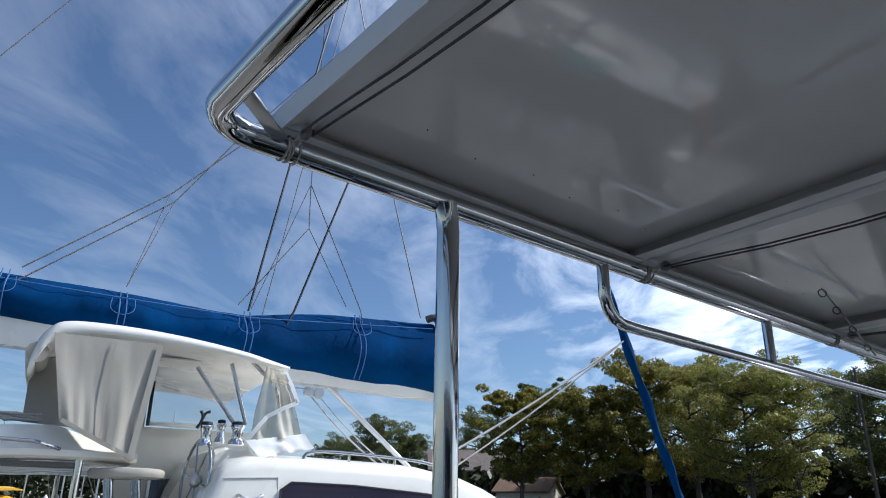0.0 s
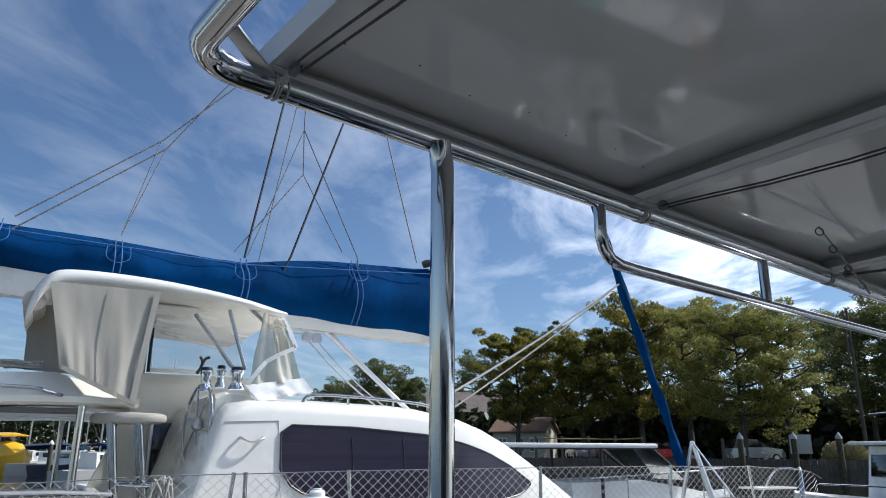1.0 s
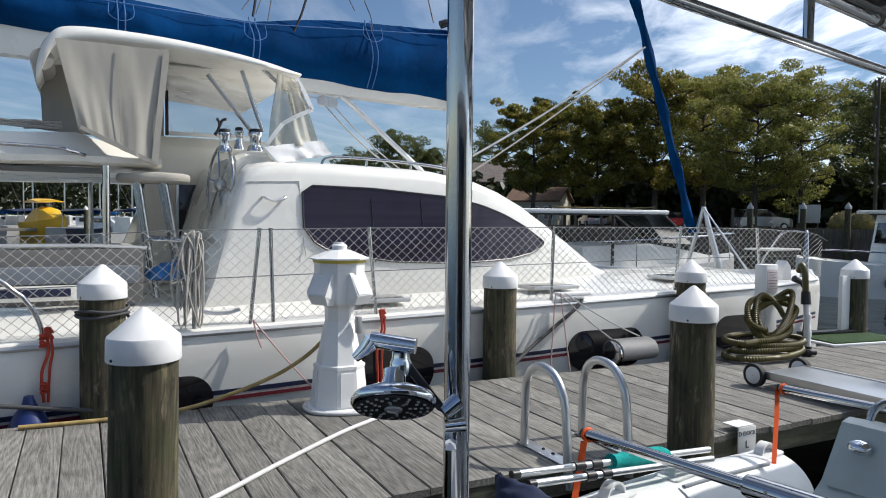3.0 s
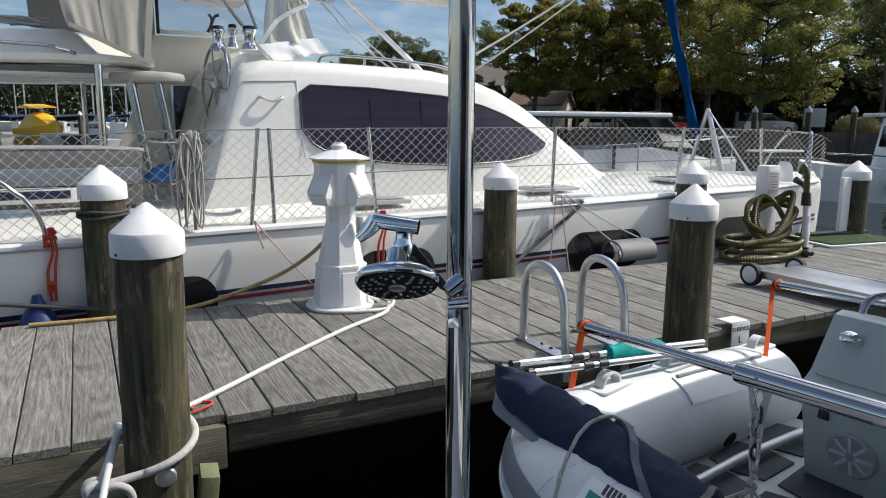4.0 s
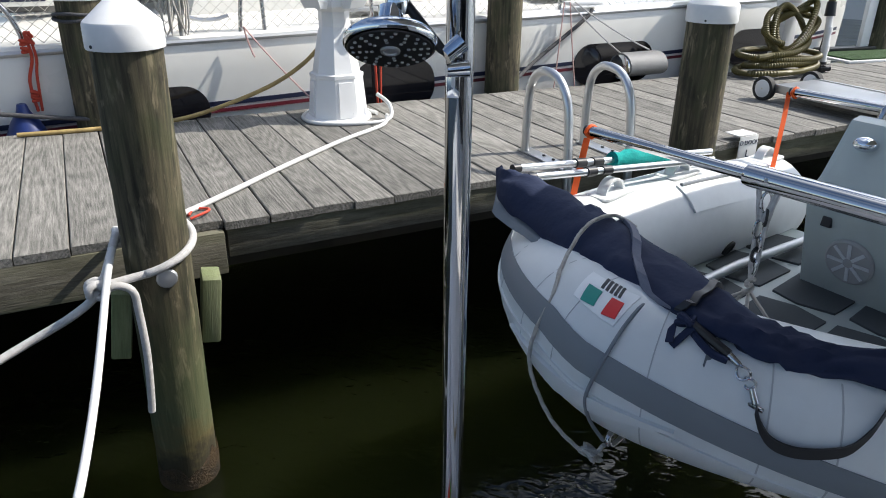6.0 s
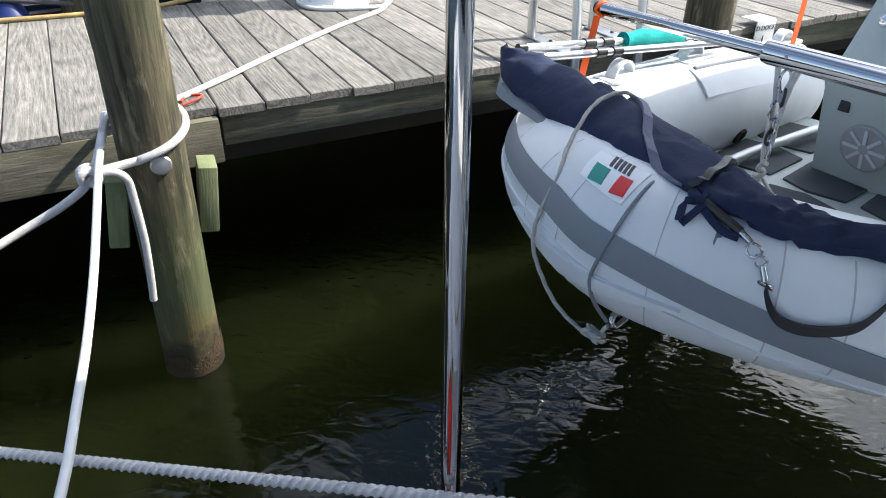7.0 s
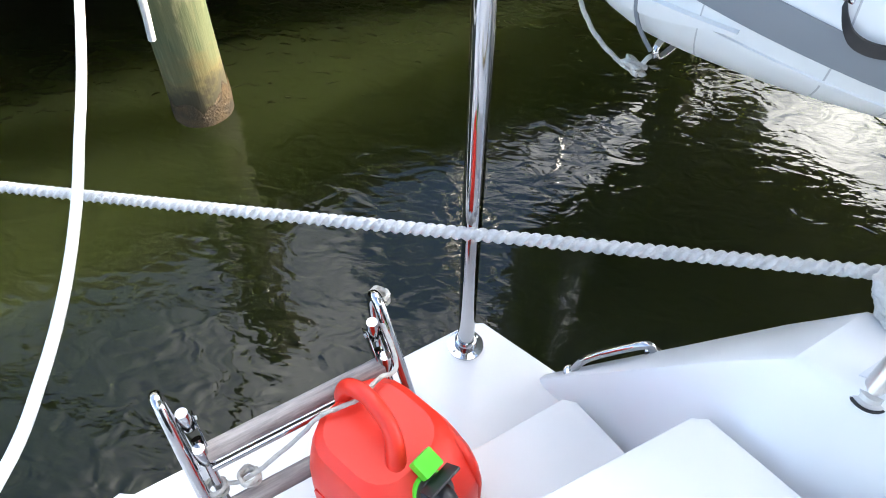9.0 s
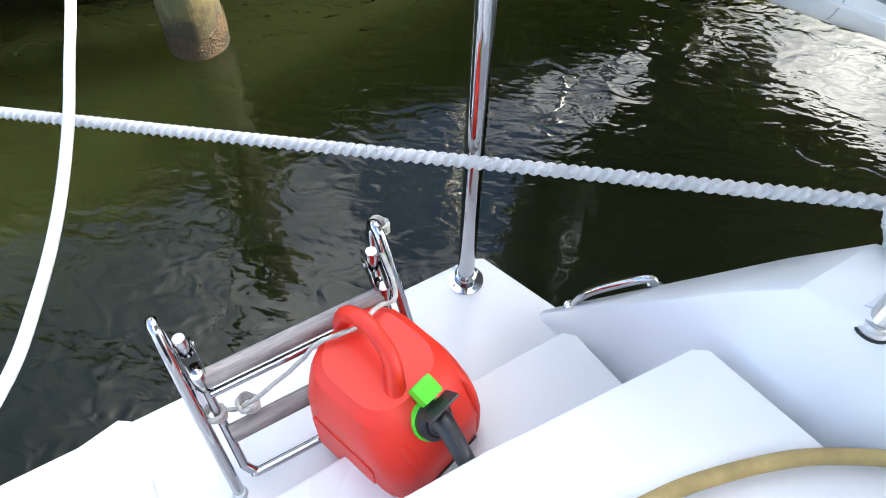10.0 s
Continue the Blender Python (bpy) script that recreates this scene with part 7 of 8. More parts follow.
part("roof", Geo().rings([octa(0.176, 0.884), octa(0.178, 0.893), octa(0.06, 0.94), octa(0.045, 0.942)]), WHITEP, ped, smooth=False)
part("finial", Geo().lathe([(0.045, 0.938), (0.045, 0.965), (0.035, 0.975), (0.025, 0.977), (0.025, 0.985)], (0, 0, 0), 18), WHITEP, ped)
part("hose_bracket", Geo().box((0.085, -0.10, 0.50), (0.03, 0.05, 0.10), 0.006), GREYGEL, ped)

# ---- white water hose ----
line_thing("water_hose", [dk(1.78, 3.85, 0.92), dk(1.84, 3.80, 0.86), dk(1.80, 3.72, 0.795), dk(1.62, 3.70, 0.792), dk(1.40, 3.80, 0.793), dk(1.37, 3.98, 0.793), dk(1.50, 4.14, 0.793), dk(1.72, 4.10, 0.793), dk(1.80, 3.90, 0.792)], 0.0115, HOSEW, "white water hose looped round the pedestal foot", "hose")
line_thing("water_hose", [dk(1.83, 3.82, 0.793), dk(1.72, 3.62, 0.792), dk(1.4, 3.40, 0.792), dk(1.0, 3.08, 0.792), dk(0.72, 2.84, 0.792), dk(0.50, 2.66, 0.793), dk(0.34, 2.56, 0.798), dk(0.26, 2.48, 0.83), (-1.165, 2.11, 0.86), (-1.079, 1.907, 0.806), (-0.986, 1.703, 0.732), (-0.912, 1.533, 0.661), (-0.831, 1.341, 0.60), (-0.759, 1.164, 0.562), (-0.699, 1.013, 0.53), (-0.65, 0.842, 0.487), (-0.612, 0.67, 0.462), (-0.59, 0.50, 0.45), (-0.62, 0.25, 0.44), (-0.8, -0.2, 0.42)], 0.0115, HOSEW, "white water hose running over the dock edge to the boat", "hose", n=14)

# mooring line on the near piling
A0 = dk(0.366, 2.306, 0)


def ring_pts(z0, z1, r, a0, a1, n):
    return [A0 + Vector((r * math.cos(radians(a0 + (a1 - a0) * i / n)), r * math.sin(radians(a0 + (a1 - a0) * i / n)), z0 + (z1 - z0) * i / n)) for i in range(n + 1)]


line_thing("mooring_rope", [dk(0.17, 2.19, 0.765)] + ring_pts(0.775, 0.87, 0.121, -85, 60, 12) + ring_pts(0.875, 0.86, 0.121, 70, 200, 10) + [dk(0.185, 2.20, 0.765), dk(0.10, 2.19, 0.69), Vector((-1.36, 1.72, 0.585)), Vector((-1.7, 1.1, 0.43)), Vector((-2.2, 0.3, 0.25))], 0.0135, ROPE, "white braided mooring line wrapped round the piling", smooth=4)
kn = [dk(0.172 + 0.026 * math.cos(i * 1.25), 2.19 + 0.02 * math.sin(i * 0.9), 0.758 + 0.024 * math.sin(i * 1.25)) for i in range(14)]
line_thing("rope_knot", kn, 0.013, ROPE, "white rope hitch at the piling", smooth=4)
line_thing("rope_tail", [dk(0.19, 2.18, 0.755), dk(0.235, 2.175, 0.765), dk(0.272, 2.175, 0.735), dk(0.278, 2.18, 0.66), dk(0.28, 2.18, 0.52), dk(0.272, 2.185, 0.38), dk(0.262, 2.19, 0.27)], 0.0125, ROPE, "frayed free end of the white mooring line")
line_thing("red_cord", [dk(0.52, 2.60, 0.79), dk(0.58, 2.62, 0.80), dk(0.60, 2.68, 0.79), dk(0.55, 2.70, 0.79), dk(0.52, 2.64, 0.79)], 0.005, plain("red_tie", (0.6, 0.06, 0.03), 0.6), "small red cord loop on the dock boards", "cord")
line_thing("dark_line", [dk(0.31 + 0.136 * math.cos(i * 0.5), 4.36 + 0.136 * math.sin(i * 0.5), 1.33 + 0.0022 * i + 0.006 * math.sin(i * 1.3)) for i in range(27)], 0.009, ROPED, "black line wound round the far piling")

# ---- dock ladder hoops ----
for s in (2.18, 2.54):
    lo = root("dock_ladder_rail", dframe(s, 2.70, DECK), "bent aluminium dock ladder handrail bolted to the boards", "ladder rail", "dock ladder rails")
    part("hoop", Geo().tube([(0, 0.16, 0), (0, 0.155, 0.26), (0, 0.13, 0.36), (0, 0.07, 0.412), (0, 0.0, 0.422), (0, -0.08, 0.403), (0, -0.14, 0.345), (0, -0.175, 0.25), (0, -0.20, 0.0), (0, -0.205, -0.10)], 0.021, 14, smooth=5), ALU, lo)
    part("foot_plate", Geo().box((0.02, 0.0, 0.004), (0.075, 0.40, 0.008), 0.002), ALU, lo)
    for yy in (0.02, 0.10):
        part("foot_bolt", Geo().lathe([(0.009, 0), (0.008, 0.006), (0.002, 0.008)], (0.032, yy - 0.06, 0.008), 8), BLACK, lo)
sgn = root("dock_sign", dframe(3.385, 2.525, DECK), "white dock sign plate with dark lettering", "sign")
part("plate", Geo().box((0, 0.0, -0.045), (0.135, 0.006, 0.15), 0.001), WHITEP, sgn)
part("top_flange", Geo().box((-0.01, 0.05, 0.034), (0.135, 0.10, 0.006), 0.001), WHITEP, sgn)
for txt, z, size in (("D DOCK", -0.006, 0.034), ("L", -0.075, 0.06)):
    cu = bpy.data.curves.new("lettering", "FONT")
    cu.body, cu.size, cu.align_x, cu.extrude = txt, size, "CENTER", 0.0006
    cu.materials.append(NAVYSTRIPE)
    t_ob = new("lettering", cu)
    t_ob.parent = sgn
    t_ob.matrix_local = pose(0, -0.0042, z - 0.01, 90, 0, 0)

# ---- gangway with wheels ----
gw = root("gangway", dframe(4.55, 2.4, DECK), "aluminium gangplank on two small wheels lying across the dock edge", "gangplank")
GT = Matrix.Rotation(radians(1.5), 4, "X")
part("deck_plate", Geo().box((0, -0.3, 0.095), (0.42, 2.2, 0.03), 0.004), ALU, gw)
for x in (-0.215, 0.215):
    part("side_rail", Geo().box((x, -0.3, 0.09), (0.02, 2.24, 0.055), 0.004), ALU, gw)
for x in (-0.235, 0.235):
    c = (x, 0.84, 0.079)
    w = part("wheel", Geo().lathe([(0.02, -0.02), (0.079, -0.02), (0.08, -0.012), (0.08, 0.012), (0.079, 0.02), (0.02, 0.02)], c, 28, Matrix.Rotation(radians(90), 4, "Y")), RUBBER, gw)
    part("rim", Geo().lathe([(0.055, -0.022), (0.06, -0.019), (0.06, 0.019), (0.055, 0.022), (0.012, 0.0225)], c, 24, Matrix.Rotation(radians(90), 4, "Y")), WHITEP, w, "white wheel rim")
    part("axle_nut", Geo().ell(c, (0.026, 0.010, 0.010), 8, 6), GOLD, w)
part("axle", Geo().tube([(-0.25, 0.84, 0.079), (0.25, 0.84, 0.079)], 0.008, 8), ALU_DULL, gw)

# ---- pump-out station ----
pump = root("pump_out_station", dframe(5.53, 4.12, DECK), "white pump-out cabinet with notice plate and grey fittings", "pump station")
part("cabinet", Geo().box((-0.02, 0, 0.38), (0.15, 0.12, 0.76), 0.012), WHITEP, pump)
part("notice_plate", Geo().box((-0.02, -0.063, 0.62), (0.13, 0.004, 0.2), 0.001), plain("notice_face", (0.66, 0.6, 0.58), 0.5), pump)
g = Geo()
for k in range(7):
    g.box((-0.02, -0.0655, 0.695 - 0.024 * k), (0.105 - 0.02 * (k % 3), 0.002, 0.004))
part("notice_print", g, MAROON, pump)
part("gauge_cover", Geo().rings([[(0.15 + x, -0.05, 0.62 + z) for x, z in ((-0.03, 0), (0.09, 0), (0.075, 0.12), (0.03, 0.17), (-0.01, 0.12))], [(0.15 + x, 0.05, 0.62 + z) for x, z in ((-0.03, 0), (0.09, 0), (0.075, 0.12), (0.03, 0.17), (-0.01, 0.12))]]), WHITEP, pump)
part("nozzle", Geo().tube([(0.18, -0.12, 0.64), (0.26, -0.14, 0.60), (0.30, -0.15, 0.52)], [0.03, 0.022, 0.012], 10), BLACK, pump)
part("riser_pipe", Geo().tube([(0.14, -0.30, 0.02), (0.15, -0.28, 0.3), (0.155, -0.26, 0.45)], 0.026, 14), WHITEP, pump)
for zz in (0.03, 0.16, 0.30):
    part("pipe_coupling", Geo().tube([(0.14 + 0.03 * zz, -0.30 + 0.06 * zz, zz), (0.141 + 0.03 * zz, -0.298 + 0.06 * zz, zz + 0.05)], 0.031, 14), BLACK if zz < 0.1 else WHITEP, pump)
part("elbow", Geo().tube([(0.14, -0.30, 0.03), (0.10, -0.34, 0.03)], 0.03, 12), BLACK, pump)
part("hose_lead", Geo().tube([(0.30, -0.15, 0.52), (0.27, -0.17, 0.30), (0.20, -0.2, 0.10)], 0.008, 7, smooth=4), BLACK, pump)
part("valve", Geo().tube([(0.155, -0.26, 0.43), (0.16, -0.25, 0.54)], [0.042, 0.036], 14), BLACK, pump)
part("elbow_hose", Geo().tube([(0.16, -0.25, 0.52), (0.16, -0.24, 0.68), (0.17, -0.2, 0.76), (0.19, -0.16, 0.70)], 0.026, 12, smooth=4), HOSEO, pump)
pts = []
for i in range(230):
    a = i * 0.21
    turn_ = a / (2 * math.pi)
    k = min(1.0, max(0.0, (turn_ - 3.6) / 0.5))
    rr = 0.29 + 0.045 * math.sin(turn_ * 2.3) + 0.03 * math.sin(a * 0.7)
    z = 0.026 + 0.040 * min(turn_, 3.6) + 0.010 * math.sin(a * 1.3)
    if k > 0:
        z = 0.17 + k * (0.17 + 0.14 * math.sin(a * 1.04 - 0.9) + 0.05 * math.sin(a * 1.9)) + 0.012 * (turn_ - 3.6)
        rr = 0.29 - 0.10 * k + 0.05 * math.sin(a * 0.43)
    pts.append((0.06 * k + rr * 1.2 * math.cos(a), rr * 0.62 * math.sin(a) * (1.0 - 0.35 * k), z))
SPH = spline([Vector(p) for p in pts], 6)
single("suction_hose", Geo().tube(SPH, [0.0225 + (0.0028 if k % 2 else -0.002) for k in range(len(SPH))], 9), HOSEO, "coiled olive ribbed suction hose on the dock", "hose", dframe(5.26, 3.90, DECK))
hc = root("hose_coupling", dframe(5.56, 3.84, DECK + 0.032, -24), "black cam-lock hose coupling lying on the dock", "coupling")
part("body", Geo().tube([(0, 0, 0), (0.07, 0, 0), (0.075, 0, 0), (0.11, 0, 0)], [0.022, 0.022, 0.030, 0.030], 14), BLACK, hc)
part("end_ring", Geo().tube([(0.11, 0, 0), (0.16, 0, 0)], 0.025, 14), BLACK, hc)
for sy in (-1, 1):
    part("lever", Geo().box((0.10, 0.036 * sy, 0.006), (0.075, 0.009, 0.016), 0.003), BLACK, hc)

# ---- other dock clutter ----
cowl = root("mesh_cowl", dframe(4.13, 4.28, DECK), "grey mesh-covered drum standing by the dock edge", "drum")
part("drum", Geo().rings([[(x, 0.13 * math.cos(a), 0.08 + 0.105 * math.sin(a) * (1 if math.sin(a) > 0 else 0.7)) for a in np.linspace(0, 2 * math.pi, 19)[:-1]] for x in (-0.17, -0.16, 0.17, 0.19)]), MESHGREY, cowl)
part("front_lens", Geo().rings([[(-0.172 - d, r * math.cos(a), 0.08 + 0.8 * r * math.sin(a)) for a in np.linspace(0, 2 * math.pi, 19)[:-1]] for d, r in ((0, 0.115), (0.01, 0.10), (0.016, 0.05))]), CHROME, cowl)
tr = root("turf_tray", dframe(6.75, 4.18, DECK, -8), "shallow white tray with green artificial turf", "tray")
part("tray", Geo().box((0, 0, 0.012), (0.95, 0.55, 0.024), 0.008), WHITEP, tr)
part("turf", Geo().box((0, -0.02, 0.03), (0.86, 0.46, 0.014), 0.004), mat("turf", (0.03, 0.075, 0.018), 0.95, bump=1.0, bump_scale=300, bump_dist=0.01), tr)
part("dark_edge", Geo().box((0.05, 0.2, 0.05), (0.85, 0.10, 0.03), 0.006), BLACK, tr)
single("white_panel", Geo().box((0, 0, 0.30), (0.14, 0.04, 0.60), 0.006), WHITEP, "white board standing beside the piling", "board", dframe(6.95, 4.36, DECK, 4))
fd = root("round_fender", dframe(-0.06, 4.36, 0.50), "blue round fender hanging beside the hull", "fender")
part("ball", Geo().lathe([(0.005, -0.02), (0.08, 0.0), (0.125, 0.06), (0.135, 0.14), (0.12, 0.22), (0.075, 0.32), (0.035, 0.38), (0.024, 0.42), (0.005, 0.425)], (0, 0, 0), 22), ORANGE_BUOY, fd)
line_thing("yellow_hose", [dk(-0.10, 4.20, 0.793), dk(0.3, 4.17, 0.793), dk(0.7, 4.18, 0.80), dk(1.0, 4.17, 0.87), dk(1.25, 4.12, 0.97), dk(1.42, 4.08, 1.08), dk(1.52, 4.05, 1.18)], 0.012, HOSEY, "yellow hose rising from the dock to the pedestal", "hose")


def hull_cord(s, z1, label="red cord knotted to the gunwale"):
    line_thing("fender_cord", [dk(s, 4.44, 1.28), dk(s + 0.015, 4.43, 1.15), dk(s - 0.02, 4.43, 1.02), dk(s - 0.01, 4.43, z1)], 0.0085, REDCORD, label, "cord", "cords along the hull", smooth=5, n=8)
    line_thing("fender_cord", [dk(s + 0.02, 4.44, 1.28), dk(s + 0.035, 4.43, 1.15), dk(s + 0.02, 4.43, 1.05), dk(s + 0.01, 4.43, z1)], 0.0075, REDCORD, label, "cord", "cords along the hull", smooth=5, n=8)
    kn = [dk(s + 0.02 + 0.018 * math.cos(i * 1.3), 4.425, 1.25 + 0.03 * math.sin(i * 0.9)) for i in range(10)]
    line_thing("cord_knot", kn, 0.008, REDCORD, "red cord knot at the gunwale", "cord", "cords along the hull", smooth=3, n=8)


hull_cord(0.02, 0.86)
for zz in (1.23, 1.19, 0.96, 0.93):
    line_thing("cord_knot", [dk(0.012 + 0.017 * math.cos(i * 1.4), 4.418 + 0.012 * math.sin(i * 1.7), zz + 0.012 * math.sin(i * 0.8)) for i in range(9)], 0.0075, REDCORD, "red cord knot at the gunwale", "cord", "cords along the hull", smooth=3, n=8)
hull_cord(2.03, 0.70)
LIGHTC = plain("pink_cord", (0.55, 0.36, 0.33), 0.8)
for a, b, r, mt in (((1.17, 4.43, 1.26), (1.52, 4.0, 0.80), 0.005, LIGHTC), ((3.50, 4.43, 1.33), (3.35, 4.30, 0.5), 0.005, LIGHTC), ((3.55, 4.43, 1.33), (3.60, 4.30, 0.5), 0.005, LIGHTC), ((3.55, 4.44, 1.33), (4.05, 4.28, 0.9), 0.006, ROPE), ((3.6, 4.44, 1.33), (4.2, 4.25, 0.98), 0.006, ROPE), ((1.17, 4.43, 1.26), (1.22, 4.42, 1.08), 0.006, LIGHTC)):
    line_thing("thin_line", [dk(*p) for p in straight(a, b, 4, 0.02)], r, mt, "thin light line from the gunwale to the dock", "cord", "cords along the hull", smooth=3, n=6)
line_thing("hawser", [dk(3.02, 4.30, 0.82), dk(3.3, 4.42, 0.95), dk(3.7, 4.44, 1.20), dk(3.78, 4.46, 1.27)], 0.014, ROPED, "black mooring hawser from the dock to the deck", smooth=4)
line_thing("hawser", [dk(-0.7, 4.3, 0.98), dk(0.0, 4.30, 0.86), dk(0.35, 4.24, 0.82)], 0.012, ROPED, "black mooring hawser from the dock to the deck", smooth=4)
single("fairlead", Geo().box((0, 0, 0), (0.30, 0.10, 0.03), 0.01), WHITEP, "white fairlead block at the gunwale", "fairlead", dframe(3.72, 4.50, 1.315))
bx = root("rope_block", dframe(5.0, 4.40, 1.22), "small brown timber pad hung on the hull", "fender pad")
part("pad", Geo().box((0, 0, 0), (0.22, 0.05, 0.10), 0.008), FASCIA, bx)

# ---- shore ----
def far(bearing, d, z=0.0):
    """A place by its bearing (degrees right of the first view's middle) and distance."""
    a = radians(96.7 - bearing)
    return Vector((0.23 + d * math.cos(a), d * math.sin(a), z))


LAND = 1.1
outline = [far(75, 48), far(50, 52), far(30, 57), far(16, 58), far(4, 60), far(1, 80), far(-3, 150), far(-12, 185), far(-40, 190), far(-80, 200), far(-80, 1500), far(-20, 1500), far(20, 1500), far(50, 1500), far(75, 1500)]
g = Geo().add([(p.x, p.y, LAND) for p in outline] + [(p.x, p.y, SEA - 1) for p in outline], [tuple(range(len(outline)))[::-1]] + [(i, (i + 1) % len(outline), (i + 1) % len(outline) + len(outline), i + len(outline)) for i in range(len(outline))])
single("ground", g, GRASS, "grassy shore ground running to the horizon", "ground", kind="structure", smooth=False)
lot = [far(5, 63), far(16, 61.5), far(31, 61), far(50, 57), far(50, 75), far(31, 78), far(16, 80), far(5, 82)]
g = Geo().prism([(p.x, p.y) for p in lot], 2, LAND - 0.05, LAND + 0.03)
single("parking_lot", g, ASPHALT, "grey asphalt parking lot by the water", "pavement", kind="structure", smooth=False)
bh = root("bulkhead", pose(*far(20, 57.5, SEA)), "dark timber bulkhead along the shore", "bulkhead", kind="structure")
g = Geo()
shore = [outline[i] for i in range(5)]
pts = []
for a, b in zip(shore[:-1], shore[1:]):
    n = int((b - a).length / 0.45)
    for i in range(n):
        pts.append((a.lerp(b, (i + 0.5) / n), (b - a)))
o = far(20, 57.5, SEA)
for k, (p, d) in enumerate(pts):
    ang = math.atan2(d.y, d.x)
    g.box((p.x - o.x, p.y - o.y, 0.62 + 0.02 * (k % 3)), (0.43, 0.3, 1.9), 0.0, Matrix.Rotation(ang, 4, "Z"))
tagged(part("sheet_piles", g, BULK, bh), kind="stuff")


def tree(b, d, h, crown_w, leaf, seed, base=0.2, n=5200, leafsize=0.30, sparse=0.0, label="tall green broadleaf tree on the shore"):
    rnd = random.Random(seed)
    p = far(b, d, LAND)
    ob = root("tree", pose(p.x, p.y, p.z, 0, 0, rnd.uniform(0, 360)), label, "tree", "shore trees")
    g = Geo()
    tr = 0.022 * h
    tips = []
    trunk = [Vector((0.04 * h * noise.noise(Vector((i * 0.5, seed, 0))) * (i / 6), 0.04 * h * noise.noise(Vector((i * 0.5, seed, 9))) * (i / 6), h * 0.8 * i / 6)) for i in range(7)]
    g.tube(trunk, [tr, tr * 0.85, tr * 0.7, tr * 0.55, tr * 0.4, tr * 0.28, tr * 0.12], 10, smooth=2)
    clumps = []
    for k in range(30):
        f = base + (0.97 - base) * ((k + rnd.random()) / 30)
        i = min(5, int(f / 0.8 * 6)) if f < 0.8 else 5
        q = trunk[i].lerp(trunk[i + 1], min(1, f / 0.8 * 6 - i)) if f < 0.8 else trunk[6]
        a = k * 2.4 + rnd.uniform(-0.5, 0.5)
        reach = crown_w * 0.5 * math.sin(math.pi * min(0.98, (f - base * 0.5) / (1.06 - base * 0.5))) ** 0.6 * rnd.uniform(0.65, 1.05)
        e = q + Vector((math.cos(a) * reach, math.sin(a) * reach, h * rnd.uniform(0.05, 0.16)))
        mid = q.lerp(e, 0.5) + Vector((0, 0, -0.02 * h))
        g.tube([q, mid, e], [tr * 0.35, tr * 0.22, tr * 0.07], 6, smooth=2)
        for t in (0.45, 0.72, 1.0):
            c = q.lerp(e, t)
            clumps.append((c + Vector((rnd.uniform(-1, 1), rnd.uniform(-1, 1), rnd.uniform(-0.3, 0.8))) * 0.05 * h, crown_w * rnd.uniform(0.055, 0.115)))
        for _ in range(2):
            s2 = q.lerp(e, rnd.uniform(0.4, 0.9))
            e2 = s2 + Vector((rnd.uniform(-1, 1), rnd.uniform(-1, 1), rnd.uniform(0.2, 1.0))) * crown_w * 0.16
            g.tube([s2, e2], [tr * 0.13, tr * 0.04], 5)
            clumps.append((e2, crown_w * rnd.uniform(0.05, 0.10)))
    part("trunk", g, BARK, ob)
    rs = np.random.RandomState(seed)
    m = int(n * 3.2)
    idx = rs.randint(0, len(clumps), m)
    cen = np.array([tuple(c[0]) for c in clumps])[idx]
    rad = np.array([c[1] for c in clumps])[idx]
    dirs = rs.normal(size=(m, 3))
    dirs /= np.linalg.norm(dirs, axis=1)[:, None]
    pos = cen + dirs * (rad * rs.uniform(0.25, 1.0, m) ** 0.5)[:, None] * np.array([1, 1, 0.55])
    u = rs.normal(size=(m, 3))
    u /= np.linalg.norm(u, axis=1)[:, None]
    w = np.cross(u, dirs + rs.normal(size=(m, 3)) * 0.5)
    w /= np.linalg.norm(w, axis=1)[:, None] + 1e-9
    sz = leafsize * 0.55 * rs.uniform(0.55, 1.25, m)[:, None]
    fold = np.cross(u, w) * sz * 0.25
    V = np.stack([pos - u * sz, pos - w * sz * 0.45 + fold, pos + u * sz, pos + w * sz * 0.45 + fold], 1).reshape(-1, 3)
    me = bpy.data.meshes.new("crown")
    me.from_pydata(V.tolist(), [], [(4 * i, 4 * i + 1, 4 * i + 2, 4 * i + 3) for i in range(m)])
    me.materials.append(leaf)
    c = new("crown", me)
    c.parent = ob
    return ob


tree(5.9, 66, 11.6, 8.0, LEAF_A, 3, n=7000, label="green tree turning yellow at its lower branches")
tree(7.8, 80, 14.6, 7.5, LEAF_B, 4, n=5000, label="tall dark green tree behind the others")
tree(10.8, 68, 11.4, 9.5, LEAF_A, 5, n=7000, label="green tree turning yellow at its lower branches")
tree(15.2, 70, 14.6, 11.0, LEAF_A, 6, n=9000, label="large spreading green tree on the shore")
tree(18.7, 76, 15.6, 10.5, LEAF_A, 7, n=7500, label="large spreading green tree on the shore")
tree(22.3, 63, 12.6, 12.5, LEAF_C, 8, n=13000, leafsize=0.24, base=0.18, label="broad light green tree with fine leaves")
tree(25.3, 64, 11.6, 7.5, LEAF_C, 9, n=3000, leafsize=0.22, base=0.12, label="thinly leaved light tree beside a broad one")
tree(20.5, 90, 15.0, 12, LEAF_B, 10, n=5000)
tree(12.5, 92, 13.0, 12, LEAF_B, 11, n=5000)
tree(28.5, 95, 15.5, 12, LEAF_B, 12, n=5500)
tree(30.6, 85, 15.0, 12, LEAF_B, 13, n=6000)
tree(33.0, 80, 16.0, 12, LEAF_B, 14, n=6000)
tree(36.5, 78, 17.0, 12, LEAF_B, 15, n=5000)
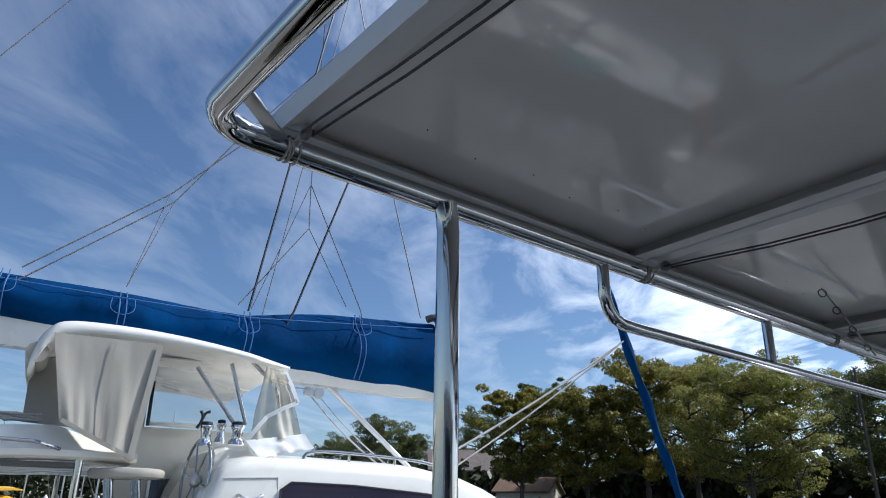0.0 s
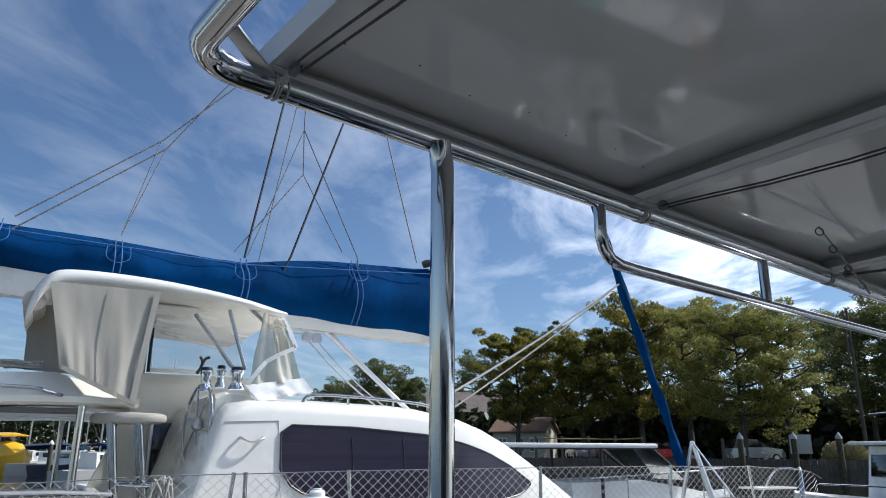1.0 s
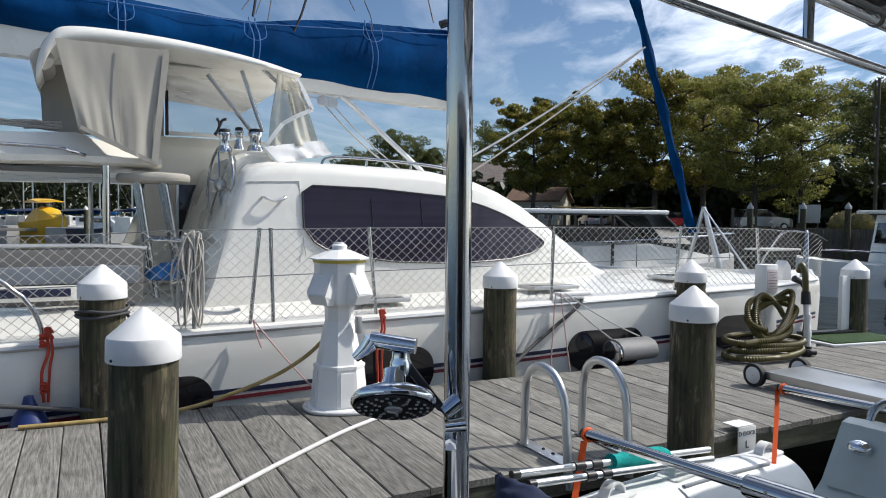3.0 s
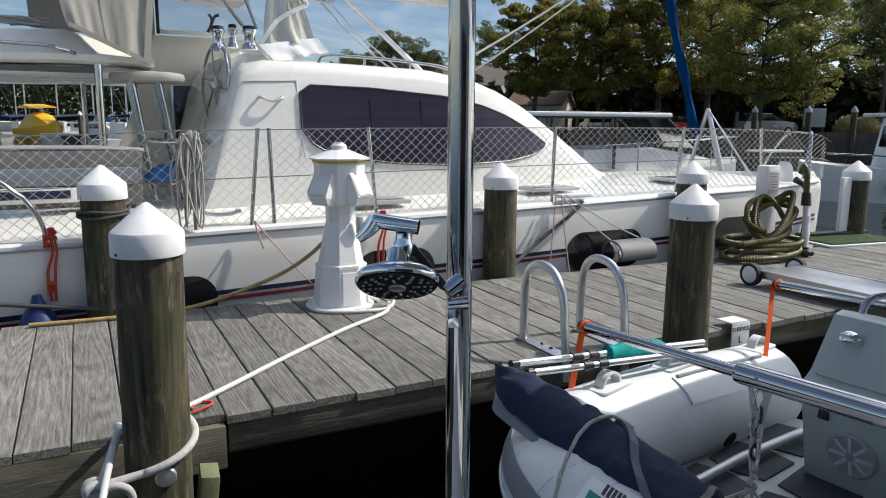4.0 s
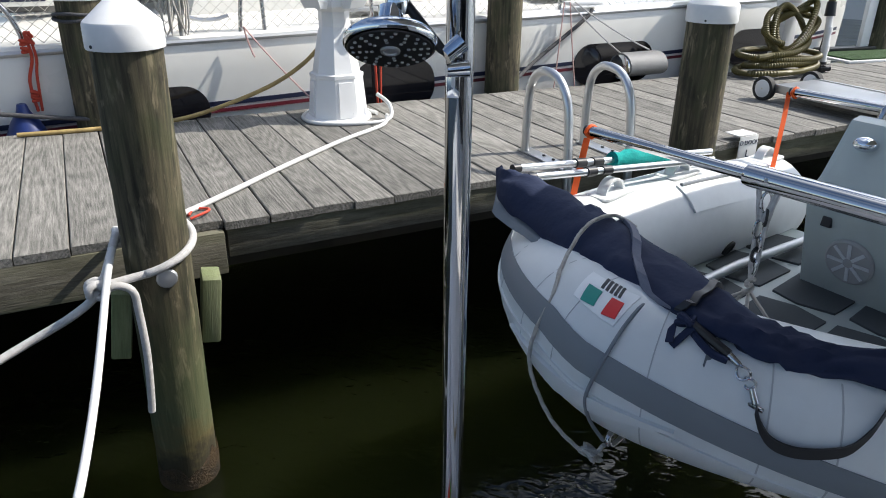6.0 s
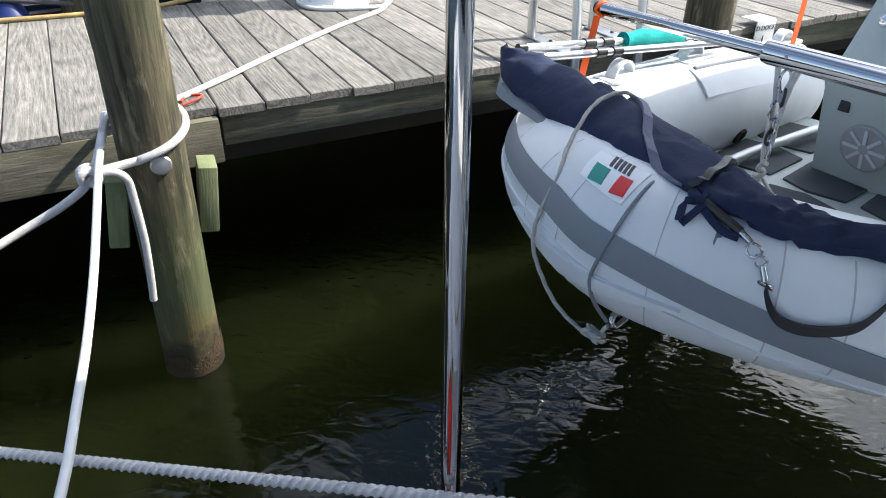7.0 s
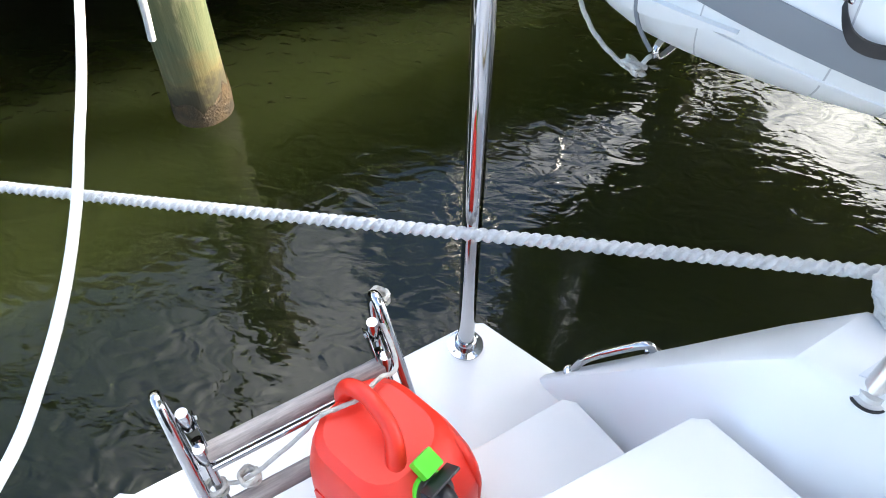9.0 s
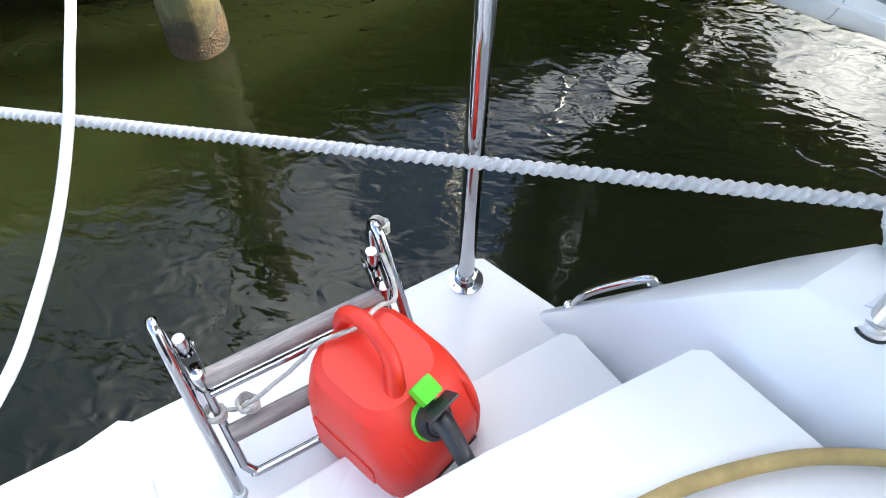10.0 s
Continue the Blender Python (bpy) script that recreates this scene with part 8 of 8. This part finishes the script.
tree(3.2, 100, 14.0, 11, LEAF_B, 16, n=4500)
tree(-5.0, 112, 13.5, 13, LEAF_B, 17, n=6500, label="distant dark green tree across the water")
tree(-8.2, 116, 11.0, 10, LEAF_B, 18, n=4500, label="distant dark green tree across the water")
tree(-2.5, 112, 11.5, 9, LEAF_B, 19, n=4500, label="distant dark green tree across the water")

# far woods as one mass
rs = np.random.RandomState(5)
m = 48000
bear = np.concatenate([rs.uniform(-38, -6, m // 3), rs.uniform(-6, 40, m - m // 3)])
dist = np.where(bear < -6, rs.uniform(200, 225, m), np.where(rs.uniform(0, 1, m) < 0.5, rs.uniform(104, 118, m), rs.uniform(86, 96, m)))
ang = np.radians(96.7 - bear)
hh = np.array([6.5 + 2.5 * noise.noise(Vector((b * 0.5, 3, 0))) + 1.8 * noise.noise(Vector((b * 1.7, 8, 0))) for b in bear])
hh = np.where(bear < -6, hh * 1.9, np.where(dist < 100, hh * 0.85, hh * 1.15))
zz = LAND + hh * rs.uniform(0, 1, m) ** 0.8
pos = np.stack([0.23 + dist * np.cos(ang), dist * np.sin(ang), zz], 1)
u = rs.normal(size=(m, 3))
u /= np.linalg.norm(u, axis=1)[:, None]
w = np.cross(u, rs.normal(size=(m, 3)))
w /= np.linalg.norm(w, axis=1)[:, None]
sz = rs.uniform(0.5, 1.0, m)[:, None]
V = np.stack([pos - u * sz, pos - w * sz * 0.6, pos + u * sz, pos + w * sz * 0.6], 1).reshape(-1, 3)
me = bpy.data.meshes.new("far_woods")
me.from_pydata(V.tolist(), [], [(4 * i, 4 * i + 1, 4 * i + 2, 4 * i + 3) for i in range(m)])
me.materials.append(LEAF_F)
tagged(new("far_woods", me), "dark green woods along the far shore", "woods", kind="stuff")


# ---- houses ----
def house(b, d, w, dep, h, roof_h, turn, wall, roofm, label, windows):
    p = far(b, d, LAND)
    ob = root("house", pose(p.x, p.y, p.z, 0, 0, -b + turn), label, "house", "shore houses")
    part("wall", Geo().box((0, 0, h / 2), (w, dep, h), 0.02), wall, ob)
    g = Geo().prism([(-dep / 2 - 0.4, h - 0.05), (0, h + roof_h), (dep / 2 + 0.4, h - 0.05), (dep / 2 + 0.4, h + 0.1), (0, h + roof_h + 0.18), (-dep / 2 - 0.4, h + 0.1)], 0, -w / 2 - 0.3, w / 2 + 0.3)
    part("roof", g, roofm, ob, smooth=False)
    part("gable", Geo().prism([(-dep / 2, h - 0.1), (0, h + roof_h - 0.05), (dep / 2, h - 0.1)], 0, -w / 2 + 0.01, w / 2 - 0.01), wall, ob, smooth=False)
    for x, z in windows:
        wn_ = part("window", Geo().box((x, -dep / 2 - 0.02, z), (0.9, 0.06, 1.3), 0.01), WHITEP, ob)
        for dx in (-0.21, 0.21):
            part("pane", Geo().box((x + dx, -dep / 2 - 0.052, z), (0.36, 0.01, 1.12)), DARKGLASS, wn_)
    return ob


ROOFB = mat("brown_shingles", (0.20, 0.12, 0.08), 0.9, color2=(0.12, 0.08, 0.06), scale=3, amount=0.8, stain=0.2)
ROOFG = mat("grey_shingles", (0.16, 0.13, 0.12), 0.9, color2=(0.10, 0.09, 0.08), scale=3, amount=0.8, stain=0.2)
SIDING = mat("beige_siding", (0.50, 0.46, 0.38), 0.7, color2=(0.42, 0.39, 0.32), scale=1, stretch=(0.2, 0.2, 8), amount=0.6)
house(2.2, 92, 11, 9, 5.2, 2.6, 12, SIDING, ROOFG, "beige two-storey house behind the trees", [(-3.5, 3.8), (-1, 3.8), (1.5, 3.8), (4, 3.8), (-3.5, 1.4), (1.5, 1.4)])
house(6.4, 72, 5.0, 5, 2.5, 1.3, -10, SIDING, ROOFB, "small beige building with a brown roof", [(-1.5, 1.4), (0.2, 1.4), (1.6, 1.4)])


# ---- cars ----
def car(b, d, turn, paint, label, suv=False):
    p = far(b, d, LAND + 0.03)
    ob = root("car", pose(p.x, p.y, p.z, 0, 0, turn), label, "car", "parked cars")
    k = 1.16 if suv else 1.0
    low = [(-2.2, 0.35), (-2.25, 0.7), (-2.1, 0.92 * k), (-1.2, 0.98 * k), (0.9, 0.98 * k), (2.0, 0.86 * k), (2.22, 0.65), (2.2, 0.35)]
    part("body", Geo().rings([[(x * sx, y, z) for x, z in low] for y, sx in ((-0.86, 0.97), (-0.8, 1.0), (0.8, 1.0), (0.86, 0.97))]), paint, ob)
    roof = [(-2.0 if suv else -1.7, 0.95 * k), (-1.75 if suv else -1.1, 1.45 * k), (0.1, 1.47 * k), (0.95, 0.97 * k)]
    part("glass_house", Geo().rings([[(x, y, z if z < 1.2 else z - abs(abs(y) - 0.6) * 0.1) for x, z in roof] for y in (-0.78, -0.62, 0.62, 0.78)]), DARKGLASS, ob)
    part("roof", Geo().box((-0.75 if suv else -0.5, 0, 1.47 * k), (1.7 if suv else 1.15, 1.2, 0.05), 0.02), paint, ob)
    for x in (-1.4, 1.4):
        for y in (-0.82, 0.82):
            wl_ = part("wheel", Geo().lathe([(0.12, -0.1), (0.33, -0.1), (0.33, 0.1), (0.12, 0.1)], (x, y, 0.33), 18, Matrix.Rotation(radians(90), 4, "X")), RUBBER, ob)
            part("rim", Geo().lathe([(0.2, -0.11), (0.2, 0.11), (0.05, 0.115)], (x, y, 0.33), 14, Matrix.Rotation(radians(90), 4, "X")), ALU, wl_)
    for y in (-0.6, 0.6):
        part("headlight", Geo().box((2.12, y, 0.72), (0.08, 0.3, 0.12), 0.02), WHITEP, ob)
        part("tail_light", Geo().box((-2.18, y, 0.8), (0.08, 0.25, 0.14), 0.02), RED, ob)
    part("plate_bar", Geo().box((2.22, 0, 0.5), (0.02, 0.3, 0.08)), WHITEP, ob)
    return ob


CARS = plain("silver_paint", (0.45, 0.46, 0.47), 0.25, 0.6, coat=0.6)
CARR = plain("red_paint", (0.40, 0.02, 0.02), 0.25, coat=0.8)
CARD = plain("dark_paint", (0.03, 0.035, 0.04), 0.25, coat=0.8)
CARW = plain("white_paint", (0.7, 0.7, 0.7), 0.3, coat=0.8)
car(16.0, 64, 30, CARR, "red car parked by the water")
car(17.2, 66, 20, CARD, "dark car parked by the water")
car(14.6, 69, 120, CARW, "white car parked under the trees")
car(22.8, 64, 12, CARS, "silver sport utility car parked by the water", True)
car(12.6, 70, 110, CARD, "dark car parked under the trees")
car(28.9, 72, 40, CARD, "dark car parked behind the bush")
car(10.5, 68, 100, CARS, "silver car parked under the trees")

# brown posts with a rope fence, lamps, sign, bush
for k, b in enumerate((7.2, 9.2, 11.2, 13.2, 15.2, 20.8)):
    p = far(b, 60.5, LAND)
    single("fence_post", Geo().box((0, 0, 1.0 if k < 5 else 0.8), (0.22, 0.22, 2.0), 0.02), BULK, "square brown timber post on the shore", "post", pose(*p), "shore posts")
line_thing("fence_rope", [far(7.2, 60.4, LAND + 1.9), far(9.2, 60.4, LAND + 1.8), far(11.2, 60.4, LAND + 1.8), far(13.2, 60.4, LAND + 1.75), far(15.2, 60.4, LAND + 1.85)], 0.05, HOSEY, "yellow rail along the brown posts", "rail", smooth=2, n=6)
for b in (22.0, 25.5, 28.3):
    p = far(b, 56.4, SEA - 1)
    ob = root("piling", pose(*p), "distant timber piling with a pale cap at the bulkhead", "piling", "bulkhead pilings")
    part("post", Geo().tube([(0, 0, 0), (0, 0, 4.0)], 0.2, 12), PILE, ob)
    part("cap", Geo().lathe([(0.22, 3.95), (0.22, 4.1), (0.02, 4.4)], (0, 0, 0), 14), GREYGEL, ob)
rs = np.random.RandomState(9)
for b in (28.0, 29.1):
    p = far(b, 60, LAND)
    m = 2200
    a = rs.uniform(0, 2 * math.pi, m)
    th = np.arccos(rs.uniform(0.05, 1.0, m))
    le = rs.uniform(0.7, 1.0, m)
    tip = np.stack([1.15 * np.sin(th) * np.cos(a) * le, 1.15 * np.sin(th) * np.sin(a) * le, 0.1 + 1.55 * np.cos(th) * le], 1)
    bas = tip * 0.45
    sd = np.stack([-np.sin(a), np.cos(a), 0 * a], 1) * 0.03
    V = np.stack([bas - sd, bas + sd, tip + sd * 2.2, tip - sd * 2.2], 1).reshape(-1, 3)
    me = bpy.data.meshes.new("pampas_bush")
    me.from_pydata(V.tolist(), [], [(4 * i, 4 * i + 1, 4 * i + 2, 4 * i + 3) for i in range(m)])
    me.materials.append(PAMPAS)
    ob = new("pampas_bush", me)
    ob.matrix_world = pose(*p)
    tagged(ob, "clump of pale dry ornamental grass on the shore", "bush", "shore bushes")
up = root("utility_pole", pose(*far(29.9, 74, LAND)), "grey wooden utility pole with a doubled top", "utility pole")
part("pole", Geo().tube([(0, 0, 0), (0, 0, 13.5)], [0.17, 0.12], 10), BULK, up)
part("upper_arm", Geo().tube([(-0.3, 0, 8.5), (-0.3, 0, 13.3)], 0.08, 8), BULK, up)
for z in (9, 11, 13):
    part("bracket", Geo().box((-0.15, 0, z), (0.4, 0.1, 0.15)), ALU_DULL, up)
bb = root("sign_board", pose(*far(25.9, 62, LAND), 0, 0, -20), "grey notice board on posts by the lot", "sign")
part("panel", Geo().box((0, 0, 1.4), (1.5, 0.1, 1.4), 0.02), GREYGEL, bb)
for x in (-0.6, 0.6):
    part("post", Geo().box((x, 0.06, 0.7), (0.1, 0.1, 1.5)), BULK, bb)

# ---- motor yacht beyond the bow ----
my = root("motor_yacht", pose(*far(12.0, 15.6, SEA - 0.22), 0, 0, 28), "grey and white motor boat with a dark-framed hardtop", "motor boat")
part("hull", Geo().rings([[(x, -w, 0.0), (x, -w * 1.08, zt * 0.7), (x, -w * 1.05, zt), (x, 0, zt + 0.06), (x, w * 1.05, zt), (x, w * 1.08, zt * 0.7), (x, w, 0)] for x, w, zt in ((-3.2, 1.1, 1.25), (-1, 1.2, 1.3), (1.2, 1.1, 1.38), (2.6, 0.6, 1.45), (3.2, 0.08, 1.5))]), GREYGEL, my)
part("deck_house", Geo().rings([[(x, -w, 1.25), (x, -w * 0.9, zt), (x, 0, zt + 0.05), (x, w * 0.9, zt), (x, w, 1.25)] for x, w, zt in ((-1.2, 0.9, 1.75), (0.4, 0.9, 1.8), (1.6, 0.75, 1.62), (2.6, 0.4, 1.45))]), GEL, my)
part("hardtop", Geo().box((-1.0, 0, 2.44), (3.4, 2.0, 0.09), 0.04), WHITEP, my)
part("hardtop_trim", Geo().box((-1.0, 0, 2.39), (3.3, 1.94, 0.03)), BLACK, my)
for a, b in (((0.6, -0.9, 2.4), (1.5, -0.85, 1.75)), ((-0.6, -0.95, 2.4), (-0.6, -0.95, 1.3)), ((-2.4, -0.95, 2.4), (-2.4, -0.95, 1.3)), ((0.6, 0.9, 2.4), (1.5, 0.85, 1.75)), ((-0.6, 0.95, 2.4), (-0.6, 0.95, 1.3))):
    part("frame_post", Geo().tube([a, b], 0.035, 8), BLACK, my)
part("windscreen", Geo().rings([[(0.7, -0.85, 2.38), (0.72, -0.85, 2.38), (1.5, -0.82, 1.78), (1.48, -0.82, 1.78)], [(0.7, 0.85, 2.38), (0.72, 0.85, 2.38), (1.5, 0.82, 1.78), (1.48, 0.82, 1.78)]]), DARKGLASS, my)
part("bow_rail", Geo().tube([(-1.0, -1.2, 1.85), (1.2, -1.1, 1.95), (2.6, -0.6, 2.0), (3.2, 0, 2.0), (2.6, 0.6, 2.0)], 0.018, 8, smooth=4), STEEL, my)
for x, y in ((-0.2, -1.18), (0.8, -1.12), (1.8, -0.9), (2.6, -0.6)):
    part("rail_post", Geo().tube([(x, y, 1.35), (x, y, 1.93)], 0.014, 6), STEEL, my)

# ---- pilothouse boat with banner ----
ph = root("pilothouse_boat", pose(*far(32.6, 24, SEA - 0.45), 0, 0, 5), "white pilothouse boat with a banner on its roof rail", "motor boat")
part("hull", Geo().rings([[(x, -w, 0.0), (x, -w * 1.1, zt * 0.7), (x, -w * 1.05, zt), (x, 0, zt + 0.06), (x, w * 1.05, zt), (x, w, 0)] for x, w, zt in ((-3.4, 0.05, 1.5), (-2.6, 0.7, 1.42), (-1.2, 1.15, 1.32), (3.0, 1.2, 1.2))]), GEL, ph)
part("dark_band", Geo().box((0.6, -1.22, 0.95), (4.4, 0.06, 0.35), 0.02), BLACK, ph)
part("pilothouse", Geo().rings([[(-0.95, y, 1.25), (2.6, y, 1.25), (2.6, y, 2.72), (-0.72, y, 2.72)] for y in (-0.95, 0.95)]), GEL, ph)
part("roof", Geo().box((0.7, 0, 2.80), (3.9, 2.2, 0.10), 0.04), GEL, ph)
for x in (0.0, 1.15):
    w_ = part("window", Geo().box((x, -0.965, 2.2), (0.85, 0.05, 0.72), 0.03), BLACK, ph)
    part("pane", Geo().box((x, -0.995, 2.2), (0.72, 0.02, 0.60), 0.01), DARKGLASS, w_)
part("front_window", Geo().box((-0.85, 0, 2.2), (0.05, 1.4, 0.6), 0.02, Matrix.Rotation(radians(9), 4, "Y")), DARKGLASS, ph)
for x in (-0.62, 0.9, 2.4):
    part("rail_post", Geo().tube([(x, -0.95, 2.84), (x, -0.95, 3.62)], 0.02, 8), STEEL, ph)
part("top_rail", Geo().tube([(-0.62, 0.9, 3.62), (-0.62, -0.95, 3.62), (2.5, -0.95, 3.62)], 0.02, 8), STEEL, ph)
part("lower_board", Geo().box((0.95, -0.96, 2.98), (3.1, 0.03, 0.2), 0.005), WHITEP, ph)
bn = part("banner", Geo().box((0.95, -0.965, 3.44), (3.0, 0.012, 0.2), 0.0), WHITEP, ph, "white banner with blue lettering")
cu = bpy.data.curves.new("banner_lettering", "FONT")
cu.body, cu.size, cu.extrude = "WWW.CATAMARA", 0.165, 0.001
cu.materials.append(NAVYSTRIPE)
t_ob = new("banner_lettering", cu)
t_ob.parent = bn
t_ob.matrix_local = pose(-0.48, -0.974, 3.385, 90, 0, 0)
part("side_rail", Geo().tube([(-3.0, -0.6, 1.75), (-1.6, -1.15, 1.7), (-0.9, -1.2, 1.6)], 0.02, 8, smooth=3), STEEL, ph)

# ---- marina across the water ----
mr = random.Random(21)


def small_boat(b, d, L, turn, paint, label, cabin=True, canopy=None, mast_h=0.0):
    p = far(b, d, SEA)
    ob = root("moored_boat", pose(p.x, p.y, p.z, 0, 0, turn), label, "boat", "boats in the marina")
    w = L * 0.17
    part("hull", Geo().rings([[(x * L, -ww * w, 0), (x * L, -ww * w * 1.15, zt), (x * L, 0, zt + 0.05), (x * L, ww * w * 1.15, zt), (x * L, ww * w, 0)] for x, ww, zt in ((-0.5, 0.9, 0.9), (0, 1, 0.95), (0.3, 0.75, 1.1), (0.5, 0.06, 1.3))]), paint, ob)
    if cabin:
        c = part("cabin", Geo().rings([[(x * L, -ww * w, 0.9), (x * L, -ww * w * 0.85, zt), (x * L, ww * w * 0.85, zt), (x * L, ww * w, 0.9)] for x, ww, zt in ((-0.2, 0.8, 1.9), (0.1, 0.8, 1.95), (0.24, 0.6, 1.2))]), GEL, ob)
        part("cabin_window", Geo().box((-0.04 * L, 0, 1.62), (0.24 * L, w * 1.5, 0.34), 0.03), DARKGLASS, c)
    if canopy:
        part("canopy", Geo().rings([[(x * L, -w * 0.9, z), (x * L, 0, z + 0.15), (x * L, w * 0.9, z), (x * L, w * 0.9, z - 0.05), (x * L, -w * 0.9, z - 0.05)] for x, z in ((-0.35, 2.35), (0.0, 2.5), (0.1, 2.4))]), canopy, ob)
        for x in (-0.33, 0.08):
            for y in (-0.85, 0.85):
                part("canopy_post", Geo().tube([(x * L, y * w, 0.9), (x * L, y * w, 2.35)], 0.03, 6), STEEL, ob)
    if mast_h:
        part("mast", Geo().tube([(0.05 * L, 0, 1.0), (0.05 * L, 0, mast_h)], 0.07, 8), ALU, ob)
        part("stay", Geo().tube([(0.48 * L, 0, 1.2), (0.05 * L, 0, mast_h * 0.95)], 0.02, 5), WIRE, ob)
        part("boom_cover", Geo().tube([(0.05 * L, 0, 2.3), (-0.35 * L, 0, 2.25)], 0.18, 8), BLUE, ob)
    return ob


YEL = plain("yellow_gelcoat", (0.72, 0.42, 0.02), 0.4)
yb = far(-30.4, 74, SEA)
yob = root("moored_boat", pose(yb.x, yb.y, yb.z, 0, 0, math.degrees(math.atan2(-yb.y, -yb.x)) + 24), "bright yellow covered runabout in the marina", "boat", "boats in the marina")
part("hull", Geo().rings([[(x, -w, 0), (x, -w * 1.2, zt), (x, 0, zt + 0.1), (x, w * 1.2, zt), (x, w, 0)] for x, w, zt in ((-3.0, 1.1, 1.3), (0, 1.2, 1.4), (2.0, 0.8, 1.6), (3.2, 0.06, 1.9))]), YEL, yob)
part("boat_cover", Geo().rings([[(x, -w, 1.3), (x, -w * 0.7, z * 0.9), (x, 0, z), (x, w * 0.7, z * 0.9), (x, w, 1.3)] for x, w, z in ((-2.9, 0.9, 1.9), (-0.8, 1.25, 2.8), (0.8, 1.1, 2.7), (2.4, 0.5, 1.8))]), YEL, yob)
part("canopy", Geo().rings([[(x, -1.2, z - 0.12), (x, -0.6, z), (x, 0.6, z), (x, 1.2, z - 0.12), (x, 1.2, z - 0.18), (x, -1.2, z - 0.18)] for x, z in ((-2.2, 3.3), (-0.8, 3.5), (0.7, 3.35))]), YEL, yob)
for x in (-2.0, 0.5):
    for y in (-1.1, 1.1):
        part("canopy_post", Geo().tube([(x, y, 1.3), (x, y, 3.2)], 0.03, 6), STEEL, yob)
small_boat(-24.5, 50, 6.0, 70, GREYGEL, "grey cabin boat moored in the marina")
small_boat(-22.6, 30, 4.2, 60, GEL, "small white open boat", False)
small_boat(-19.0, 60, 8.0, 80, GEL, "white cabin cruiser in the marina", True, None)
small_boat(-16.8, 66, 8.5, 85, GEL, "white cabin cruiser in the marina", True, BLACK)
for k, (b, d) in enumerate(((-34, 88), (-32, 96), (-29.5, 100), (-27.6, 92), (-26, 105), (-24, 98), (-22.3, 110), (-20.6, 95), (-18.8, 104), (-17, 115), (-14.5, 110), (-36, 80), (-12, 118), (-10, 120))):
    if k % 3 == 1:
        small_boat(b, d, 9.0, mr.uniform(60, 110), GEL, "white sailing yacht with a bare mast", True, None, mr.uniform(9, 13))
    else:
        small_boat(b, d, mr.uniform(7, 10), mr.uniform(60, 110), GEL if k % 4 else GREYGEL, "white motor cruiser in the marina", True, (BLACK, BLUE, CANVAS)[k % 3] if k % 2 else None)
for k in range(18):
    bb = -37.5 + 1.15 * k + mr.uniform(-0.4, 0.4)
    small_boat(bb, mr.uniform(80, 92) if abs(bb + 30.4) < 2.6 else mr.uniform(52, 84), mr.uniform(6, 9), mr.uniform(-100, 110), (GEL, GREYGEL, NAVYSTRIPE, GEL)[k % 4], "motor boat with dark canvas in the marina", k % 5 != 2, (BLACK, None, NAVY)[k % 3], mr.uniform(8, 12) if k % 2 else 0.0)
for k in range(22):
    p = far(-37 + 1.25 * k + mr.uniform(-0.5, 0.5), mr.uniform(52, 92), SEA - 1)
    ob = root("piling", pose(*p), "distant marina piling with a white cap", "piling", "marina pilings")
    hgt = mr.uniform(3.0, 3.6)
    part("post", Geo().tube([(0, 0, 0), (0, 0, hgt)], 0.13, 10), PILE, ob)
    part("cap", Geo().lathe([(0.145, hgt - 0.02), (0.145, hgt + 0.08), (0.01, hgt + 0.25)], (0, 0, 0), 12), CAPWHITE if k % 3 else GREYGEL, ob)
for b0, b1, d in ((-38, -12, 72), (-38, -20, 90)):
    a, c = far(b0, d, 0.55), far(b1, d + 14, 0.55)
    m_ = (a + c) / 2
    single("finger_dock", Geo().box((0, 0, 0), ((c - a).length, 1.6, 0.25), 0.02), DOCK, "distant timber finger dock in the marina", "dock", pose(m_.x, m_.y, m_.z, 0, 0, math.degrees(math.atan2((c - a).y, (c - a).x))))

# ---- dock boards, one by one ----
PITCH = 0.1745
me_cache = {}


def board_mesh(L):
    key = round(L, 2)
    if key not in me_cache:
        W, T, b = 0.1695, 0.031, 0.004
        g = Geo()
        prof = [(-W / 2, -T), (-W / 2, -b), (-W / 2 + b, 0), (W / 2 - b, 0), (W / 2, -b), (W / 2, -T)]
        g.rings([[(x, 0.0, z - 0.003 if abs(x) > 0.05 else z - 0.003) for x, z in prof], [(x, 0.006, z) for x, z in prof], [(x, key - 0.006, z) for x, z in prof], [(x, key, z - 0.003) for x, z in prof]])
        me_cache[key] = to_mesh("plank", g, DOCK, smooth=False)
    return me_cache[key]


brd = random.Random(4)
for k in range(-26, 66):
    s = 0.631 - 0.1745 / 2 + PITCH * (k + 1)
    v0 = near_v + brd.uniform(-0.006, 0.008)
    if k < 0:
        v0 -= 0.015
    if abs(s - 0.40) < 0.20:
        v0 = near_v + 0.02
    if abs(s - 2.88) < 0.2 or abs(s - 5.25) < 0.2:
        v0 = near_v + 0.04
    L = far_edge(s) - v0
    ob = new("plank", board_mesh(L))
    ob.parent = dock
    ob.location = (s, v0, DECK + brd.uniform(-0.002, 0.002))
    ob.rotation_euler = (brd.uniform(-0.001, 0.001), brd.uniform(-0.004, 0.004), brd.uniform(-0.002, 0.002))
